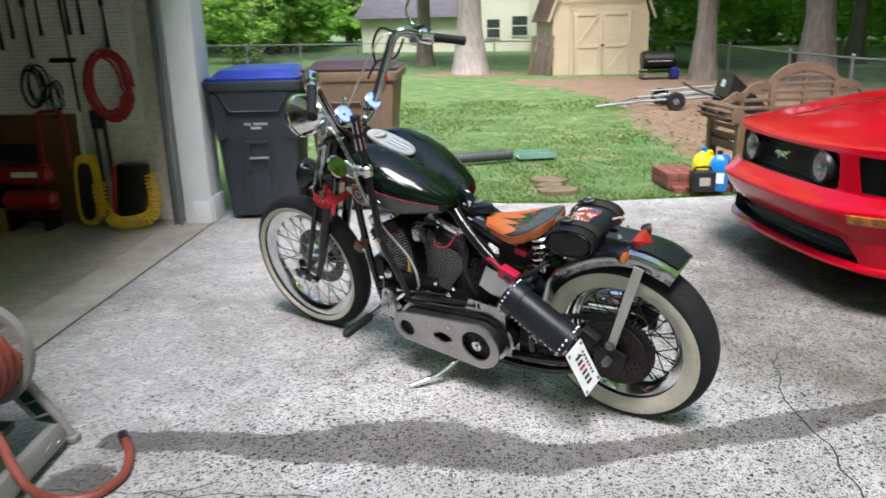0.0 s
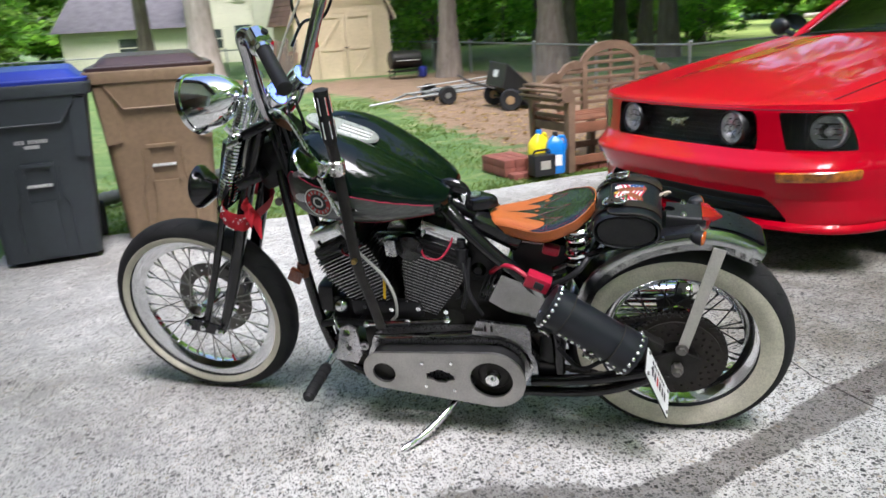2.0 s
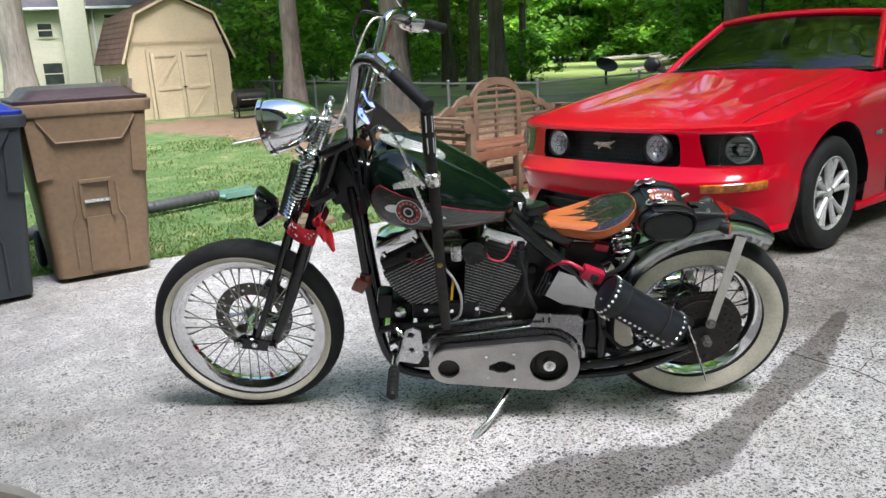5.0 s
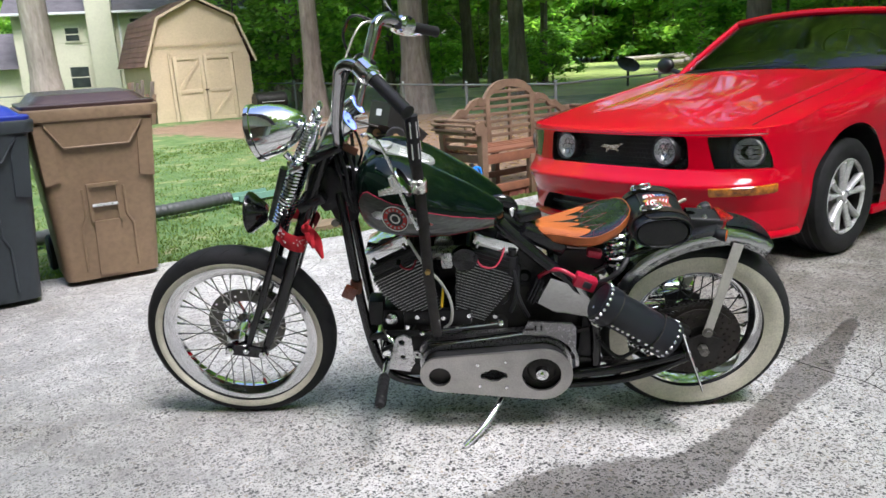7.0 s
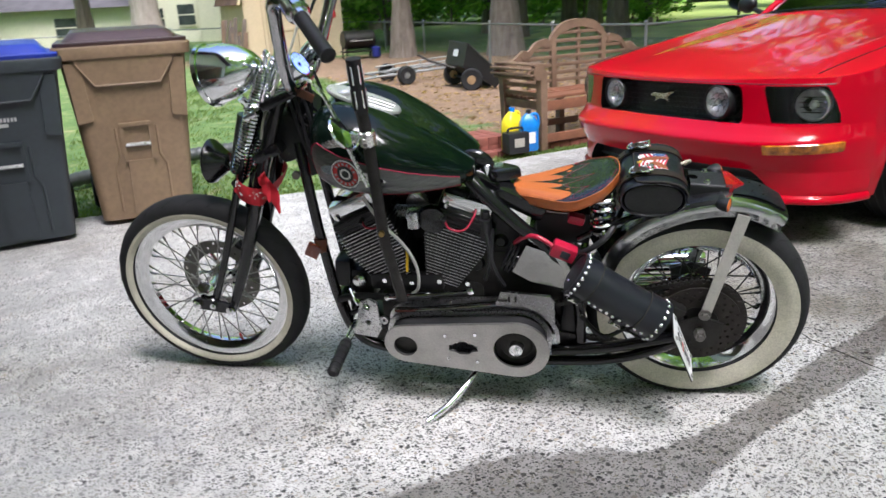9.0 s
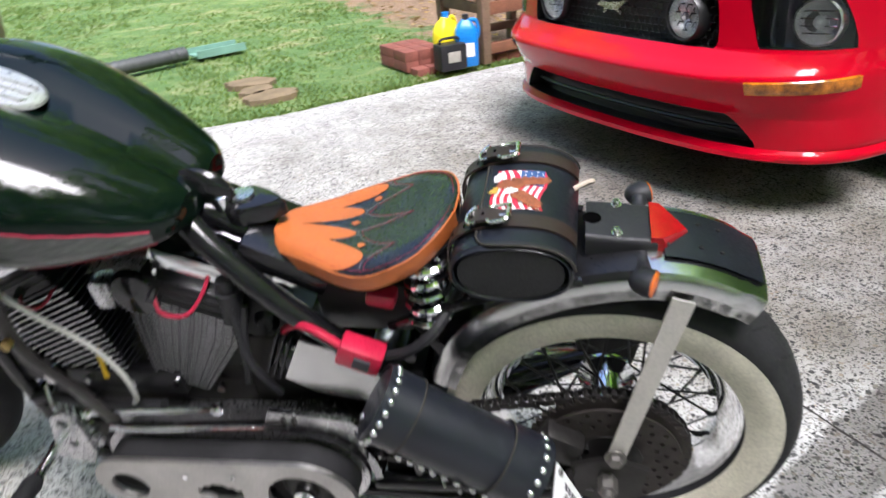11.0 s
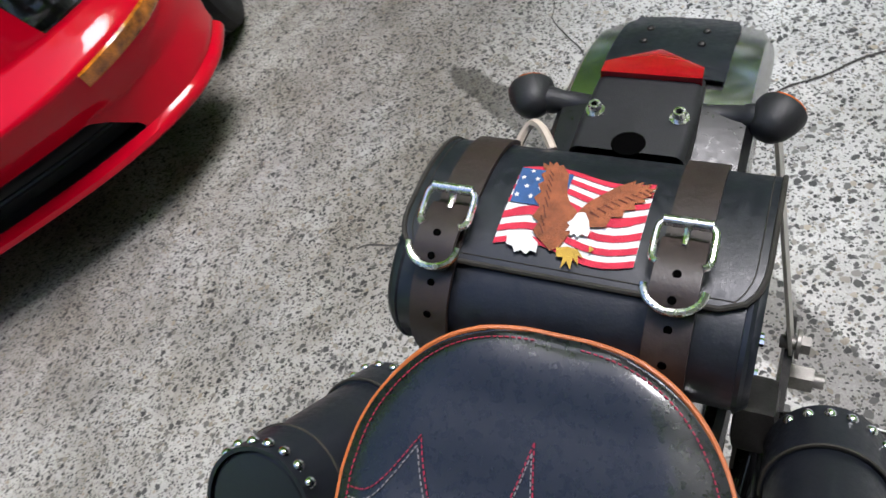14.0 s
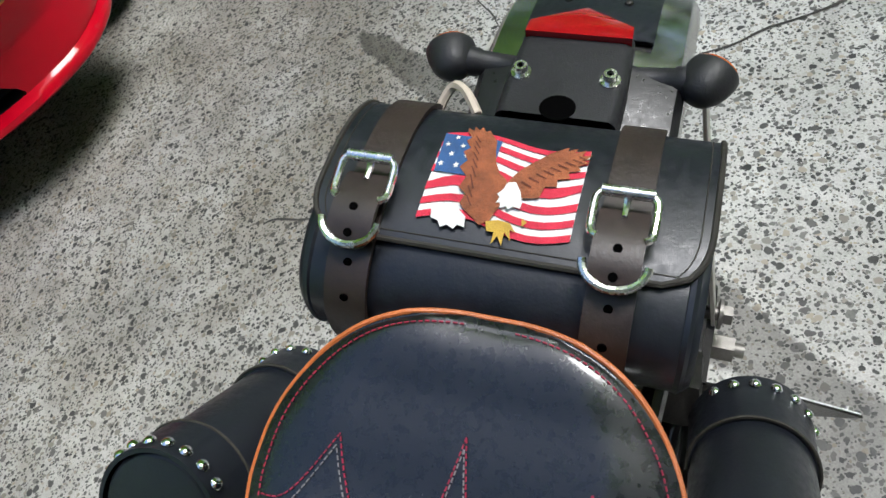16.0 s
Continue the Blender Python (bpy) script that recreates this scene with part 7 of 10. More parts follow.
def seat_inset(f, sg, d):
    """A point of the seat's top, d in from its rim."""
    p = seat_point(f, sg)
    c = Vector((min(p.x, 0.436), 0, 0))
    v = Vector((p.x - c.x, p.y, 0))
    v *= max(0.0, 1 - d / max(v.length, 1e-6))
    g = min(1.0, max(0.0, (c.x + v.x - 0.248) / 0.309))
    return seat_point(g, max(-1, min(1, v.y / seat_half(g))), 0.0010)


def build_seat():
    N, Mm = 110, 72
    fs = [0.5 - 0.5 * math.cos(math.pi * i / N) for i in range(N + 1)]
    ts = [math.sin(math.pi / 2 * (2 * j / Mm - 1)) for j in range(Mm + 1)]
    top = [[seat_point(f, t) for t in ts] for f in fs]
    black = Shape().grid(top)
    cols = sorted([*np.linspace(-0.999, 0.999, 150), -0.43, 0.0, 0.43])
    tan = Shape().grid([[seat_point(flame(t) * (1 - (1 - k / 24) ** 1.5), t, 0.0013) for t in cols] for k in range(25)])
    st = part("seat", black, LEATHER, bike, "black leather solo seat with tan flames", 60)
    part("flame_inlay", tan, TANLEATHER, st, "orange-tan leather flame inlay", 60)
    for c, tt in ((0.445, 0.0), (0.525, 0.49), (0.525, -0.49)):
        part("diamond_inlay", Shape().add([seat_point(c - 0.028, tt, 0.0016), seat_point(c, tt + 0.055, 0.0016), seat_point(c + 0.028, tt, 0.0016), seat_point(c, tt - 0.055, 0.0016)], [(0, 1, 2, 3)]), TANLEATHER, st)
    # padded side and base
    part("piping", Shape().tube([seat_point(f, -1) + Vector((0, -0.0006, -0.0015)) for f in fs[1:-1]] + [seat_point(f, 1) + Vector((0, 0.0006, -0.0015)) for f in fs[-2:0:-1]], 0.0020, 7), TANLEATHER, st, "tan leather piping")
    for sg in (-1, 1):
        rows = []
        for f in fs:
            e = seat_point(f, sg)
            o = Vector((0, sg, 0))
            rows.append([e, e + o * 0.0012 - Vector((0, 0, 0.010)), e + o * 0.0005 - Vector((0, 0, 0.026)), e - o * 0.008 - Vector((0, 0, 0.036))])
        s = Shape().grid(rows)
        part("side_band", s, TANLEATHER, st, "tan leather seat edge")
        part("stitching", stitches([seat_inset(f, sg, 0.0085) for f in fs[34:]]), REDTHREAD, st, "red thread")
    under = []
    for f in fs:
        under.append([seat_point(f, t) * 1.0 - Vector((0, 0, 0.040)) for t in (-0.95, -0.5, 0, 0.5, 0.95)])
    part("seat_pan", Shape().grid(under), SATIN, st)
    # stitched web lines: three peaks and hollows behind the flames
    web = [(0.56, -0.92), (0.70, -0.60), (0.478, -0.20), (0.748, 0.0), (0.478, 0.20), (0.70, 0.60), (0.56, 0.92)]
    for (f0, t0), (f1, t1) in zip(web, web[1:]):
        for o in (0.0, 0.022):
            pts = [seat_point(lerp(f0, f1, q / 10) - (0.05 * math.sin(math.pi * q / 10)) + o, lerp(t0, t1, q / 10), 0.0012) for q in range(11)]
            part("stitching", stitches(pts), GREYTHREAD if o == 0 else REDTHREAD, st)
    for c in (-0.24, 0.24):
        pts = [seat_point(flame(c + t_) + 0.016, c + t_, 0.0012) for t_ in np.linspace(-0.2, 0.18, 14)]
        part("stitching", stitches(pts), GREYTHREAD, st)
    part("tank_mount", Shape().tube(curve_pts([(0.085, 0, 0.800), (0.125, 0, 0.822), (0.158, 0, 0.815), (0.172, 0, 0.785)], 5), [0.040 - 0.0012 * k for k in range(16)], 14, flat=0.6, up=(0, 1, 0)), BLACK, bike, "glossy black tank mount")
    part("pivot", Shape().tube([(0.262, -0.035, 0.722), (0.262, 0.035, 0.722)], 0.014, 12), BLACK, st)


build_seat()


# --- rear fender, tail, strut ---
def fender():
    line = [(0.500, 0.470), (0.535, 0.555), (0.60, 0.630), (0.70, 0.687), (0.80, 0.715), (0.88, 0.718), (0.95, 0.700), (1.015, 0.664)]
    pts = curve_pts([(x, 0, z) for x, z in line], 7)
    rows, inner = [], []
    for i, p in enumerate(pts):
        d = (pts[min(i + 1, len(pts) - 1)] - pts[max(i - 1, 0)]).normalized()
        up = Vector((-d.z, 0, d.x))
        w = 0.092
        flare = 1.0 if i < len(pts) - 4 else 0.93
        prof = []
        half = ((1.0, 0.050), (1.0, 0.030), (0.975, 0.016), (0.90, 0.007), (0.62, 0.002), (0.30, 0.0))
        for a, drop in [(-a, d_) for a, d_ in half] + [(0.0, 0.0)] + list(half[::-1]):
            prof.append(p + Vector((0, w * a * flare, 0)) + up * (0.014 - drop))
        rows.append(prof)
        inner.append([q - up * 0.003 for q in prof])
    fd = part("rear_fender", Shape().grid(rows).grid(inner, flip=True).grid([rows[-1], inner[-1]]).grid([[r[0] for r in rows], [r[0] for r in inner]]).grid([[r[-1] for r in rows], [r[-1] for r in inner]]), FENDERSTEEL, bike, "polished bare steel rear fender")
    # black leather tongue on the fender's end
    tg = [[rows[i][k] + Vector((0, 0, 0.006)) for k in ((4, 5, 6, 7, 8) if i > len(rows) - 4 else (3, 4, 5, 6, 7, 8, 9)[1:6])] for i in range(len(rows) - 16, len(rows) - 1)]
    part("fender_pad", Shape().grid(tg).grid([[q - Vector((0, 0, 0.004)) for q in r] for r in tg], flip=True), BAGLEATHER, bike, "black leather fender pad")
    lo = [i for i, p in enumerate(pts) if 0.66 < p.x < 0.842]
    mat_ = [[rows[i][k] + Vector((0, 0, 0.004)) for k in range(2, 11)] for i in lo]
    part("bag_mat", Shape().grid(mat_).grid([[q - Vector((0, 0, 0.003)) for q in r] for r in mat_], flip=True), SATIN, bike, "black rubber mat under the bag")
    for i in (len(rows) - 11, len(rows) - 8):
        for k in (5, 7):
            part("rivet", Shape().ball(rows[i][k] + Vector((0, 0, 0.0075)), 0.0042, 8, (1, 1, 0.5)), DARKMETAL, bike)
    for sg in (-1, 1):
        a, b = Vector((0.897, 0.100 * sg, 0.690)), Vector((0.808, 0.160 * sg, 0.385))
        u = (b - a).normalized()
        w = Vector((0, sg, 0)).cross(u).normalized() * 0.0175
        t = Vector((0, sg, 0)) * 0.004
        s = Shape().add([a + w, a - w, b - w * 0.85, b + w * 0.85, a + w + t, a - w + t, b - w * 0.85 + t, b + w * 0.85 + t], [(0, 1, 2, 3), (7, 6, 5, 4), (0, 4, 5, 1), (1, 5, 6, 2), (2, 6, 7, 3), (3, 7, 4, 0)])
        ss = part("fender_strut", s, STRUT, bike, "flat grey aluminium fender strut")
        bt = part("bolt", Shape().tube([b + Vector((0, -0.012 * sg, 0.010)), b + Vector((0, 0.016 * sg, 0.010))], 0.008, 14), DULLZINC, ss, "axle bolt")
        part("washer", Shape().disc(b + Vector((0, 0.008 * sg, 0.010)), 0.018, (0, 1, 0), 22, 0.004), DULLZINC, bt)
        part("nut", Shape().disc(b + Vector((0, 0.016 * sg, 0.010)), 0.012, (0, 1, 0), 6, 0.010), DULLZINC, bt)
        # support rail from seat stay to fender
        part("fender_rail", Shape().tube(curve_pts([(0.44, 0.085 * sg, 0.60), (0.53, 0.10 * sg, 0.655), (0.64, 0.105 * sg, 0.700), (0.75, 0.09 * sg, 0.712)], 5), 0.009, 8), BLACK, bike)


def tail():
    # bracket plate with bolts, red lamp at its end
    g = []
    for x in np.linspace(0.754, 0.860, 12):
        hw = table(x, [(0.754, 0.0485), (0.80, 0.0500), (0.86, 0.0475)])[0]
        z = 0.757 - 0.10 * (x - 0.80)
        row = [Vector((x, 0.005 - hw, z - 0.036)), Vector((x, 0.005 - hw, z - 0.020))]
        row += [Vector((x, 0.005 - hw + 0.009 * (1 - math.cos(q)), z - 0.009 * (1 - math.sin(q)))) for q in np.linspace(0, math.pi / 2, 6)]
        row += [Vector((x, 0.005 + hw - 0.009 * (1 - math.cos(q)), z - 0.009 * (1 - math.sin(q)))) for q in np.linspace(math.pi / 2, 0, 6)]
        g.append(row + [Vector((x, 0.005 + hw, z - 0.020)), Vector((x, 0.005 + hw, z - 0.036))])
    mid = Vector((0.807, 0.005, 0.735))
    gi = [[mid + (p - mid) * 0.93 - Vector((0, 0, 0.001)) for p in r] for r in g]
    tp = part("tail_bracket", Shape().grid(g).grid(gi, flip=True).grid([g[0], gi[0]]).grid([g[-1], gi[-1]]), PLASTIC, bike, "black plastic tail bracket", 60)
    part("bracket_hole", Shape().disc((0.7635, 0.004, 0.7605), 0.0145, (0.1, 0, 1), 24, 0.0012), HOLE, tp)
    for sg in (-1, 1):
        b = part("bolt", Shape().disc((0.8005, 0.0055 + 0.0365 * sg, 0.7575), 0.0084, (0, 0, 1), 28, 0.003), NICKEL, tp, "steel washer and socket bolt")
        part("bolt_head", Shape().lathe([(0.0028, 0.0035), (0.0030, 0.0075), (0.0052, 0.0075), (0.0058, 0.006), (0.0058, 0.0)], "Z", (0.8005, 0.0055 + 0.0365 * sg, 0.759), 24), NICKEL, b)
        part("socket", Shape().disc((0.8005, 0.0055 + 0.0365 * sg, 0.7628), 0.0028, (0, 0, 1), 6, 0.001), HOLE, b)
        p = Vector((0.836, 0.005 + 0.045 * sg, 0.7235))
        e = Vector((0.840, 0.0065 + 0.1115 * sg, 0.7265))
        s = Shape().tube([p, lerp(p, e, 0.10), lerp(p, e, 0.12), lerp(p, e, 0.60), lerp(p, e, 0.62), lerp(p, e, 0.74)], [0.0125, 0.0125, 0.0116, 0.0116, 0.0128, 0.0135], 18)
        s.lathe([(0.0, -0.0235), (0.007, -0.0225), (0.0125, -0.0185), (0.0165, -0.011), (0.0190, -0.001), (0.0200, 0.008), (0.0196, 0.012), (0.0, 0.0125)], "X", (0, 0, 0), 28)
        n0 = len(s.v) - 8 * 28
        turn = Matrix.Translation(e) @ Matrix.Rotation(radians(22 * sg), 4, "Z") @ Matrix.Diagonal((1, 1.16, 1, 1))
        s.v[n0:] = [tuple(turn @ Vector(v)) for v in s.v[n0:]]
        sgm = part("turn_signal", s, PLASTIC, bike, "black bullet turn signal", 50)
        part("lens", Shape().lathe([(0.0190, 0.0), (0.0182, 0.002), (0.012, 0.004), (0.0, 0.005)], "X", (0, 0, 0), 24).mapped(turn @ Matrix.Translation((0.0127, 0, 0))), AMBER, sgm, "amber lens")
    out = [(0.850, 0.050), (0.866, 0.049), (0.905, 0.006), (0.866, -0.040), (0.850, -0.041)]
    rows = []
    for k, dz, sx in ((0, 0.004, 0.0), (1, 0.004, 0.0), (2, -0.004, 0.004), (3, -0.030, 0.006)):
        rows.append([Vector((x + (sx if x > 0.86 else 0), y, 0.754 - 0.12 * (x - 0.85) + dz - (0.012 if k and x > 0.9 else 0))) for x, y in out])
    lm = Shape().grid(rows[1:], closed_u=True)
    lm.add(rows[1] + [Vector((0.872, 0.005, 0.759))], [(i, (i + 1) % 5, 5) for i in range(5)])
    part("tail_lamp", lm, REDLENS, bike, "red pointed tail lamp lens", 25)
    part("tail_base", Shape().box((0.866, 0.005, 0.728), (0.024, 0.084, 0.034), bev=0.005), PLASTIC, bike)


fender()
tail()


# --- leather luggage strapped on ---
def buckle(parent, c, ax, ay, w, h):
    """A rounded square wire buckle with a prong, lying in the plane of ax and ay."""
    ax, ay, c = Vector(ax).normalized(), Vector(ay).normalized(), Vector(c)
    nn = ax.cross(ay)
    pts = []
    for k in range(25):
        a = radians(lerp(-62, 242, k / 24))
        pts.append(c + ax * w * math.copysign(abs(math.cos(a)) ** 0.4, math.cos(a)) + ay * h * math.copysign(abs(math.sin(a)) ** 0.4, math.sin(a)) - nn * 0.004 * max(0.0, -math.sin(a)))
    b = part("buckle", Shape().tube(pts, 0.0027, 10), NICKEL, parent, "nickel buckle")
    part("prong", Shape().tube([c + ay * (h + 0.001) + nn * 0.002, c + ay * h * 0.55 + nn * 0.0045, c + ay * h * 0.05 + nn * 0.0028], [0.0030, 0.0026, 0.0022], 8), NICKEL, b)
    part("roller", Shape().tube([c - ax * w * 0.84 + ay * h, c + ax * w * 0.84 + ay * h], 0.0040, 12), NICKEL, b)
    return b


def tail_bag():
    cx, cz, ra, rb = 0.648, 0.747, 0.091, 0.053
    y0, y1 = -0.123, 0.147

    def around(a, off=0.0):
        a = radians(a)
        return Vector((cx + (ra + off) * math.copysign(abs(math.cos(a)) ** 0.85, math.cos(a)), 0, cz + (rb + off) * math.copysign(abs(math.sin(a)) ** 0.85, math.sin(a))))

    rows = []
    for y, k in ((y0, 0.94), (y0 + 0.004, 0.985), (y0 + 0.012, 1.0), (lerp(y0, y1, 0.25), 1.0), (lerp(y0, y1, 0.5), 1.008), (lerp(y0, y1, 0.75), 1.0), (y1 - 0.012, 1.0), (y1 - 0.004, 0.985), (y1, 0.94)):
        rows.append([Vector((cx + (p.x - cx) * k, y, cz + (p.z - cz) * k)) for p in (around(a) for a in range(0, 360, 8))])
    bag = part("tail_bag", Shape().grid(rows, closed_u=True), BAGLEATHER, bike, "rolled black leather tail bag with two buckled straps", 60)
    for y, sg in ((y0 + 0.006, -1), (y1 - 0.006, 1)):
        s = Shape()
        ring = [Vector((cx + (around(a).x - cx) * 0.86, y + sg * 0.002, cz + (around(a).z - cz) * 0.84)) for a in range(0, 360, 8)]
        k = len(ring)
        s.add(ring + [Vector((cx, y + sg * 0.004, cz))], [(i, (i + 1) % k, k) for i in range(k)])
        part("end_panel", s, ENDLEATHER, bag, "scuffed dark end panel")
        part("end_piping", Shape().tube([Vector((cx + (around(a).x - cx) * 0.965, y - sg * 0.002, cz + (around(a).z - cz) * 0.96)) for a in range(0, 368, 8)], 0.004, 7), BAGLEATHER, bag)
    # flap over the top, from the rear edge forwards
    fr, fi = [], []
    angs = np.linspace(8, 118, 26)
    for q, a in enumerate(angs):
        inset = 0.026 * (1 - math.sqrt(max(0.0, 1 - (max(0, q - 20) / 5.0) ** 2)))
        rr = [around(a, 0.0040) + Vector((0, y, 0)) for y in np.linspace(y0 + 0.0015 + inset, y1 - 0.0015 - inset, 12)]
        fr.append(rr)
        fi.append([around(a, 0.001) + Vector((0, p.y, 0)) for p in rr])
    part("flap", Shape().grid(fr).grid([fr[-1], fi[-1]]).grid([[r[0] for r in fr], [r[0] for r in fi]]).grid([[r[-1] for r in fr], [r[-1] for r in fi]]), BAGLEATHER, bag, "black leather flap", 60)
    part("flap_edge", Shape().tube([r[0] for r in fr[:-1]] + fr[-1] + [r[-1] for r in fr[-2::-1]], 0.0022, 7), WORN, bag, "raw leather edge")
    part("flap_seam", Shape().tube([lerp(r[0], r[1], 0.30) + Vector((0, 0, 0.0002)) for r in fr[:-1]] + [lerp(fr[-2][k], fr[-2][k + 1], 0.5) + Vector((0, 0, 0.0002)) for k in range(1, 10)] + [lerp(r[-1], r[-2], 0.30) + Vector((0, 0, 0.0002)) for r in fr[-2::-1]], 0.0005, 5), WORN, bag, "pressed seam")
    for y in (-0.067, 0.106):
        for nm, a0, a1, off, wd in (("strap", 20, 215, 0.0085, 0.0152), ("strap_tail", 94, 125, 0.0150, 0.0158)):
            g = []
            for a in np.linspace(a0, a1, 24):
                taper = 1.0 if nm == "strap" or a < 118 else math.sqrt(max(0.02, 1 - ((a - 118) / 7.4) ** 2))
                lift = 0.0065 * math.sin((a - a0) / (a1 - a0) * math.pi) if nm == "strap_tail" else 0
                p = around(a, off + lift)
                pi_ = around(a, off + lift - 0.0035)
                g.append([p + Vector((0, y - wd * taper, 0)), p + Vector((0, y + wd * taper, 0)), pi_ + Vector((0, y + wd * taper, 0)), pi_ + Vector((0, y - wd * taper, 0))])
            st = part(nm, Shape().grid(g, closed_u=True).add(g[0], [(0, 1, 2, 3)]).add(g[-1], [(3, 2, 1, 0)]), BROWNLEATHER, bag, "dark brown leather strap", 40)
            for a in ((132, 152) if nm == "strap" else (108, 118)):
                p = around(a, off + 0.0002 + (0.0065 * math.sin((a - a0) / (a1 - a0) * math.pi) if nm == "strap_tail" else 0))
                n_ = (p - Vector((cx, 0, cz))).normalized()
                part("strap_hole", Shape().disc(p + Vector((0, y, 0)), 0.0030, n_, 12, 0.0014), HOLE, st)
        p, n_ = around(97, 0.0195), (around(97) - Vector((cx, 0, cz))).normalized()
        tang = Vector((0, 1, 0)).cross(n_)
        buckle(bag, p + Vector((0, y, 0)), (0, 1, 0), tang if tang.x > 0 else -tang, 0.0195, 0.0160)
        pts = []
        q, n2 = around(113, 0.0215), (around(112) - Vector((cx, 0, cz))).normalized()
        t2 = Vector((0, 1, 0)).cross(n2)
        t2 = t2 if t2.x < 0 else -t2
        for k in range(15):
            a = math.pi * k / 14
            pts.append(q + Vector((0, y, 0)) + Vector((0, 1, 0)) * 0.020 * math.cos(a) + t2 * 0.016 * math.sin(a) + n2 * 0.004 * math.sin(a))
        part("keeper_ring", Shape().tube(pts, 0.0027, 8), NICKEL, bag, "nickel keeper ring")
    # embroidered patch on the flap: striped field, blue corner and plain shapes
    def on_flap(u, v, lift):
        """u across (metres, + right), v forwards along the flap (metres)."""
        a = 92 + math.degrees(v / 0.088)
        return around(a, 0.0052 + lift) + Vector((0, 0.016 - u, 0))

    pa = None

    def patch(name, pts, mat, lift):
        nonlocal pa
        s = Shape()
        bm = bmesh.new()
        vs = [bm.verts.new((u, v, 0)) for u, v in pts]
        bmesh.ops.triangle_fill(bm, use_beauty=True, use_dissolve=False, edges=[bm.edges.new((vs[i], vs[(i + 1) % len(vs)])) for i in range(len(vs))], normal=(0, 0, 1))
        bmesh.ops.subdivide_edges(bm, edges=bm.edges[:], cuts=2, use_grid_fill=True)
        bmesh.ops.triangulate(bm, faces=bm.faces[:])
        bm.verts.index_update()
        s.add([on_flap(v.co.x, v.co.y, lift) for v in bm.verts], [[v.index for v in f.verts] for f in bm.faces])
        bm.free()
        o = part(name, s, mat, pa or bag, smooth=60)
        return o

    def wave(u):
        return 0.005 * math.sin(u * 60)

    pa = patch("embroidered_patch", [(u, -0.038 + wave(u)) for u in np.linspace(-0.052, 0.052, 12)] + [(u, 0.022 + wave(u)) for u in np.linspace(0.052, -0.052, 12)], THREADWHITE, 0.0)
    pa["label"] = "embroidered red, white and blue flag patch"
    for k in range(7):
        v0 = -0.038 + 0.060 * k / 6.5
        patch("red_stripe", [(u, v0 + wave(u)) for u in np.linspace(-0.052, 0.052, 12)] + [(u, v0 + 0.0046 + wave(u)) for u in np.linspace(0.052, -0.052, 12)], THREADRED, 0.0006)
    patch("blue_field", [(-0.052, -0.037), (-0.010, -0.036), (-0.010, -0.006), (-0.050, -0.006)], THREADBLUE, 0.0012)
    for i in range(4):
        for j in range(3 + i % 2):
            u0, v0 = -0.047 + 0.011 * j + (0.0 if i % 2 else 0.005), -0.0335 + 0.0075 * i
            patch("white_star", [(u0 + 0.0022 * (1 if k % 2 else 0.45) * math.cos(math.pi * k / 5), v0 + 0.0022 * (1 if k % 2 else 0.45) * math.sin(math.pi * k / 5)) for k in range(10)], THREADWHITE, 0.0017)
    left = [(-0.0365, -0.040), (-0.0375, -0.045), (-0.0325, -0.042), (-0.0335, -0.048), (-0.029, -0.044), (-0.028, -0.0485), (-0.024, -0.043), (-0.0215, -0.045), (-0.0175, -0.039), (-0.0135, -0.034), (-0.012, -0.026), (-0.009, -0.016), (-0.004, -0.009), (0.002, -0.006), (0.005, 0.002), (0.001, 0.010), (-0.002, 0.017), (-0.008, 0.021), (-0.013, 0.017), (-0.020, 0.013), (-0.025, 0.009), (-0.023, 0.003), (-0.029, 0.000), (-0.026, -0.005), (-0.033, -0.010), (-0.029, -0.015), (-0.034, -0.021), (-0.030, -0.025), (-0.035, -0.031), (-0.032, -0.035)]
    patch("brown_shape", left, THREADBROWN, 0.0020)
    right = [(0.002, -0.004), (0.009, -0.013), (0.018, -0.021), (0.026, -0.029), (0.033, -0.034), (0.037, -0.037), (0.037, -0.033), (0.043, -0.037), (0.042, -0.032), (0.049, -0.036), (0.047, -0.030), (0.054, -0.032), (0.049, -0.026), (0.053, -0.025), (0.046, -0.021), (0.049, -0.018), (0.041, -0.016), (0.043, -0.012), (0.035, -0.010), (0.036, -0.006), (0.028, -0.005), (0.026, 0.000), (0.018, 0.001), (0.010, 0.002)]
    patch("brown_shape", right, THREADBROWN, 0.0021)
    patch("white_shape", [(0.0035, -0.0045), (0.0085, -0.0052), (0.0135, -0.0015), (0.0165, 0.0042), (0.0160, 0.0075), (0.0110, 0.0068), (0.0085, 0.0090), (0.0060, 0.0070), (0.0030, 0.0088), (0.0022, 0.0055), (-0.0008, 0.0060), (0.0008, 0.0025), (-0.0015, 0.0010), (0.0015, -0.0015)], THREADWHITE, 0.0028)
    for k in range(9):
        u, v = 0.012 + 0.0042 * k, -0.0065 - 0.0028 * k
        patch("dark_barb", [(u, v), (u + 0.0075, v + 0.0022), (u + 0.0076, v + 0.0030), (u - 0.0003, v + 0.0010)], BARB, 0.0026)
        u, v = -0.030 + 0.0010 * k, -0.036 + 0.0050 * k
        patch("dark_barb", [(u, v), (u + 0.0009, v - 0.0002), (u + 0.0060, v + 0.0058), (u + 0.0050, v + 0.0060)], BARB, 0.0026)
    patch("white_shape", [(-0.043, 0.012), (-0.034, 0.010), (-0.024, 0.013), (-0.018, 0.017), (-0.017, 0.024), (-0.022, 0.023), (-0.024, 0.026), (-0.029, 0.024), (-0.033, 0.026), (-0.036, 0.022), (-0.041, 0.021)], THREADWHITE, 0.0026)
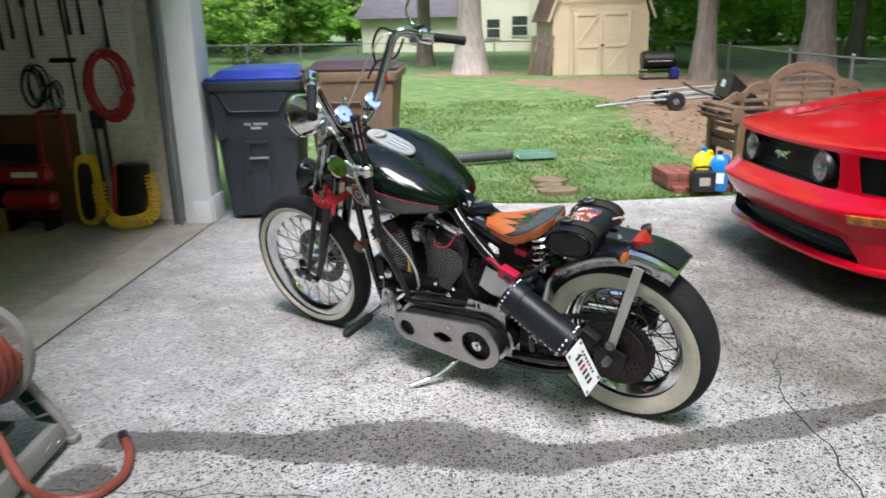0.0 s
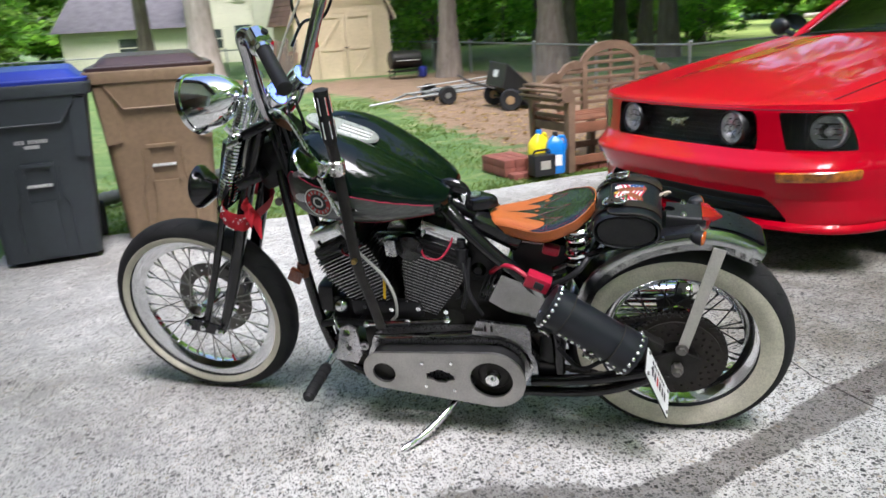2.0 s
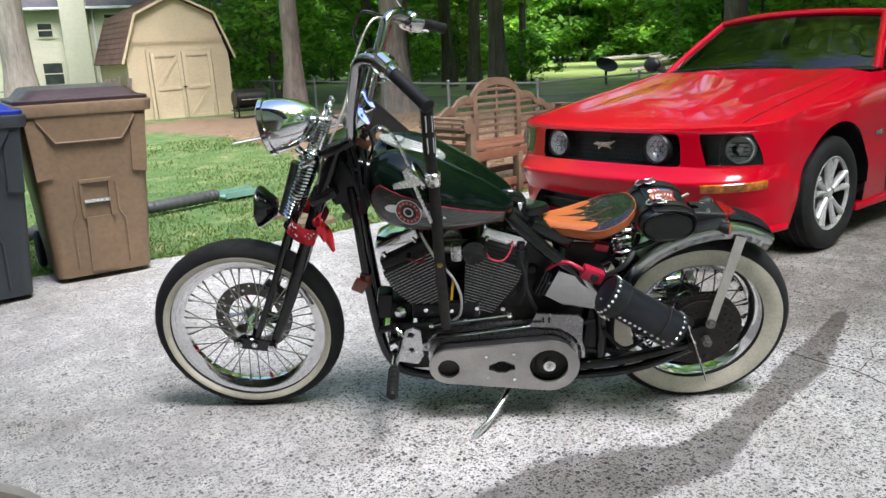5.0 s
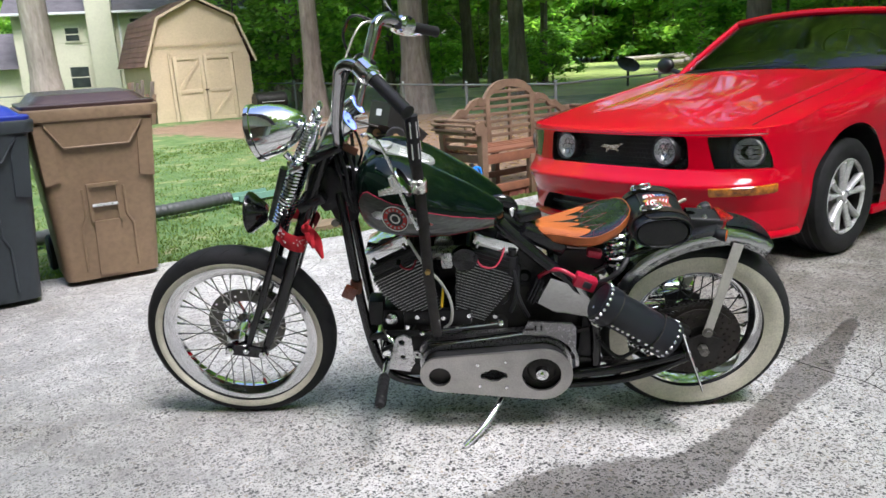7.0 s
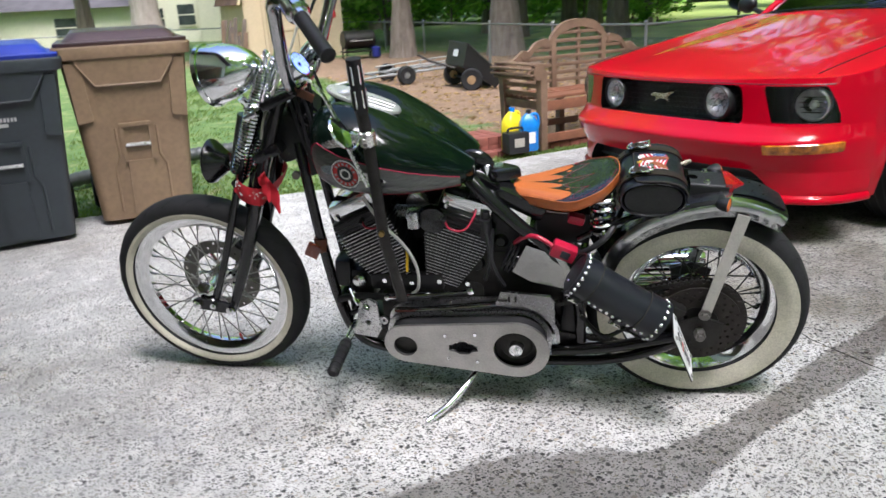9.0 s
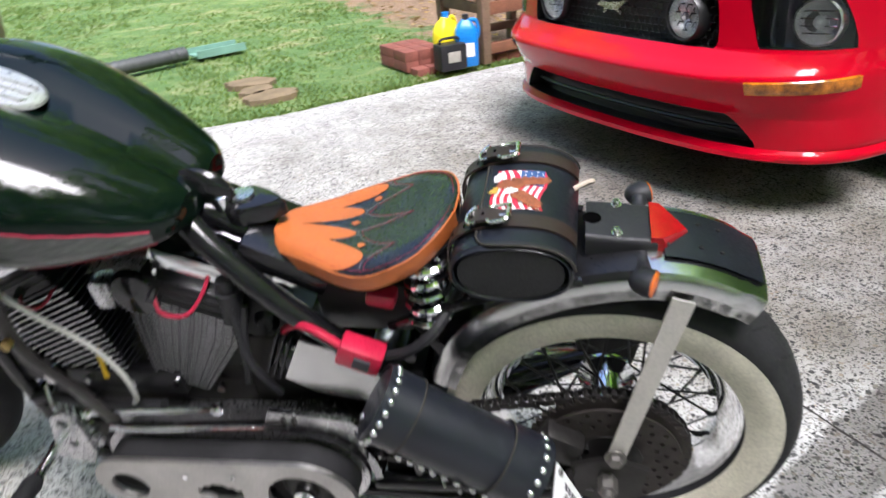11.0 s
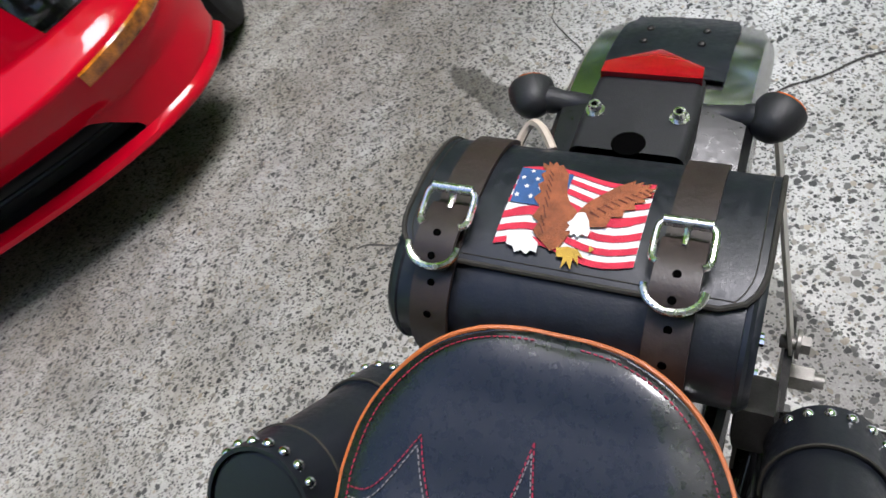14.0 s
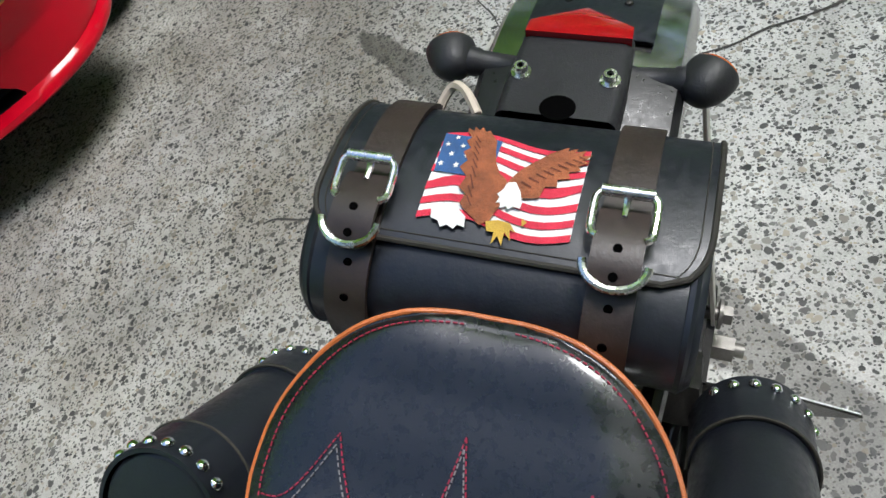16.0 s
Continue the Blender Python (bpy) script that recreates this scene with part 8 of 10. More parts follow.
    patch("gold_shape", [(-0.004, 0.018), (0.004, 0.016), (0.012, 0.017), (0.017, 0.022), (0.013, 0.021), (0.015, 0.028), (0.010, 0.023), (0.010, 0.032), (0.006, 0.026), (0.003, 0.032), (0.003, 0.024), (-0.002, 0.024)], THREADGOLD, 0.0027)
    patch("gold_shape", [(0.019, 0.013), (0.023, 0.015), (0.020, 0.018)], THREADGOLD, 0.0029)
    part("tie_lace", Shape().tube(curve_pts([(0.735, 0.06, 0.775), (0.755, 0.075, 0.778), (0.765, 0.09, 0.770), (0.75, 0.10, 0.755)], 4), 0.004, 6), surface("pale_lace", (0.5, 0.42, 0.34), 0.7), bag)


def tool_roll(sg):
    """A studded leather tool roll on one side of the rear wheel."""
    a, b = (Vector((0.434, -0.210, 0.558)), Vector((0.674, -0.210, 0.398))) if sg < 0 else (Vector((0.412, 0.278, 0.585)), Vector((0.594, 0.278, 0.402)))
    d = (b - a).normalized()
    L = (b - a).length
    n1 = Vector((0, sg, 0))
    n2 = d.cross(n1).normalized()
    if n2.z < 0:
        n2 = -n2
    R = 0.062

    def at(f, ang, off=0.0):
        """f along, ang from the outer side upwards."""
        ca, sa = math.cos(radians(ang)), math.sin(radians(ang))
        return a + d * L * f + n1 * (R + off) * ca * 0.92 + n2 * (R + off) * sa

    fs = [0.0, 0.004, 0.02, 0.06, 0.20, 0.5, 0.8, 0.94, 0.98, 0.996, 1.0]
    ks = [0.90, 0.96, 0.99, 1.0, 1.0, 1.01, 1.0, 1.0, 0.99, 0.96, 0.90]
    rows = [[a + d * L * f + (at(f, g) - a - d * L * f) * k for g in range(0, 360, 9)] for f, k in zip(fs, ks)]
    tr = part("tool_roll", Shape().grid(rows, closed_u=True), BAGLEATHER, bike, "studded black leather tool roll", 60)
    for f, sgn in ((0.0, -1), (1.0, 1)):
        ring = [a + d * (L * f + 0.001 * sgn) + (at(f, g) - a - d * L * f) * 0.92 for g in range(0, 360, 9)]
        k = len(ring)
        part("end_cap", Shape().add(ring + [a + d * (L * f + 0.006 * sgn)], [(i, (i + 1) % k, k) for i in range(k)]), BAGLEATHER, tr)
        part("end_rivet", Shape().ball(a + d * (L * f + 0.007 * sgn) + n1 * 0.02 - n2 * 0.02, 0.005, 8), CHROME, tr)
    # overlapping end bands and flap
    for f0, f1 in ((-0.01, 0.20), (0.76, 1.01)):
        g = [[at(f, ang, 0.0045) for ang in range(-70, 200, 9)] for f in np.linspace(f0, f1, 6)]
        part("band", Shape().grid(g).grid([g[0], [at(f0, ang, 0.0) for ang in range(-70, 200, 9)]]).grid([g[-1], [at(f1, ang, 0.0) for ang in range(-70, 200, 9)]]), BAGLEATHER, tr, smooth=60)
        part("band_edge", Shape().tube([at(f1 if f0 < 0.5 else f0, ang, 0.0045) for ang in range(-70, 200, 9)], 0.0018, 6), WORN, tr)
    stud = None
    spots = [(0.035, ang) for ang in range(-62, 150, 17)] + [(0.955, ang) for ang in range(-55, 150, 19)] + [(f, -28) for f in (0.24, 0.31, 0.38, 0.45, 0.52, 0.60, 0.70, 0.78, 0.86)]
    for f, ang in spots:
        p = at(f, ang, 0.0055)
        n_ = (p - (a + d * L * f)).normalized()
        m = Matrix.Translation(p) @ n_.to_track_quat("Z", "Y").to_matrix().to_4x4()
        if stud is None:
            stud = part("stud", Shape().lathe([(0.0, 0.0045), (0.003, 0.004), (0.0055, 0.002), (0.0062, 0.0)], "Z", (0, 0, 0), 10), CHROME, tr, "chrome stud")
            stud.matrix_basis = m
        else:
            again(stud, m, tr)
    for f in (0.12, 0.62):
        g = [[at(f - 0.045, ang, 0.008), at(f + 0.045, ang, 0.008)] for ang in range(-100, -30, 8)]
        part("strap", Shape().grid(g).grid([[p - n1 * 0.003 for p in r] for r in g]), BAGLEATHER, tr)
        p = at(f, -58, 0.013)
        n_ = (p - (a + d * L * f)).normalized()
        buckle(tr, p, d, d.cross(n_), 0.016, 0.012)


def licence_plate():
    a, b, c, e = Vector((0.714, -0.204, 0.425)), Vector((0.708, -0.314, 0.420)), Vector((0.776, -0.190, 0.262)), Vector((0.770, -0.304, 0.252))
    o = (a + b + c + e) / 4
    ay = ((a + b) - (c + e)).normalized()
    ax = ((a + c) - (b + e)).normalized()
    ax = (ax - ay * ax.dot(ay)).normalized()
    W, H = 0.054, 0.088
    nn = ax.cross(ay)
    k = 0.006
    corner = []
    for cx, cy, a0 in ((W - k, H - k, 0), (-W + k, H - k, 90), (-W + k, -H + k, 180), (W - k, -H + k, 270)):
        corner += [(cx + k * math.cos(radians(a0 + q * 30)), cy + k * math.sin(radians(a0 + q * 30))) for q in range(4)]
    back = part("plate_bracket", Shape().slab([(x * 1.03, y * 1.02) for x, y in corner], [], o - nn * 0.003, ax, ay, 0.0025).tube([o - nn * 0.004 + ay * 0.05, Vector((0.735, -0.165, 0.345))], 0.008, 8), DARKMETAL, bike)
    # the plate's long side runs down the bike: text bars lie along it
    pl = part("number_plate", Shape().slab(corner, [], o, ax, ay, 0.0015), PAPERWHITE, bike, "white number plate with dark bars")
    fs = 0.0022
    s = Shape()
    for i in range(6):
        y = 0.050 - 0.0195 * i
        if i == 2:
            continue
        s.slab([(-0.020, y - 0.012), (0.012, y - 0.012), (0.012, y - 0.001), (-0.020, y - 0.001)], [], o + nn * fs, ax, ay, 0.0004)
    part("plate_bars", s, INKBLACK, pl)
    part("plate_bars", Shape().slab([(-0.022, -0.001), (0.014, -0.001), (0.014, 0.010), (-0.022, 0.010)], [], o + nn * fs, ax, ay, 0.0004), INKRED, pl)
    s = Shape()
    for i in range(7):
        y = 0.050 - 0.0145 * i
        s.slab([(0.026, y - 0.009), (0.038, y - 0.009), (0.038, y), (0.026, y)], [], o + nn * fs, ax, ay, 0.0004)
    part("plate_bars", s, INKBLACK, pl)
    for x, y in ((0.042, 0.075), (-0.042, 0.075), (0.042, -0.075), (-0.042, -0.075)):
        part("bolt", Shape().disc(o + ax * x + ay * y + nn * 0.003, 0.006, nn, 12, 0.006), STEEL, pl)


tail_bag()
tool_roll(-1)
tool_roll(1)
licence_plate()



# ---- the red car: x to its left, y to its rear, z up ----
CAR = pose(0.745, 2.119, 0, 0, 0, -45.6) @ Matrix.Rotation(radians(-0.9), 4, "Y")
car = thing("car", CAR, "glossy red two-door muscle coupe parked on the driveway", "car")
PLAN = [(0.0, 0.0, -0.070), (0.2, 0.2, -0.066), (0.4, 0.40, -0.050), (0.52, 0.52, -0.032), (0.65, 0.648, 0.002), (0.75, 0.740, 0.042), (0.85, 0.822, 0.100), (0.92, 0.868, 0.158), (1.0, 0.905, 0.238), (1.1, 0.926, 0.335), (1.17, 0.932, 0.410)]
SMAX = 1.17


def nose(z):
    return table(z, [(0.210, 0.05), (0.218, -0.012), (0.226, -0.024), (0.242, -0.022), (0.252, -0.005), (0.260, 0.010), (0.375, -0.002), (0.39, -0.014), (0.44, -0.060), (0.49, -0.090), (0.512, -0.100), (0.525, -0.098), (0.538, -0.082), (0.56, -0.045), (0.585, -0.020), (0.60, -0.004), (0.70, 0.0), (0.785, 0.0), (0.80, 0.006), (0.82, 0.02)])[0]


def skin(s, z, off=0.0):
    """A point of the nose: s round the plan from the middle, z up, off inwards."""
    a = abs(s)
    x, y = smooth_table(a, PLAN)
    x2, y2 = smooth_table(min(SMAX, a + 0.01), PLAN)
    x1, y1 = smooth_table(max(0, a - 0.01), PLAN)
    n = Vector((-(y2 - y1), (x2 - x1), 0)).normalized() if a > 0.01 else Vector((0, 1, 0))
    k = 1.0 if a < 0.55 else max(0.12, 1 - (a - 0.55) / 0.52)
    if z < 0.262:
        k = max(k, 0.55)
    o = nose(z) * k + off
    return Vector(((x + n.x * o) * (1 if s >= 0 else -1), y + n.y * o, z))


def hood_z(x, y):
    z0 = smooth_table(y, [(-0.08, 0.796), (-0.05, 0.812), (0.0, 0.830), (0.1, 0.853), (0.25, 0.882), (0.48, 0.922), (0.75, 0.963), (1.07, 1.010), (1.3, 1.046), (1.5, 1.078)])[0]
    edge = max(0.0, (abs(x) - 0.64) / 0.28)
    bulge = 0.014 * max(0.0, 1 - (abs(x) / 0.44) ** 4) * min(1, max(0, (y + 0.02) / 0.35))
    rib = 0.008 * math.exp(-((abs(x) - 0.70) / 0.05) ** 2) * min(1, max(0, (y - 0.25) / 0.3))
    return z0 - 0.020 * (x / 0.9) ** 2 - 0.032 * edge ** 2.2 + bulge + rib


WY, WZ, WR = 0.975, 0.352, 0.352


def build_car():
    # nose skin, its columns run along the edges of the openings
    def knots(z):
        if z < 0.45:
            f = min(1.0, max(0.0, (z - 0.26) / 0.115))
            g = lerp(0.70, 0.585, f) - 0.02 * (abs(f - 0.5) * 2) ** 6
            return [0.0, g, lerp(g, 0.86, 0.4), lerp(g, 0.95, 0.75), SMAX]
        f = min(1.0, max(0.0, (z - 0.60) / 0.185))
        r = (abs(f - 0.5) * 2) ** 6
        h = min(1.0, max(0.0, (z - 0.612) / 0.173))
        return [0.0, 0.530 - 0.015 * f - 0.02 * r, 0.665 - 0.045 * h + 0.010 * r, 0.965 - 0.065 * h ** 1.6 - 0.008 * r, SMAX]

    zs = [0.210, 0.218, 0.226, 0.242, 0.252, 0.260, 0.266, 0.285, 0.31, 0.345, 0.368, 0.375, 0.39, 0.415, 0.44, 0.465, 0.49, 0.503, 0.512, 0.52, 0.528, 0.538, 0.55, 0.565, 0.585, 0.594, 0.60, 0.612, 0.622, 0.65, 0.70, 0.75, 0.772, 0.785, 0.793]
    cnt = (14, 5, 9, 7)

    def cols(z):
        k = knots(z)
        out = []
        for i, n in enumerate(cnt):
            out += [lerp(k[i], k[i + 1], q / n) for q in range(n)]
        out.append(SMAX)
        return [-v for v in out[:0:-1]] + out

    s = Shape()
    g = [[skin(u, z) for u in cols(z)] for z in zs]
    top = []
    for u in cols(0.793):
        p = skin(u, 0.80)
        top.append(Vector((p.x, p.y + 0.004, hood_z(p.x, p.y) - 0.004)))
    g.append(top)
    nc = len(top)
    s.v = [tuple(p) for r in g for p in r]
    half = nc // 2
    for i in range(len(g) - 1):
        zc = (g[i][half].z + g[i + 1][half].z) / 2
        for j in range(nc - 1):
            c = (j - half) if j >= half else (half - 1 - j)
            if (0.60 < zc < 0.785 or 0.26 < zc < 0.375) and c < cnt[0]:
                continue
            if 0.612 < zc < 0.785 and cnt[0] + cnt[1] <= c < cnt[0] + cnt[1] + cnt[2]:
                continue
            q = i * nc + j
            s.f.append((q, q + 1, q + nc + 1, q + nc))
    part("front_bumper", s, CARRED, car, "glossy red front bumper and nose", 45)

    def bay(nm, s0, s1, z0, z1, dep, mat):
        us = list(np.linspace(s0, s1, 26))
        z_ = list(np.linspace(z0, z1, 6))
        r = Shape().grid([[skin(u, z, dep) for u in us] for z in z_])
        r.grid([[skin(u, z1, 0.003) for u in us], [skin(u, z1, dep) for u in us]])
        r.grid([[skin(u, z0, 0.003) for u in us], [skin(u, z0, dep) for u in us]])
        for e in (s0, s1):
            r.grid([[skin(e, z, 0.003) for z in z_], [skin(e, z, dep) for z in z_]])
        return part(nm, r, mat, car)

    bay("grille_recess", -0.535, 0.535, 0.597, 0.788, 0.075, CARBLACK)
    bay("lower_intake", -0.70, 0.70, 0.256, 0.380, 0.09, CARBLACK)
    for sg in (-1, 1):
        bay("lamp_bay", sg * 0.615, sg * 0.968, 0.609, 0.788, 0.062, CARBLACK)
    # honeycomb grille
    s = Shape()
    for i in range(-18, 19):
        for k in range(7):
            x = i * 0.030 + (0.015 if k % 2 else 0)
            z = 0.610 + 0.0275 * k
            if abs(x) > 0.505:
                continue
            for a in range(0, 180, 60):
                d = Vector((math.cos(radians(a)), 0, math.sin(radians(a)))) * 0.0095
                c = skin(x, z, 0.034) + Vector((-math.sin(radians(a)), 0, math.cos(radians(a)))) * 0.0148
                s.tube([c - d, c + d], 0.0022, 4)
    gr = part("grille_mesh", s, CARBLACK, car, "black honeycomb grille")
    gr["kind"] = "stuff"
    part("grille_badge", Shape().slab([(-0.088, 0.004), (-0.060, 0.022), (-0.020, 0.018), (0.030, 0.022), (0.085, 0.034), (0.062, 0.014), (0.040, 0.000), (0.052, -0.024), (0.030, -0.010), (-0.022, -0.008), (-0.046, -0.026), (-0.044, -0.002)], [], (0.0, -0.045, 0.70), (1, 0, 0), (0, 0, 1), 0.012), NICKEL, car, "small silver grille emblem")
    for x in (-0.378, 0.378):
        c = skin(x, 0.697, 0.004)
        fl = part("fog_lamp", Shape().lathe([(0.090, 0.07), (0.088, 0.0), (0.081, -0.012), (0.077, -0.010), (0.075, 0.01)], "Y", c, 36), CARBLACK, car, "round fog lamp in the grille")
        part("reflector", Shape().lathe([(0.0, 0.045), (0.04, 0.035), (0.074, 0.0)], "Y", c, 32), REFLECTOR, fl)
        part("lens", Shape().lathe([(0.0, -0.016), (0.04, -0.012), (0.074, 0.0)], "Y", c, 32), LAMPGLASS, fl)
        part("bulb", Shape().tube([c + Vector((0, 0.03, 0)), c + Vector((0, 0.005, 0))], 0.010, 8), ALLOY, fl)
    for sg in (-1, 1):
        tw = Matrix.Rotation(sg * 0.30, 3, "Z")
        c = skin(0.845 * sg, 0.698, 0.028)
        hl = part("headlight", Shape().lathe([(0.079, 0.03), (0.078, -0.012), (0.071, -0.016)], "Y", c, 32, m=tw), ALLOY, car, "round headlight in a black bay")
        part("reflector", Shape().lathe([(0.0, 0.035), (0.04, 0.028), (0.074, -0.006)], "Y", c, 32, m=tw), REFLECTOR, hl)
        part("projector", Shape().ball(c + Vector((0, 0.005, 0)), 0.024, 14), REFLECTOR, hl)
        for k in range(4):
            part("reflector_rib", Shape().tube([c + tw @ Vector((-0.062 + 0.008 * abs(k - 1.5), -0.004, -0.036 + 0.024 * k)), c + tw @ Vector((0.062 - 0.008 * abs(k - 1.5), -0.004, -0.036 + 0.024 * k))], 0.0028, 6), CHROME, hl)
        part("bay_liner", Shape().grid([[skin(sg * u, z, 0.050 - 0.03 * q) for q, u in ((0, 0.63), (0.5, 0.70), (1, 0.745))] for z in np.linspace(0.62, 0.78, 5)]), PLASTIC, hl, "dark smoked lamp liner")
        g = [[skin(sg * u, z, -0.001) for u in np.linspace(lerp(0.667, 0.618, (z - 0.612) / 0.173), lerp(0.967, 0.900, ((z - 0.612) / 0.173) ** 1.6), 16)] for z in np.linspace(0.612, 0.785, 8)]
        part("cover", Shape().grid(g).grid([[p + Vector((0, 0.004, 0)) for p in r] for r in g], flip=True), LAMPGLASS, hl)
        g = [[skin(sg * u, z + 0.012 * (u - 0.66) / 0.3, -0.004 + (0.004 if e else 0)) for u in np.linspace(0.655, 0.975, 14)] for e, z in ((1, 0.464), (0, 0.470), (0, 0.488), (0, 0.508), (1, 0.514))]
        part("side_marker", Shape().grid(g).grid([[p + Vector((0, 0.012, 0)) for p in r] for r in g], flip=True), CARAMBER, car, "amber turn lamp in the bumper")
    part("intake_bar", Shape().tube([skin(x, 0.31, 0.05) for x in np.linspace(-0.62, 0.62, 24)], 0.009, 6), CARBLACK, car)
    part("bonnet_line", Shape().tube([skin(u, 0.7925, 0.001) for u in np.linspace(-0.93, 0.93, 48)], 0.0028, 5), CARBLACK, car, "dark gap under the bonnet's lip")
    # bonnet with the tops of the wings
    us = cols(0.793)
    g = []
    for q in [0, 0.006, 0.014, 0.03, 0.05, 0.08, 0.12, 0.17, 0.23, 0.31, 0.4, 0.5, 0.6, 0.7, 0.8, 0.9, 1.0]:
        row = []
        for j, u in enumerate(us):
            p0 = top[j]
            p1x = 0.865 * math.copysign(min(1.0, abs(p0.x) / 0.932), p0.x)
            x, y = lerp(p0.x, p1x, q), lerp(p0.y, 1.52 - 0.07 * (1 - (p1x / 0.865) ** 2), q)
            row.append(Vector((x, y, hood_z(x, y) - 0.004 * (1 - min(1, q / 0.014)))))
        g.append(row)
    part("bonnet", Shape().grid(g), CARRED, car, "long glossy red bonnet", 60)
    for sg in (-1, 1):
        part("bonnet_gap", Shape().tube([Vector((sg * lerp(0.80, 0.775, yy / 1.5), yy, hood_z(0.79, yy) + 0.0005)) for yy in np.linspace(0.14, 1.5, 20)], 0.003, 5), CARBLACK, car)
    # sides with wheel arches
    RY = WY + 2.72
    AY, AZ = 0.455, 0.425

    def rim(y):
        return lerp(0.932, 0.865, (y - 0.41) / 1.11)

    for sg in (-1, 1):
        rows = []
        yy = sorted({*np.linspace(0.408, 4.55, 80), *[c + AY * math.cos(a) for c in (WY, RY) for a in np.linspace(0, math.pi, 33)]})
        for y in yy:
            low = 0.215
            for c in (WY, RY):
                if abs(y - c) < AY:
                    low = max(low, WZ + AZ * math.sqrt(max(0, 1 - ((y - c) / AY) ** 2)))
            front = y < 1.52
            sh = hood_z(rim(y), y) if front else table(y, [(1.52, hood_z(0.865, 1.52)), (2.4, 1.045), (3.4, 1.065), (4.2, 1.04), (4.55, 1.0)])[0]
            tx = rim(y) if front else 0.865
            bul = 0.020 * max(math.exp(-((y - WY) / 0.42) ** 2), math.exp(-((y - RY) / 0.6) ** 2)) * min(1, (y - 0.40) / 0.25)
            wx = table(y, [(0.408, 0.9315), (0.6, 0.935), (1.2, 0.935), (2.3, 0.925), (3.4, 0.935), (4.2, 0.91), (4.55, 0.84)])[0]
            row = []
            for q in np.linspace(0, 1, 14):
                z = lerp(low, sh, q ** 0.85)
                f = (z - 0.2) / (sh - 0.2)
                x = wx + bul - 0.045 * max(0, (0.35 - f) / 0.35) ** 1.5 - 0.010 * math.sin(math.pi * min(1, max(0, (f - 0.35) / 0.3)))
                x = lerp(x, tx, max(0, (f - 0.80) / 0.2) ** 2.5)
                row.append(Vector((sg * x, y, z)))
            rows.append(row)
        part("side", Shape().grid(rows), CARRED, car, "glossy red car flank", 55)
        for c in (WY, RY):
            g = []
            for a in np.linspace(0, math.pi, 28):
                g.append([(sg * 0.93, c + AY * math.cos(a), WZ + AZ * math.sin(a)), (sg * 0.55, c + AY * math.cos(a), WZ + AZ * math.sin(a))])
            part("wheel_arch", Shape().grid(g), CARBLACK, car)
        part("arch_lining", Shape().grid([[(sg * 0.55, WY + 0.5 * u, z) for u in (-1, 0, 1)] for z in (0.12, 0.8)]), CARBLACK, car)
        part("sill", Shape().box((sg * 0.88, 2.3, 0.19), (0.06, 1.9, 0.05), bev=0.015), CARRED, car)
        mr = part("door_mirror", Shape().ball((sg * 1.01, 1.80, 1.13), 0.085, 16, (0.95, 0.55, 0.75)), CARBLACK, car, "black door mirror")
        part("mirror_arm", Shape().tube([(sg * 0.87, 1.82, 1.06), (sg * 0.96, 1.80, 1.10)], 0.02, 8), CARBLACK, mr)
        part("door_gap", Shape().tube([(sg * 0.930, 1.72, z) for z in np.linspace(0.25, 1.0, 12)], 0.0035, 5), CARBLACK, car)
        part("fender_badge", Shape().box((sg * 0.936, 1.55, 0.66), (0.006, 0.10, 0.03), bev=0.004), CHROME, car)
    # rear, boot, cabin
    part("tail_panel", Shape().grid([[(x, 4.62 - 0.12 * (x / 0.9) ** 2, z) for x in np.linspace(-0.87, 0.87, 12)] for z in (0.25, 0.5, 0.8, 1.02)]), CARRED, car)
    part("boot_lid", Shape().grid([[(x, y, 1.045 - 0.03 * (x / 0.85) ** 2 + 0.01 * (4.6 - y)) for x in np.linspace(-0.86, 0.86, 12)] for y in (3.7, 4.1, 4.6)]), CARRED, car)
    part("underbody", Shape().box((0, 2.5, 0.25), (1.5, 4.0, 0.06)), CARBLACK, car)
    part("cowl", Shape().grid([[(x, 1.46 + 0.09 * (1 - (x / 0.8) ** 2) * -1 + 0.16 * (x / 0.85) ** 2, 1.072 - 0.02 * (x / 0.85) ** 2) for x in np.linspace(-0.84, 0.84, 16)], [(x, 1.66 + 0.20 * (x / 0.85) ** 2, 1.075) for x in np.linspace(-0.84, 0.84, 16)]]), CARBLACK, car, "black cowl panel")

    def wind(u, v):
        x = lerp(0.79, 0.62, v) * u
        y = lerp(1.53, 2.10, v) + 0.20 * u * u * (1 - 0.3 * v)
        z = lerp(1.075, 1.45, v ** 0.9) - 0.035 * u * u
        return Vector((x, y, z))

    g = [[wind(u, v) for u in np.linspace(-1, 1, 18)] for v in np.linspace(0, 1, 10)]
    part("windscreen", Shape().grid(g).grid([[p + Vector((0, 0.006, -0.004)) for p in r] for r in g], flip=True), CARGLASS, car, "raked windscreen reflecting trees")
    for sg in (-1, 1):
        part("a_pillar", Shape().tube([wind(sg * 1.03, v) for v in np.linspace(0, 1.0, 10)], [0.034, 0.032, 0.03, 0.03, 0.03, 0.03, 0.03, 0.03, 0.03, 0.03], 10), CARRED, car, "red windscreen pillar")
        part("wiper", Shape().tube([wind(lerp(-0.7, 0.15, q) + 0.25 * sg, 0.04) + Vector((0, -0.012, 0.006)) for q in np.linspace(0, 1, 10)], 0.007, 6), CARBLACK, car)
    part("header_rail", Shape().tube([wind(u, 1.02) for u in np.linspace(-1.03, 1.03, 18)], 0.03, 10), CARRED, car)
    roof = []
    for v in np.linspace(0, 1, 10):
        row = []
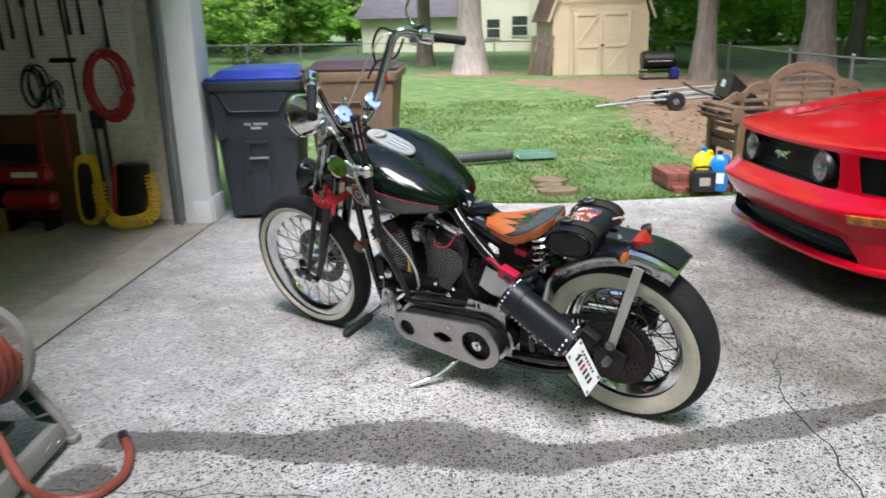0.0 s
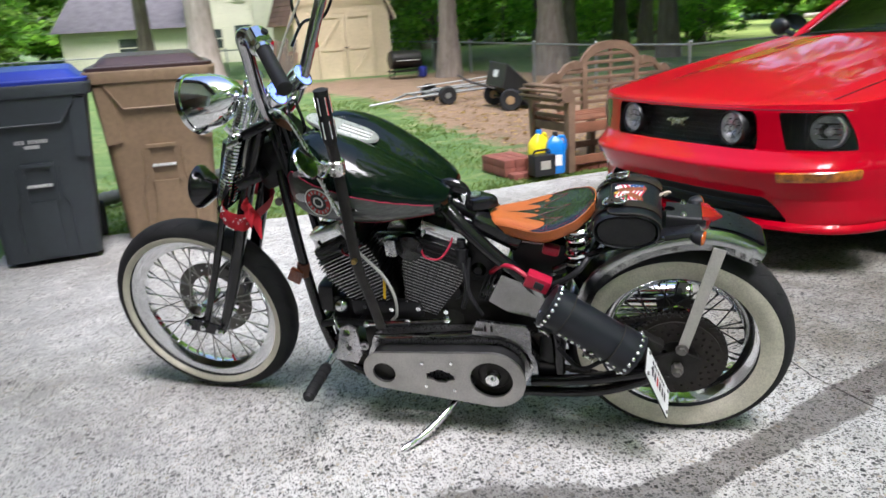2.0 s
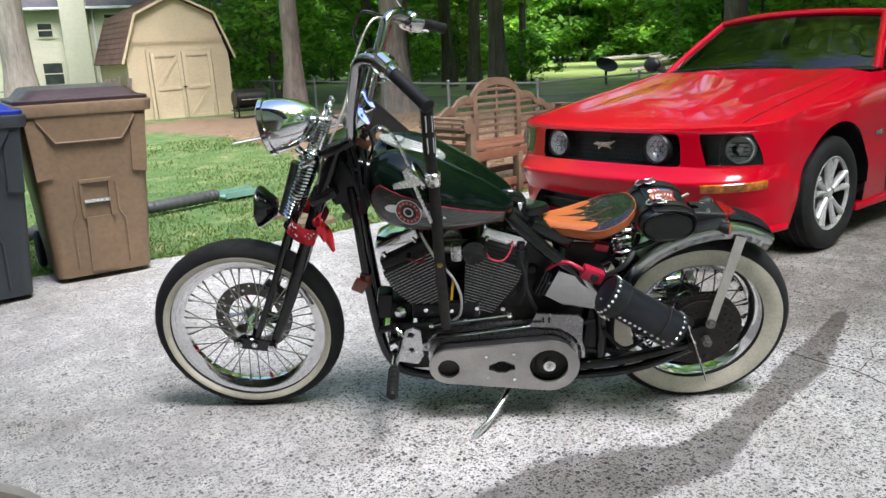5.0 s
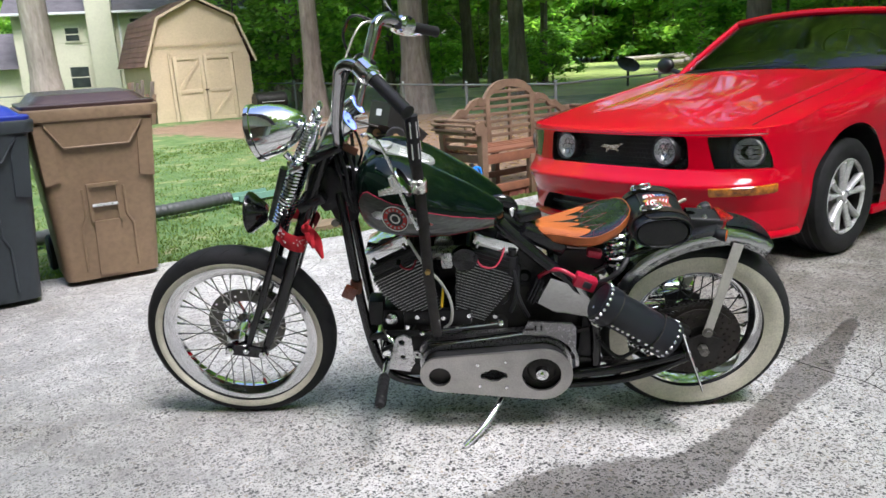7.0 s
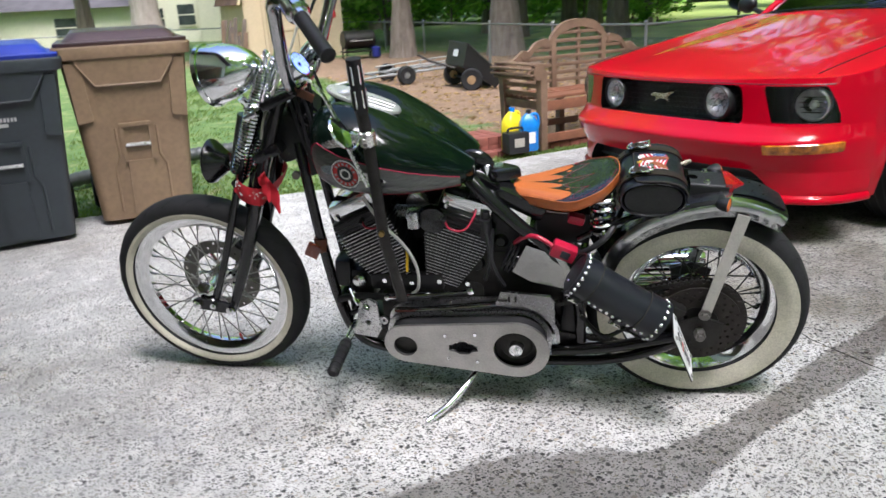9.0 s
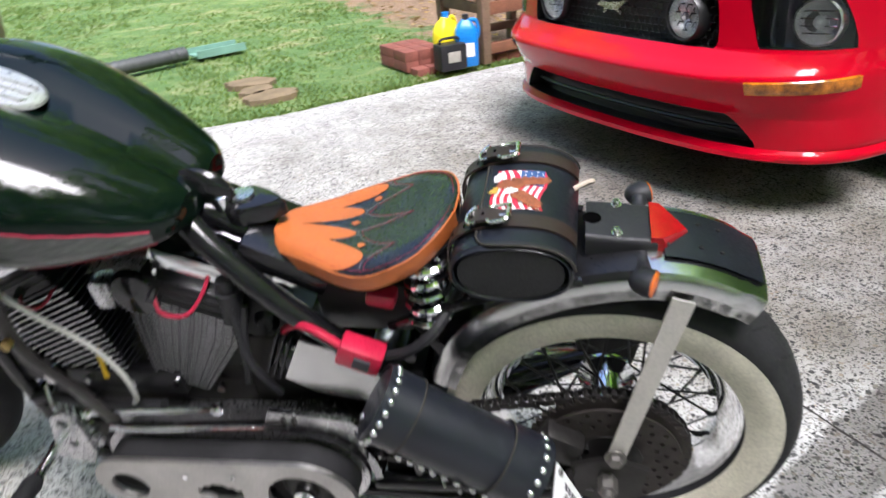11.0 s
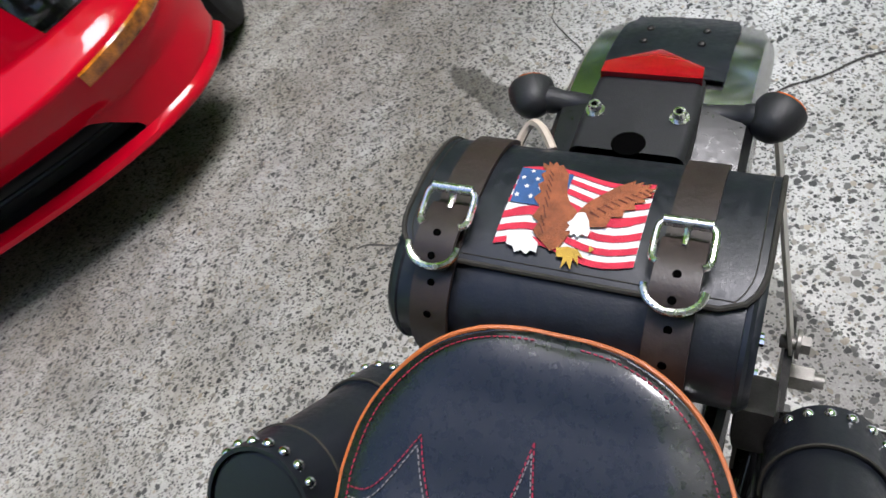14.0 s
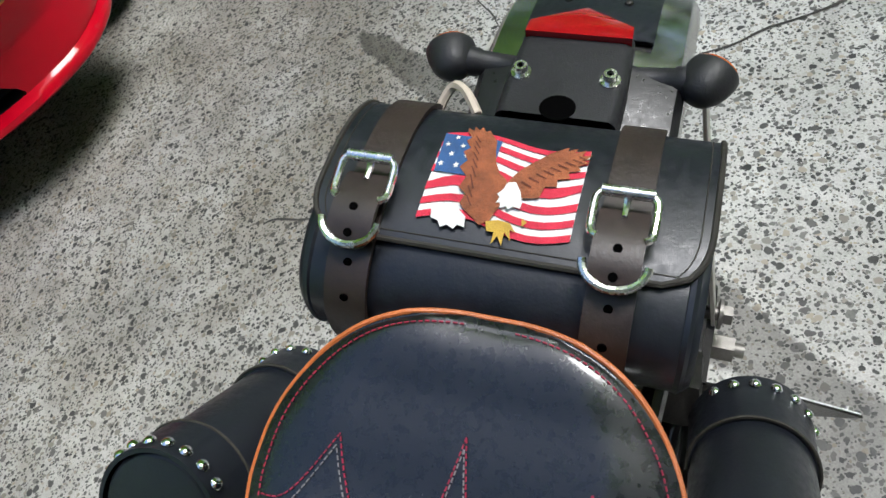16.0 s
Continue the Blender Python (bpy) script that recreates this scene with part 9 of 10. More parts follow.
        for u in np.linspace(-1, 1, 16):
            y = lerp(2.12, 3.75, v) + 0.14 * u * u * (1 - v)
            z = smooth_table(v, [(0, 1.462), (0.3, 1.485), (0.6, 1.45), (0.85, 1.26), (1.0, 1.08)])[0] - 0.05 * abs(u) ** 3
            row.append(Vector((lerp(0.60, 0.66, v) * u, y, z)))
        roof.append(row)
    part("soft_top", Shape().grid(roof), SOFTTOP, car, "dark folding cloth roof", 60)
    for sg in (-1, 1):
        part("side_window", Shape().grid([[Vector((sg * 0.86, 1.78, 1.06)), Vector((sg * 0.86, 2.6, 1.05)), Vector((sg * 0.84, 3.4, 1.065))], [Vector((sg * 0.64, 2.2, 1.41)), Vector((sg * 0.64, 2.7, 1.43)), Vector((sg * 0.64, 3.2, 1.33))]]), CARGLASS, car)
    part("dashboard", Shape().grid([[(x, 1.72, 1.05) for x in np.linspace(-0.72, 0.72, 10)], [(x, 1.95, 1.045) for x in np.linspace(-0.72, 0.72, 10)], [(x, 2.02, 0.80) for x in np.linspace(-0.72, 0.72, 10)]]), SEATGREY, car)
    part("steering_wheel", Shape().lathe([(0.185, 0.0), (0.178, 0.011), (0.170, 0.0), (0.178, -0.011), (0.185, 0.0)], "Y", (0.36, 2.12, 1.02), 28, m=Matrix.Rotation(-0.35, 3, "X")), CARBLACK, car)
    for x in (-0.37, 0.37):
        part("car_seat", Shape().box((x, 2.65, 0.85), (0.5, 0.14, 0.7), Matrix.Rotation(-0.25, 3, "X"), bev=0.05).box((x, 2.38, 0.52), (0.5, 0.5, 0.14), bev=0.05), SEATGREY, car)
    # wheels
    first = None
    for x, y, sg in ((0.815, WY, 1), (-0.815, WY, -1), (0.80, WY + 2.72, 1), (-0.80, WY + 2.72, -1)):
        m = Matrix.Translation((x, y, WZ - 0.0157 * x)) @ Matrix.Rotation(0 if sg > 0 else math.pi, 4, "Z")
        if first is None:
            R, h = WR, 0.115
            prof = [(0.222, -h * 0.85), (0.25, -h), (0.30, -h * 1.04), (0.325, -h * 0.97), (R - 0.006, -h * 0.80), (R, -h * 0.5), (R, h * 0.5), (R - 0.006, h * 0.80), (0.325, h * 0.97), (0.30, h * 1.04), (0.25, h), (0.222, h * 0.85)]
            w = part("wheel", Shape().lathe([(0.224, 0.100), (0.228, 0.104), (0.222, 0.107), (0.212, 0.098), (0.205, 0.06), (0.20, -0.09)], "X", (0, 0, 0), 64), WHEELSILVER, car, "silver alloy wheel")
            part("tyre", Shape().lathe(prof, "X", (0, 0, 0), 72), RUBBER, w, "black road tyre")
            s = Shape()
            for yy_ in (-0.05, 0.0, 0.05):
                s.lathe([(R + 0.0006, yy_ - 0.005), (R + 0.0006, yy_ + 0.005)], "X", (0, 0, 0), 60)
            part("tread_groove", s, CARBLACK, w)
            part("back_disc", Shape().lathe([(0.0, 0.0), (0.16, 0.0), (0.165, -0.02)], "X", (0.0, 0, 0), 40), STEEL, w)
            part("barrel", Shape().lathe([(0.203, 0.09), (0.195, -0.09)], "X", (0, 0, 0), 48), DARKMETAL, w)
            for k in range(5):
                a = 2 * math.pi * k / 5 + 0.3
                for da in (-0.17, 0.17):
                    p0 = Vector((0.075, 0.045 * math.cos(a + da * 0.6), 0.045 * math.sin(a + da * 0.6)))
                    p1 = Vector((0.088, 0.212 * math.cos(a + da * 1.35), 0.212 * math.sin(a + da * 1.35)))
                    part("wheel_spoke", Shape().tube([p0, lerp(p0, p1, 0.5), p1], [0.026, 0.023, 0.030], 10, flat=0.75), WHEELSILVER, w)
            part("centre_cap", Shape().lathe([(0.0, 0.098), (0.028, 0.096), (0.034, 0.085), (0.06, 0.078), (0.062, 0.05)], "X", (0, 0, 0), 28), WHEELSILVER, w)
            for k in range(5):
                a = 2 * math.pi * k / 5
                part("lug_nut", Shape().disc((0.083, 0.048 * math.cos(a), 0.048 * math.sin(a)), 0.008, (1, 0, 0), 6, 0.014), CHROME, w)
            w.matrix_basis = m
            first = w
        else:
            o = again(first, m)
            for ch in first.children:
                oo = bpy.data.objects.new(ch.name.split(".")[0], ch.data)
                scene.collection.objects.link(oo)
                oo.parent = o


build_car()


# ---- bins, bench, things at the lawn's edge ----
def make_bin(m, body, lidmat, label, mark):
    root = thing("wheeled_bin", m, label, "bin", "bins by the garage")
    W0, W1, D0, D1, H = 0.235, 0.295, 0.26, 0.36, 0.985

    def ring(f, grow=0.0):
        w, d = lerp(W0, W1, f) + grow, lerp(D0, D1, f) + grow
        out = []
        for cx, cy, a0 in ((1, -1, -90), (1, 1, 0), (-1, 1, 90), (-1, -1, 180)):
            r = 0.05
            out += [Vector((cx * (w - r) + r * math.cos(radians(a0 + q * 22.5)), cy * (d - r) + r * math.sin(radians(a0 + q * 22.5)), lerp(0.03, H, f))) for q in range(5)]
        return out

    rows = [ring(0.0), ring(0.02), ring(0.3), ring(0.62), ring(0.80, 0.004), ring(0.93, 0.006), ring(0.935, 0.028), ring(0.99, 0.031), ring(1.0, 0.027), ring(1.0, -0.01)]
    s = Shape().grid(rows, closed_u=True)
    s.f.append(tuple(range(20)))
    part("body", s, body, root, smooth=30)
    # moulded front: collar panel, hand-grip recess, ribs
    fy = lambda f: -(lerp(D0, D1, f))
    col = [(-0.235, 0.915), (0.235, 0.915), (0.225, 0.86), (0.155, 0.755), (-0.155, 0.755), (-0.225, 0.86)]
    tilt = math.atan2(D1 - D0, H)
    nrm = Vector((0, -math.cos(tilt), -math.sin(tilt)))
    up = Vector((0, -math.sin(tilt), math.cos(tilt)))
    o = Vector((0, -D0, 0.03))

    def plate(pts, lift, t):
        return Shape().slab([(x, z) for x, z in pts], [], o + nrm * (lift + t), (1, 0, 0), up, -t)

    part("collar", plate(col, 0.002, 0.020), body, root)
    part("collar_lip", Shape().tube([o + Vector((x, 0, 0)) + up * z + nrm * 0.022 for x, z in ((-0.228, 0.875), (-0.155, 0.757), (0.155, 0.757), (0.228, 0.875))], 0.006, 7), body, root)
    for sg in (-1, 1):
        part("shoulder", plate([(sg * 0.190, 0.575), (sg * 0.262, 0.560), (sg * 0.280, 0.88), (sg * 0.235, 0.88), (sg * 0.200, 0.80)][::sg], -0.004, 0.022), body, root, "moulded shoulder", )
        part("groove_rib", Shape().tube([o + Vector((sg * x, 0, 0)) + up * z + nrm * 0.002 for x, z in ((0.100, 0.52), (0.100, 0.36), (0.128, 0.30), (0.128, 0.05))], 0.007, 7), body, root)
        part("grip_side", plate([(sg * 0.060, 0.335), (sg * 0.078, 0.335), (sg * 0.078, 0.545), (sg * 0.060, 0.545)][::sg], 0.0, 0.016), body, root)
    part("grip_top", plate([(-0.078, 0.53), (0.078, 0.53), (0.078, 0.548), (-0.078, 0.548)], 0.0, 0.020), body, root)
    part("grip_bar", Shape().tube([o + up * 0.425 + nrm * 0.012 + Vector((x, 0, 0)) for x in (-0.062, 0.062)], 0.010, 10), ALLOY, root, "metal lifting bar")
    part("centre_rib", plate([(-0.070, 0.02), (0.070, 0.02), (0.062, 0.335), (-0.062, 0.335)], 0.0, 0.012), body, root)
    # lid
    lid = []
    for f, g, z in ((1, 0.016, 0.984), (1, 0.018, 1.002), (1, 0.014, 1.006), (1, -0.018, 1.008), (1, -0.022, 1.012), (1, -0.062, 1.050), (1, -0.068, 1.053), (1, -0.10, 1.056)):
        lid.append([Vector((p.x, p.y, z + (0.010 if p.y > 0 and z > 1.02 else 0))) for p in ring(f, g)])
    s = Shape().grid(lid, closed_u=True)
    k = len(s.v)
    s.f.append(tuple(range(k - 20, k)))
    part("lid", s, lidmat, root, "closed hinged lid", 30)
    part("hinge", Shape().tube([(-0.2, D1 + 0.02, 1.0), (0.2, D1 + 0.02, 1.0)], 0.014, 10), body, root)
    for sg in (-1, 1):
        part("wheel", Shape().lathe([(0.03, -0.02), (0.095, -0.022), (0.11, -0.012), (0.11, 0.012), (0.095, 0.022), (0.03, 0.02)], "X", (sg * 0.25, D0 - 0.0, 0.11), 28), RUBBER, root)
    if mark:
        s = Shape()
        for i, ch in enumerate((1, 1, 1, 0, 1, 1, 1, 1, 1, 1)):
            if ch:
                x = -0.075 + 0.0155 * i
                s.slab([(x, 0.655), (x + 0.011, 0.655), (x + 0.011, 0.675), (x, 0.675)], [], o + nrm * 0.004, (1, 0, 0), up, 0.001)
        s.slab([(-0.035, 0.628), (0.035, 0.628), (0.035, 0.646), (-0.035, 0.646)], [], o + nrm * 0.004, (1, 0, 0), up, 0.001)
        part("stencil_bars", s, surface("faded_stencil", (0.42, 0.42, 0.42), 0.7), root, "faded grey stencil bars")
    return root


BINSIZE = Matrix.Diagonal((1.13, 1.13, 1.085, 1))
make_bin(GARAGE @ pose(0.34, 0.43, 0, 0, 0, 7) @ BINSIZE, BINNAVY, BINBLUE, "charcoal wheeled bin with closed blue lid", True)
make_bin(GARAGE @ pose(1.045, 0.70, 0, 0, 0, 3) @ BINSIZE @ Matrix.Diagonal((1.05, 1.05, 1.035, 1)), BINTAN, BINBROWN, "tan wheeled bin with closed dark brown lid", False)


def build_bench():
    root = thing("garden_bench", pose(-0.27, 4.12, 0.0, 0, 0, 46), "weathered teak garden bench with arched back and rolled slatted arms", "bench")
    L, D, SH = 1.76, 0.50, 0.42

    def bar(name, a, b, w, t, mat=TEAK):
        a, b = Vector(a), Vector(b)
        d = b - a
        q = d.to_track_quat("X", "Z").to_matrix()
        part(name, Shape().box((a + b) / 2, (d.length, w, t), q, bev=0.006), mat, root)

    for x, sg in ((0.03, -1), (L - 0.03, 1)):
        bar("leg", (x, 0.0, 0), (x, 0.0, 0.66), 0.075, 0.065)
        bar("leg", (x, D, 0), (x, D + 0.05, 0.72), 0.075, 0.065)
        bar("stretcher", (x, 0, 0.13), (x, D, 0.13), 0.045, 0.06)
        bar("seat_side_rail", (x, 0, 0.37), (x, D, 0.37), 0.035, 0.07)
        for z in (0.46, 0.53, 0.60):
            bar("arm_slat", (x + sg * 0.006, 0.0, z), (x + sg * 0.006, D, z), 0.022, 0.035)
        # rolled arm: slats round a scroll that leans outwards
        for k in range(5):
            an = radians(70 + 44 * k)
            bar("arm_slat", (x + sg * (0.055 - 0.075 * math.cos(an)), -0.035, 0.655 + 0.062 * math.sin(an)), (x + sg * (0.055 - 0.075 * math.cos(an)), D + 0.045, 0.655 + 0.062 * math.sin(an)), 0.045, 0.020)
        for y in (-0.02, D + 0.03):
            part("arm_scroll", Shape().tube([(x + sg * 0.05, y - 0.022, 0.65), (x + sg * 0.05, y + 0.022, 0.65)], 0.062, 20), TEAK, root)
    for x in (L * 0.36, L * 0.64):
        bar("leg", (x, 0.0, 0), (x, 0, 0.36), 0.065, 0.06)
        bar("leg", (x, D, 0), (x, D, 0.40), 0.065, 0.06)
    bar("front_rail", (0.03, 0.0, 0.365), (L - 0.03, 0.0, 0.365), 0.03, 0.085, TEAKRED)
    bar("low_rail", (0.03, 0.02, 0.09), (L - 0.03, 0.02, 0.09), 0.04, 0.07, TEAKRED)
    bar("back_low_rail", (0.03, D - 0.02, 0.13), (L - 0.03, D - 0.02, 0.13), 0.04, 0.06)
    bar("back_rail", (0.04, D, 0.40), (L - 0.04, D, 0.40), 0.03, 0.08)
    for k in range(7):
        y = 0.02 + k * 0.074
        bar("seat_slat", (0.03, y, SH + 0.004 * abs(k - 3)), (L - 0.03, y, SH + 0.004 * abs(k - 3)), 0.060, 0.022, TEAKRED)

    def crest(x):
        u = abs(x - L / 2) / (L / 2)
        return smooth_table(u, [(0, 1.035), (0.12, 1.028), (0.24, 0.995), (0.34, 0.925), (0.385, 0.872), (0.43, 0.862), (0.50, 0.868), (0.58, 0.845), (0.64, 0.792), (0.69, 0.775), (0.76, 0.775), (0.82, 0.735), (0.90, 0.705), (1.0, 0.70)])[0]

    xs = np.linspace(0.03, L - 0.03, 90)
    top = [(x, crest(x)) for x in xs]
    low = [(x, crest(x) - 0.070 - 0.012 * math.sin(9 * abs(x - L / 2))) for x in xs][::-1]
    part("crest_rail", Shape().slab(top + low, [], (0, D + 0.060, 0), (1, 0, 0), (0, 0, 1), 0.042), TEAK, root)
    for sg in (-1, 1):
        for u, z in ((0.45, 0.84), (0.72, 0.75)):
            part("crest_scroll", Shape().tube([(L / 2 + sg * u * L / 2, D + 0.014, z), (L / 2 + sg * u * L / 2, D + 0.064, z)], 0.040, 20), TEAK, root)
    for x in (L / 2 - 0.30, L / 2 + 0.30):
        bar("back_post", (x, D + 0.03, 0.40), (x, D + 0.04, crest(x) - 0.03), 0.055, 0.045)
    for x in (L / 2, L / 2 - 0.58, L / 2 + 0.58):
        bar("back_post", (x, D + 0.035, 0.40), (x, D + 0.04, crest(x) - 0.03), 0.032, 0.03)
    for z in (0.50, 0.57, 0.64, 0.71, 0.78, 0.85, 0.92):
        hw = max((abs(x - L / 2) for x in xs if crest(x) - 0.06 > z), default=0.1)
        bar("back_slat", (L / 2 - hw, D + 0.03, z), (L / 2 + hw, D + 0.03, z), 0.018, 0.032)


build_bench()


def jug(m, mat, label, yellow):
    root = thing("jug", m, label, "jug", "jugs on the pavers")
    rows = []
    for z, k in ((0.0, 0.92), (0.01, 1.0), (0.17, 1.0), (0.21, 0.93), (0.245, 0.68), (0.262, 0.42), (0.275, 0.30)):
        ring = []
        for q in range(24):
            a = 2 * math.pi * q / 24
            ring.append(Vector((0.085 * k * math.copysign(abs(math.cos(a)) ** 0.5, math.cos(a)), 0.06 * k * math.copysign(abs(math.sin(a)) ** 0.5, math.sin(a)), z)))
        rows.append(ring)
    s = Shape().grid(rows, closed_u=True)
    s.f.append(tuple(range(24)))
    part("body", s, mat, root, smooth=50)
    part("handle", Shape().tube(curve_pts([(0.03, 0.0, 0.265), (0.075, 0.0, 0.26), (0.092, 0.0, 0.21), (0.085, 0.0, 0.16)], 5), 0.012, 10), mat, root)
    part("cap", Shape().lathe([(0.024, 0.27), (0.024, 0.30), (0.0, 0.302)], "Z", (0, 0, 0), 18), BLUEJUG if yellow else INKBLACK, root)
    part("label", Shape().box((0, -0.0615, 0.10), (0.10, 0.003, 0.08)), INKBLACK if yellow else WHITE, root, "plain printed label")


def battery_box(m):
    root = thing("battery_charger", m, "small black battery charger box with grey panel", "charger")
    part("body", Shape().box((0, 0, 0.085), (0.19, 0.13, 0.17), bev=0.012), PLASTIC, root)
    part("panel", Shape().box((0, -0.067, 0.09), (0.09, 0.006, 0.07), bev=0.002), surface("grey_panel", (0.4, 0.38, 0.33), 0.5), root)
    part("handle", Shape().tube(curve_pts([(-0.07, 0, 0.165), (-0.06, 0, 0.20), (0.06, 0, 0.20), (0.07, 0, 0.165)], 5), 0.009, 8), PLASTIC, root)


def lawn_edge_things():
    battery_box(pose(-0.425, 3.845, 0.035, 0, 0, 40))
    jug(pose(-0.475, 3.965, 0.035, 0, 0, 60) @ Matrix.Diagonal((1.05, 1.05, 1.17, 1)), YELLOWJUG, "bright yellow plastic oil jug", True)
    jug(pose(-0.335, 3.955, 0.035, 0, 0, 20) @ Matrix.Diagonal((0.92, 1.0, 1.12, 1)), BLUEJUG, "bright blue plastic jug", False)
    # red paver border along the driveway under the bench
    strip = thing("paver_border", Matrix(), "row of weathered red brick pavers", "pavers", kind="structure")
    first = None
    rnd = random.Random(3)
    for k in range(34):
        for r in range(2):
            f = k * 0.105
            p = Vector((-0.62, 3.86, 0)) + Vector((0.735, 0.678, 0)) * f + Vector((-0.678, 0.735, 0)) * (0.10 + 0.205 * r)
            m = pose(p.x, p.y, rnd.uniform(-0.004, 0.006), rnd.uniform(-1.5, 1.5), rnd.uniform(-1.5, 1.5), 42.7 + rnd.uniform(-2, 2))
            if first is None:
                first = part("brick", Shape().box((0, 0, 0.0), (0.098, 0.198, 0.07), bev=0.005), BRICK, strip)
                first.matrix_basis = m
            else:
                again(first, m)
    st = thing("paver_stack", pose(-0.78, 4.13, 0, 0, 0, 45), "low stack of red brick pavers", "pavers")
    for i in range(3):
        for j in range(2):
            for z in range(2):
                o = again(first, pose((i - 1) * 0.102, (j - 0.5) * 0.202, 0.035 + 0.068 * z, 0, 0, rnd.uniform(-2, 2)), st)
    # stepping stones
    for k, (x, y, w, a) in enumerate(((-1.80, 3.62, 0.34, 20), (-1.50, 3.30, 0.36, 50), (-1.66, 3.42, 0.26, 80))):
        out = [(w * (0.5 + 0.06 * math.sin(7 * t + k)) * math.cos(t), w * 0.36 * (1 + 0.1 * math.sin(5 * t)) * math.sin(t)) for t in np.linspace(0, 6.28, 18)[:-1]]
        solid("stepping_stone", Shape().slab(out, [], (0, 0, -0.03), (1, 0, 0), (0, 1, 0), 0.05), MOSSSTONE, pose(x, y, 0.0, 0, 0, a), "mossy brown stepping stone in the grass", "stepping stone", "stepping stones")
    # corrugated drain pipe with a green outlet
    pp = [(-3.75, 2.35, 0.06), (-3.6, 2.95, 0.06), (-3.35, 3.5, 0.06), (-3.02, 3.92, 0.06), (-2.74, 4.36, 0.06)]
    pts = curve_pts(pp, 26)
    dp = solid("drain_pipe", Shape().tube(pts, [0.056 + 0.0045 * math.sin(i * 2.1) for i in range(len(pts))], 14), PIPE, Matrix(), "black corrugated drain pipe lying on the grass", "drain pipe")
    so = thing("splash_outlet", pose(-2.60, 4.60, 0, 0, 0, 52), "pale green plastic drain outlet", "drain outlet")
    pale = surface("pale_green_plastic", (0.16, 0.30, 0.24), 0.5)
    part("tray", Shape().box((0, 0, 0.02), (0.42, 0.20, 0.012)), pale, so)
    for y in (-0.1, 0.1):
        part("rim", Shape().box((0, y, 0.04), (0.42, 0.014, 0.06)), pale, so)


lawn_edge_things()


def hose_reel():
    root = thing("hose_reel", pose(-0.81, -1.786, 0, 0, 0, 129.7), "taupe plastic hose reel cart with terracotta hose", "hose reel")
    for sg in (-1, 1):
        x = 0.25 * sg
        fs_ = part("side_frame", Shape().tube([(x, -0.355, 0.012), (x, -0.315, 0.10), (x, -0.22, 0.25), (x, -0.12, 0.46), (x, -0.075, 0.86)], [0.016, 0.017, 0.018, 0.020, 0.018], 10).tube([(x, -0.23, 0.10), (x, -0.16, 0.20), (x, -0.09, 0.38)], 0.011, 8).tube([(x, 0.30, 0.015), (x, 0.16, 0.22), (x, 0.05, 0.44), (x, -0.02, 0.86)], 0.018, 10), REELGREY, root, "taupe plastic side frame", 50)
        part("web", Shape().slab([(-0.33, 0.07), (-0.23, 0.09), (-0.09, 0.38), (-0.13, 0.42), (-0.22, 0.24)], [], (x - 0.003, 0, 0), (0, 1, 0), (0, 0, 1), 0.006), REELGREEN, fs_, "dark recessed web")
        for k in range(5):
            f = k / 4
            part("rib", Shape().box((x, lerp(-0.265, -0.13, f), lerp(0.115, 0.33, f)), (0.030, 0.085 * (1 - 0.35 * f), 0.006), Matrix.Rotation(radians(-18), 3, "X")), REELGREY, fs_)
        for y in (-0.345, 0.29):
            part("foot", Shape().box((x, y, 0.014), (0.050, 0.060, 0.028), bev=0.008), REELGREY, fs_)
        part("reel_rim", Shape().lathe([(0.178, -0.018), (0.200, -0.020), (0.206, 0.0), (0.200, 0.020), (0.178, 0.018), (0.178, -0.018)], "X", (x * 0.72, -0.105, 0.39), 48), REELGREY, root, "taupe reel flange")
        for k in range(22):
            a = 2 * math.pi * k / 22
            part("reel_spoke", Shape().box((x * 0.72, -0.105 + 0.135 * math.cos(a), 0.39 + 0.135 * math.sin(a)), (0.02, 0.10, 0.014), Matrix.Rotation(a, 3, "X")), REELGREY, root)
    part("toe_bar", Shape().box((-0.02, -0.325, 0.062), (0.46, 0.050, 0.078), Matrix.Rotation(radians(-14), 3, "X"), bev=0.012), REELGREY, root)
    part("oval_mark", Shape().slab([(0.05 * math.cos(t), 0.025 * math.sin(t)) for t in np.linspace(0, 6.28, 25)[:-1]], [[(0.042 * math.cos(t), 0.018 * math.sin(t)) for t in np.linspace(0, 6.28, 25)[:-1]]], (0.115, -0.355, 0.066), (1, 0, 0), (0, -0.24, 0.97), 0.002), STEEL, root)
    part("axle_tube", Shape().tube([(-0.26, 0.28, 0.10), (0.26, 0.28, 0.10)], 0.016, 10), REELGREEN, root)
    part("tray", Shape().box((0, 0.02, 0.10), (0.42, 0.40, 0.03), bev=0.01), REELGREEN, root, "dark green tray")
    part("cross_tube", Shape().tube([(-0.26, 0.14, 0.17), (0.26, 0.14, 0.17)], 0.02, 10), REELGREEN, root)
    part("drum", Shape().tube([(-0.18, -0.105, 0.39), (0.18, -0.105, 0.39)], 0.10, 24), REELGREY, root)
    pts = []
    for k in range(13 * 20):
        a = 2 * math.pi * k / 20
        lay = (k // 130)
        pts.append((-0.155 + 0.31 * ((k % 130) / 130 if lay == 0 else 1 - (k % 130) / 130), -0.105 + (0.130 + 0.03 * lay) * math.cos(a), 0.39 + (0.130 + 0.03 * lay) * math.sin(a)))
    part("coiled_hose", Shape().tube(pts, 0.0155, 8), CORALHOSE, root, "terracotta hose wound on the reel")
    # the loose end lies on the driveway
    R = root.matrix_world.inverted()
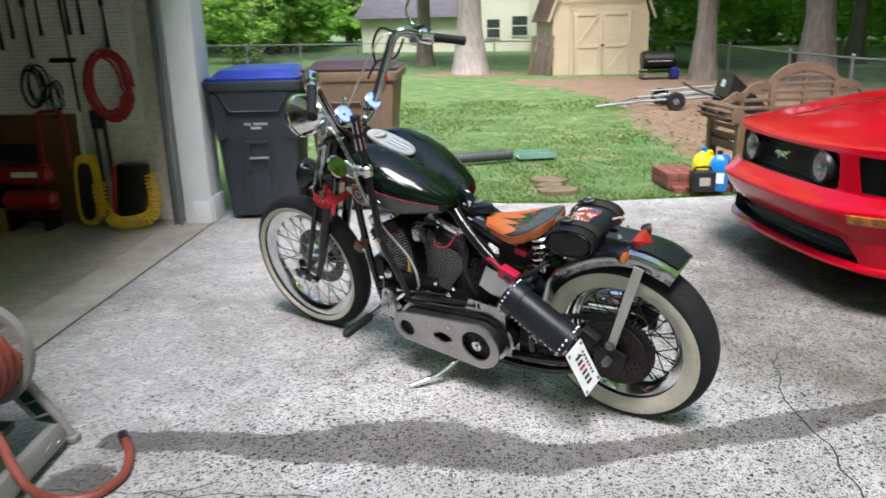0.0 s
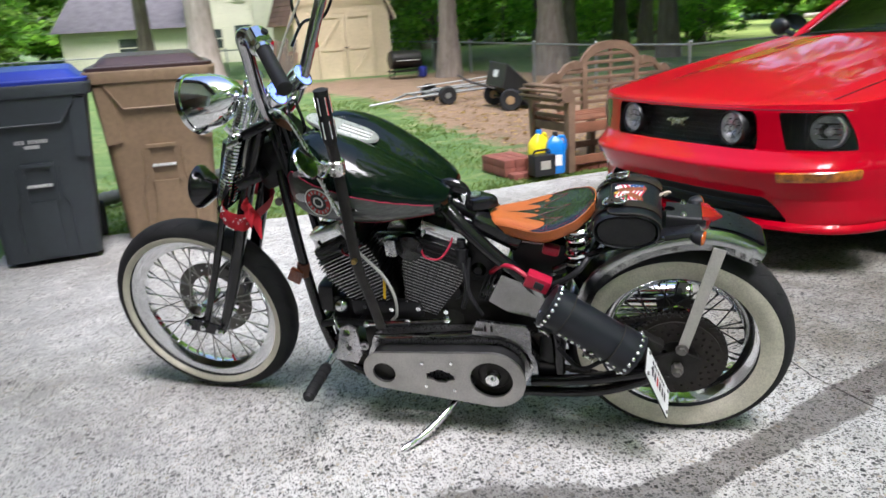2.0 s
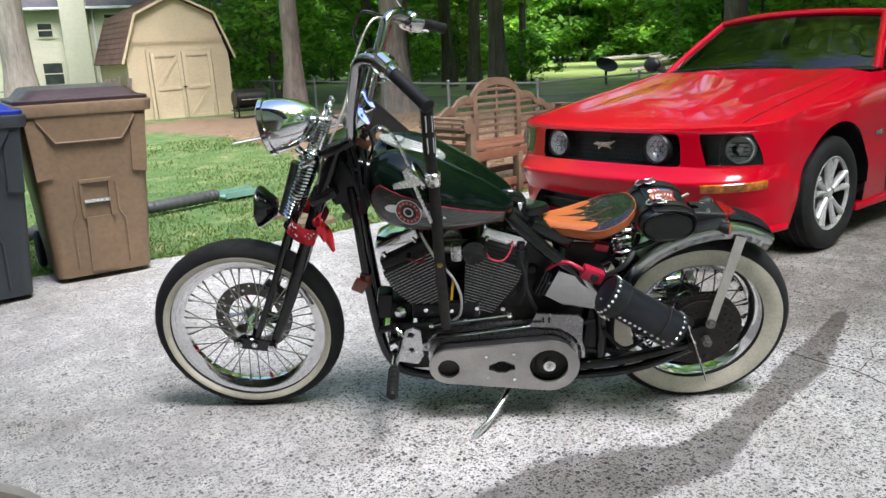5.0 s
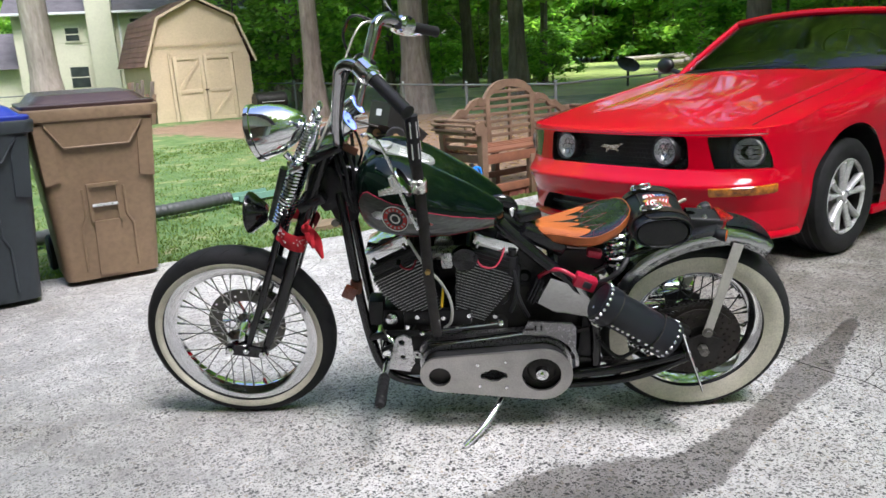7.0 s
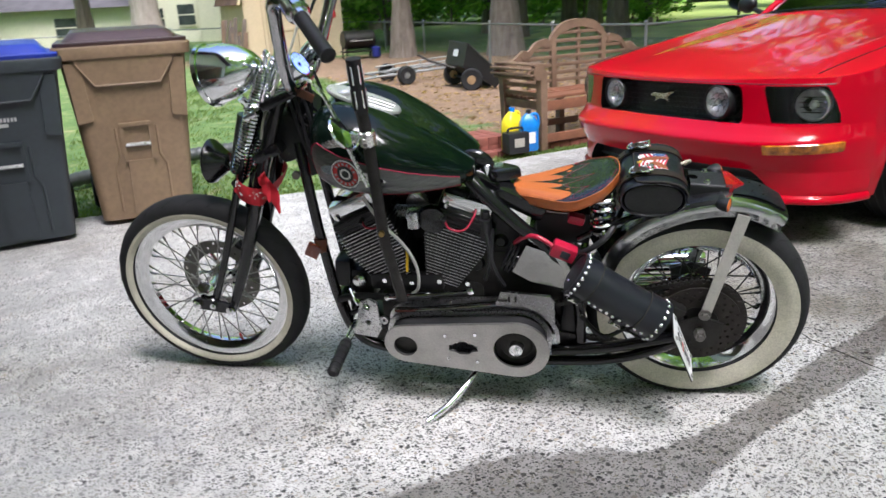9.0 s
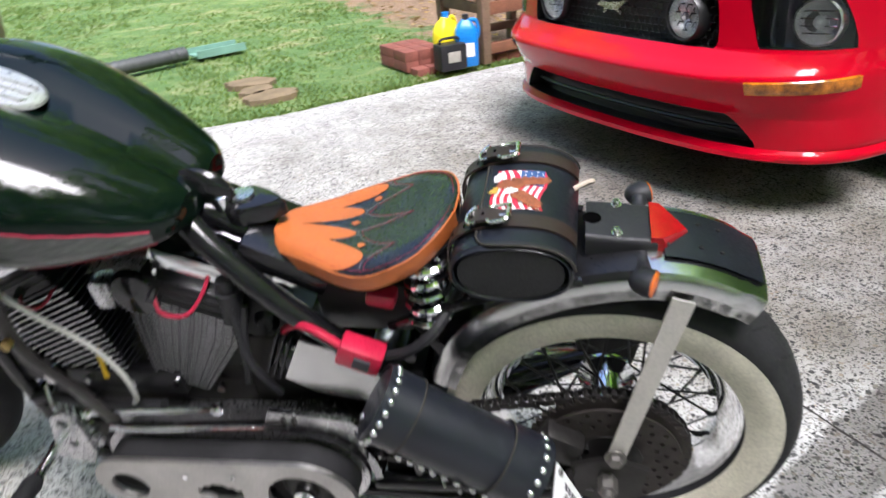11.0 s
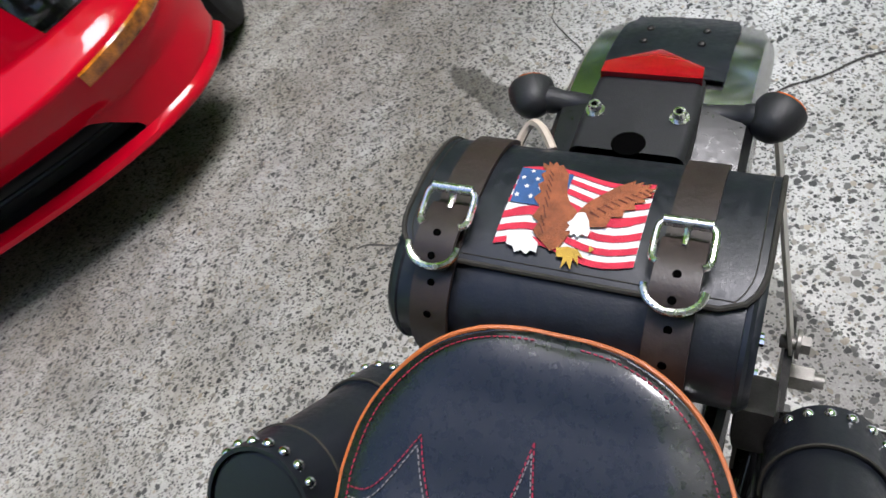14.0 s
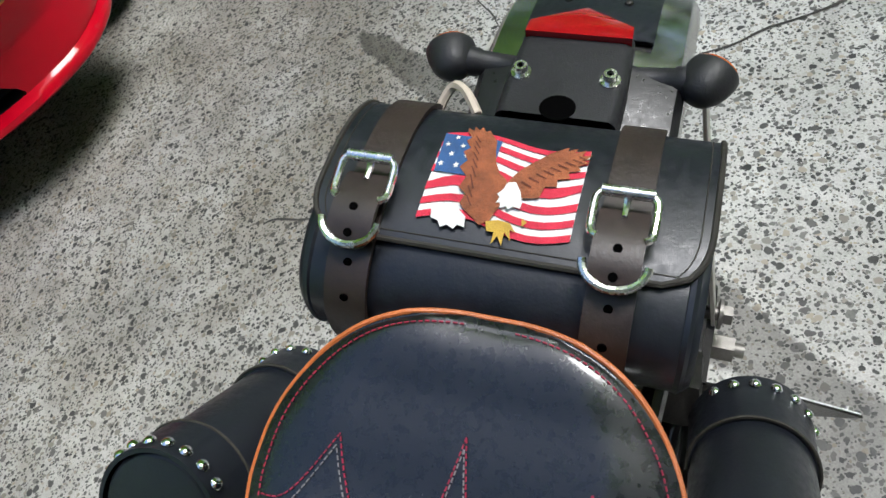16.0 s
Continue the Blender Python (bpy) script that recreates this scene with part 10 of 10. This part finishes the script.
    world = [(-0.70, -1.69, 0.42), (-0.60, -1.68, 0.34), (-0.488, -1.668, 0.23), (-0.415, -1.670, 0.17), (-0.345, -1.655, 0.10), (-0.325, -1.585, 0.03), (-0.279, -1.497, 0.018), (-0.304, -1.388, 0.018), (-0.385, -1.318, 0.02), (-0.455, -1.28, 0.024), (-0.515, -1.262, 0.028)]
    part("loose_hose", Shape().tube([R @ p for p in curve_pts(world, 9)], 0.0155, 10), CORALHOSE, root)
    e, d = Vector(world[-1]), (Vector(world[-1]) - Vector(world[-2])).normalized()
    part("hose_fitting", Shape().tube([R @ (e - d * 0.01), R @ (e + d * 0.035)], 0.019, 14), INKBLACK, root, "black hose fitting")
    part("brass_tip", Shape().tube([R @ (e + d * 0.035), R @ (e + d * 0.055)], 0.008, 10), ALLOY, root)


hose_reel()


# ---- inside the garage, along the side wall (y = 0.13 in the garage's frame) ----
def garage_things():
    wall = 0.13
    m = GARAGE
    pb = thing("pegboard", m, "dirty white pegboard on the garage wall", "pegboard")
    part("board", Shape().box((-1.55, wall - 0.012, 1.28), (2.1, 0.012, 1.05)), PEGBOARD, pb)
    s = Shape()
    for i in range(70):
        for k in range(34):
            s.box((-2.55 + 0.029 * i, wall - 0.0185, 0.79 + 0.029 * k), (0.007, 0.001, 0.007))
    h = part("peg_hole", s, INKBLACK, pb, smooth=0)
    h["kind"] = "stuff"
    ply = thing("plywood_sheet", m, "brown stained plywood sheet leaning on the wall", "plywood")
    part("sheet", Shape().box((-1.42, wall - 0.045, 0.42), (0.85, 0.018, 0.84), Matrix.Rotation(-0.05, 3, "X"), bev=0.002), PLYWOOD, ply)
    part("edge_trim", Shape().box((-1.0, wall - 0.055, 0.44), (0.03, 0.02, 0.82), Matrix.Rotation(-0.05, 3, "X")), PEGBOARD, ply)

    def coil(name, cx, cz, ry, rz, r, mat, label, loops, seed):
        rnd = random.Random(seed)
        pts = []
        for k in range(loops * 18):
            a = 2 * math.pi * k / 18
            j = k // 18
            q = random.Random(seed * 100 + j)
            sx, sz, ox, oz = q.uniform(0.65, 1.0), q.uniform(0.8, 1.05), q.uniform(-0.03, 0.03), q.uniform(-0.04, 0.02)
            pts.append((cx + ox + ry * sx * math.cos(a), wall - 0.03 - 0.02 * (j % 4), cz + oz + rz * sz * math.sin(a)))
        root = thing(name, m, label, name.replace("_", " "))
        part("coil", Shape().tube(pts, r, 7), mat, root)
        part("hook", Shape().tube([(cx, wall, cz + rz), (cx, wall - 0.10, cz + rz + 0.01)], 0.006, 6), STEEL, root)
        return root

    coil("air_hose", -0.72, 1.06, 0.19, 0.25, 0.010, REDHOSE, "coiled red air hose hanging on the wall", 9, 5)
    coil("power_cord", -1.30, 1.06, 0.10, 0.15, 0.007, GRIPRUB, "coiled black power cord hanging on the pegboard", 5, 8)
    coil("power_cord", -1.16, 0.98, 0.05, 0.13, 0.006, GRIPRUB, "coiled black power cord hanging on the pegboard", 3, 9)
    for k, (x, z, l) in enumerate(((-1.52, 1.66, 0.34), (-1.42, 1.70, 0.30), (-1.30, 1.62, 0.36), (-1.20, 1.70, 0.28), (-0.98, 1.72, 0.30), (-0.70, 1.62, 0.30), (-0.88, 1.70, 0.28))):
        t = thing("hand_tool", m, "dark hand tool hanging from a wall hook", "tool", "tools on the wall")
        part("blade", Shape().tube([(x, wall - 0.03, z), (x + 0.01, wall - 0.03, z - l)], [0.012, 0.03], 8, flat=0.4), DARKMETAL, t)
        part("handle", Shape().tube([(x, wall - 0.03, z), (x - 0.01, wall - 0.03, z + 0.16)], 0.018, 8), PLASTIC, t)
    lv = thing("long_tool", m, "long thin pole hanging on the wall", "pole")
    part("pole", Shape().tube([(-1.02, wall - 0.04, 1.9), (-0.98, wall - 0.04, 0.86)], 0.010, 8), DARKMETAL, lv)
    part("head", Shape().box((-1.05, wall - 0.05, 1.24), (0.20, 0.03, 0.035), bev=0.008), DARKMETAL, lv)
    # yellow oval board
    yb = thing("creeper_board", m, "yellow and black oval plastic board standing upright", "board")
    oval = [(0.095 * math.copysign(abs(math.cos(t)) ** 0.55, math.cos(t)), 0.27 * math.copysign(abs(math.sin(t)) ** 0.6, math.sin(t))) for t in np.linspace(0, 6.283, 41)[:-1]]
    part("body", Shape().slab(oval, [], (-0.93, -0.02, 0.275), (1, 0, 0), (0, 0.08, 1), 0.05), YELLOW, yb)
    part("panel", Shape().slab([(x * 0.62, z * 0.80) for x, z in oval], [], (-0.93, -0.078, 0.27), (1, 0, 0), (0, 0.08, 1), 0.01), PLASTIC, yb)
    part("ring", Shape().slab(circle(0, 0, 0.032, 24), [circle(0, 0, 0.02, 24)], (-0.93, -0.072, 0.40), (1, 0, 0), (0, 0.08, 1), -0.012), WHITE, yb)
    part("bars", Shape().slab([(-0.045, -0.006), (0.045, -0.006), (0.045, 0.006), (-0.045, 0.006)], [], (-0.93, -0.077, 0.30), (1, 0, 0), (0, 0.08, 1), -0.008), WHITE, yb)
    # black folding stool behind it
    fs = thing("folded_stand", m, "black folded work stand leaning on the wall", "stand")
    for dx in (-0.03, 0.05):
        part("leg", Shape().tube([(-0.80 + dx, 0.02, 0.02), (-0.86 + dx, 0.09, 0.86)], 0.016, 8), PLASTIC, fs)
    part("head", Shape().box((-0.84, 0.07, 0.80), (0.10, 0.06, 0.14), bev=0.012), PLASTIC, fs)
    # compressor with two red tanks
    cp = thing("air_compressor", m, "red twin-tank air compressor on the garage floor", "compressor")
    for z in (0.22, 0.42):
        part("tank", Shape().tube([(-1.56, -0.14, z), (-1.52, -0.14, z), (-1.16, -0.14, z), (-1.12, -0.14, z)], [0.03, 0.075, 0.075, 0.03], 20), REDENAMEL, cp, "red enamel air tank")
    part("sticker", Shape().box((-1.32, -0.213, 0.43), (0.20, 0.006, 0.04)), PEGBOARD, cp)
    part("motor", Shape().tube([(-1.50, -0.14, 0.58), (-1.28, -0.14, 0.58)], 0.075, 16), DARKMETAL, cp)
    part("handle", Shape().tube(curve_pts([(-1.20, -0.14, 0.46), (-1.19, -0.14, 0.82), (-1.16, -0.14, 0.88), (-1.02, -0.14, 0.88), (-0.99, -0.14, 0.82), (-1.0, -0.14, 0.46)], 5), 0.014, 8), REDENAMEL, cp)
    for x in (-1.50, -1.2):
        part("foot", Shape().box((x, -0.14, 0.08), (0.05, 0.18, 0.16), bev=0.01), DARKMETAL, cp)
    # yellow recoil hose and black bag
    rh = thing("recoil_hose", m, "yellow coiled recoil air hose on the floor", "hose")
    path = curve_pts([(-0.80, -0.13, 0.34), (-0.78, -0.16, 0.18), (-0.68, -0.20, 0.07), (-0.55, -0.20, 0.06), (-0.42, -0.14, 0.10), (-0.40, -0.08, 0.24), (-0.44, -0.04, 0.40)], 20)
    pts = []
    for i, p in enumerate(path[:-1]):
        d = (path[i + 1] - p).normalized()
        sd = d.cross(Vector((0, 1, 0))).normalized()
        for q in range(5):
            a = 2 * math.pi * (i * 5 + q) / 17.0
            pts.append(p + (sd * math.cos(a) + Vector((0, 1, 0)) * math.sin(a)) * 0.046)
    part("coil", Shape().tube(pts, 0.0062, 7), YELLOW, rh)
    bg = thing("tool_bag", m, "black and red zipped tool bag on the floor", "tool bag")
    part("body", Shape().box((-0.58, -0.03, 0.27), (0.22, 0.16, 0.42), Matrix.Rotation(0.08, 3, "Y"), bev=0.04), SATIN, bg)
    part("side", Shape().box((-0.70, -0.04, 0.27), (0.035, 0.15, 0.40), Matrix.Rotation(0.10, 3, "Y"), bev=0.012), REDENAMEL, bg)
    bx = thing("cardboard_box", m, "plain brown cardboard box on the floor", "box")
    part("box", Shape().box((-1.72, -0.36, 0.09), (0.42, 0.3, 0.18), bev=0.003), CARDBOARD, bx)
    dk = thing("trash_bag", m, "black plastic sack on the garage floor", "sack")
    part("sack", Shape().ball((-1.78, -0.10, 0.24), 0.20, 16, (1, 0.7, 1.2)), PLASTIC, dk)


garage_things()


# ---- yard clutter before the fence ----
def yard_things():
    # flat utility trailer
    tr = thing("utility_trailer", pose(-3.79, 9.14, -0.02, 0, 0, 42.0), "grey open-frame utility trailer lying in the leaf litter", "trailer")
    TL = 1.86
    for y in (0.0, 0.62):
        part("rail", Shape().tube([(0.25, y, 0.16), (TL, y, 0.22)], 0.022, 8), GALV, tr)
        part("top_rail", Shape().tube([(0.5, y, 0.26), (TL, y, 0.34)], 0.012, 6), GALV, tr)
    for q in range(7):
        x = lerp(0.3, TL, q / 6)
        part("crossbar", Shape().tube([(x, 0.0, 0.17 + 0.008 * q), (x, 0.62, 0.17 + 0.008 * q)], 0.014, 6), GALV, tr)
        if q:
            for y in (0.0, 0.62):
                part("stake", Shape().tube([(x, y, 0.17 + 0.008 * q), (x, y, 0.26 + 0.013 * q)], 0.010, 6), GALV, tr)
    part("tongue", Shape().tube([(0.3, 0.0, 0.16), (-0.1, 0.25, 0.10), (-0.45, 0.30, 0.06)], 0.02, 8).tube([(0.3, 0.62, 0.16), (-0.1, 0.33, 0.10)], 0.018, 8), GALV, tr)
    for y in (-0.08, 0.70):
        w = part("wheel", Shape().lathe([(0.06, -0.05), (0.13, -0.055), (0.15, -0.04), (0.15, 0.04), (0.13, 0.055), (0.06, 0.05)], "Y", (0.75, y, 0.15), 24), RUBBER, tr)
        part("hub", Shape().lathe([(0.0, -0.045), (0.05, -0.04), (0.06, 0.0), (0.0, 0.045)], "Y", (0.75, y, 0.15), 16), GALV, w)
    part("axle", Shape().tube([(0.75, -0.08, 0.15), (0.75, 0.70, 0.15)], 0.014, 8), DARKMETAL, tr)
    # tipped dump cart
    dc = thing("dump_cart", pose(-1.90, 8.67, -0.02, 0, 0, 10.9), "black plastic dump cart tipped back on its wheels", "cart")
    side = [(-0.04, 0.66), (0.47, 0.17), (0.34, 0.02), (-0.12, 0.33)]
    W = Vector((-0.30, 0.66, 0.02))
    out = [Vector((x, 0, z)) for x, z in side] + [Vector((x, 0, z)) + W for x, z in side]
    part("bed", Shape().add(out, [(0, 1, 2, 3), (7, 6, 5, 4), (3, 2, 6, 7), (0, 3, 7, 4), (1, 5, 6, 2)]).add([p * 0.97 + Vector((0.01, 0.01, 0.012)) for p in out], [(3, 2, 1, 0), (4, 5, 6, 7), (7, 6, 2, 3), (4, 7, 3, 0), (2, 6, 5, 1)]), CARBLACK, dc, "black moulded bed", 0)
    part("rim", Shape().tube([out[0], out[1], out[5], out[4], out[0]], 0.014, 8), CARBLACK, dc)
    part("panel", Shape().add([lerp(lerp(out[0], out[4], a), lerp(out[3], out[7], a), b) + Vector((-0.012, -0.004, 0)) for a, b in ((0.35, 0.3), (0.62, 0.3), (0.62, 0.6), (0.35, 0.6))], [(0, 1, 2, 3)]), WHITE, dc, "small pale maker's plate")
    for q, o in ((0.0, -0.06), (1.0, 0.06)):
        c = W * q + Vector((-0.0, o, 0.16))
        w = part("wheel", Shape().lathe([(0.05, -0.04), (0.14, -0.05), (0.16, -0.03), (0.16, 0.03), (0.14, 0.05), (0.05, 0.04)], "Y", c, 24), RUBBER, dc)
        part("hub", Shape().lathe([(0.0, -0.05), (0.06, -0.045), (0.075, -0.01), (0.0, 0.05)], "Y", c, 18), CARDBOARD, w, "rusty tan hub")
    part("draw_bar", Shape().tube([(-0.25, 0.30, 0.30), (-0.62, 0.28, 0.42), (-0.80, 0.27, 0.52)], 0.018, 8), DARKMETAL, dc)
    part("axle", Shape().tube([(0, -0.05, 0.16), (-0.30, 0.70, 0.16)], 0.014, 8), DARKMETAL, dc)
    # barrel grill at the shed
    gr = thing("barrel_grill", pose(-6.3, 15.6, 0, 0, 0, 38) @ Matrix.Diagonal((0.92, 0.92, 0.80, 1)), "dark grey lidded barbecue grill on a cart", "grill")
    part("lid", Shape().lathe([(0.0, -0.42), (0.24, -0.42), (0.27, -0.38), (0.27, 0.38), (0.24, 0.42), (0.0, 0.42)], "X", (0, 0, 0.54), 28), DARKMETAL, gr)
    part("handle", Shape().tube([(-0.3, -0.29, 0.52), (0.3, -0.29, 0.52)], 0.014, 8), STEEL, gr)
    part("shelf", Shape().box((0, 0, 0.2), (0.9, 0.45, 0.03)), DARKMETAL, gr)
    for x in (-0.38, 0.38):
        for y in (-0.2, 0.2):
            part("leg", Shape().tube([(x, y, 0), (x, y, 0.42)], 0.018, 8), DARKMETAL, gr)
    part("gas_bottle", Shape().tube([(0.42, -0.18, 0.0), (0.42, -0.18, 0.04), (0.42, -0.18, 0.28), (0.42, -0.18, 0.33)], [0.10, 0.12, 0.12, 0.04], 16), surface("blue_bottle", (0.02, 0.03, 0.22), 0.5), gr)
    # grey satellite dish on the far lawn, log pile in the clearing
    sd = thing("satellite_dish", pose(3.0, 23.0, 0, 0, 0, 200), "small dark satellite dish on a post", "dish")
    part("post", Shape().tube([(0, 0, 0), (0, 0, 0.5)], 0.04, 8), DARKMETAL, sd)
    part("dish", Shape().lathe([(0.0, 0.0), (0.2, 0.03), (0.36, 0.10)], "Y", (0, 0.0, 0.62), 24, m=Matrix.Rotation(0.9, 3, "X")), DARKMETAL, sd)
    rnd = random.Random(12)
    for k in range(9):
        solid("log", Shape().tube([(-1.6, 0, 0), (0, 0.1 * rnd.random(), 0.1), (1.6, 0, 0)], 0.13, 10), PALEBARK, pose(9.0 + rnd.uniform(-2, 2), 36 + rnd.uniform(-0.8, 0.8), 0.15 + 0.16 * (k % 3), 0, rnd.uniform(-6, 6), rnd.uniform(-25, 25)), "pale cut log in a heap", "log", "log heap")


yard_things()


# ---- grass blades and leaf litter ----
def grass():
    rnd = random.Random(21)
    s, n = Shape(), 0
    lit = Shape()
    while n < 64000:
        gx = 0.3 + 12.0 * rnd.random()
        gy = lawn_edge(gx) + 0.0 + 8.5 * rnd.random() ** 1.7
        w = GARAGE @ Vector((gx, gy, 0))
        clump = noise.noise(Vector((w.x * 1.3, w.y * 1.3, 2)))
        if in_poly(w.x, w.y, LITTER):
            if rnd.random() < 0.10:
                a = rnd.uniform(0, 6.28)
                r = rnd.uniform(0.02, 0.05)
                k = len(lit.v)
                z = rnd.uniform(0.0, 0.012)
                lit.v += [(w.x + r * math.cos(a + q) * (1 if q % 2 < 1.5 else 0.6), w.y + r * math.sin(a + q) * 0.6, z + rnd.uniform(-0.006, 0.02)) for q in (0, 1.57, 3.14, 4.71)]
                lit.f.append((k, k + 1, k + 2, k + 3))
            n += 1
            continue
        if clump < -0.22 and rnd.random() < 0.75 and gy - lawn_edge(gx) > 0.4:
            n += 1
            continue
        near = gy - lawn_edge(gx) < 0.06
        a, h = rnd.uniform(0, 6.28), rnd.uniform(0.013, 0.034) * (1.25 if near else 1.0) * (1 + 0.5 * max(0, clump))
        d = Vector((math.cos(a), math.sin(a), 0))
        lean = Vector((rnd.uniform(-1, 1), rnd.uniform(-1, 1), 0)) * h * 0.7
        if near:
            lean += Vector((GARAGE.to_3x3() @ Vector((0, -1, 0)))) * h * 0.5
        p = Vector((w.x, w.y, -0.02))
        k = len(s.v)
        wd = 0.0035 + 0.0006 * (w - Vector((0.5, -2.5, 0))).length
        s.v += [tuple(p - d * wd), tuple(p + d * wd), tuple(p + lean * 0.5 + Vector((0, 0, h * 0.7)) + d * wd * 0.6), tuple(p + lean + Vector((0, 0, h)))]
        s.f.append((k, k + 1, k + 2, k + 3))
        n += 1
    g = new("grass", plain_mesh("grass", s, BLADE))
    tagged(g, "short uneven green grass at the driveway's edge", "grass", kind="stuff")
    l = new("leaf_litter", plain_mesh("leaf_litter", lit, LITTERLEAF))
    tagged(l, "scattered dry brown leaves under the trees", "leaf litter", kind="stuff")


grass()
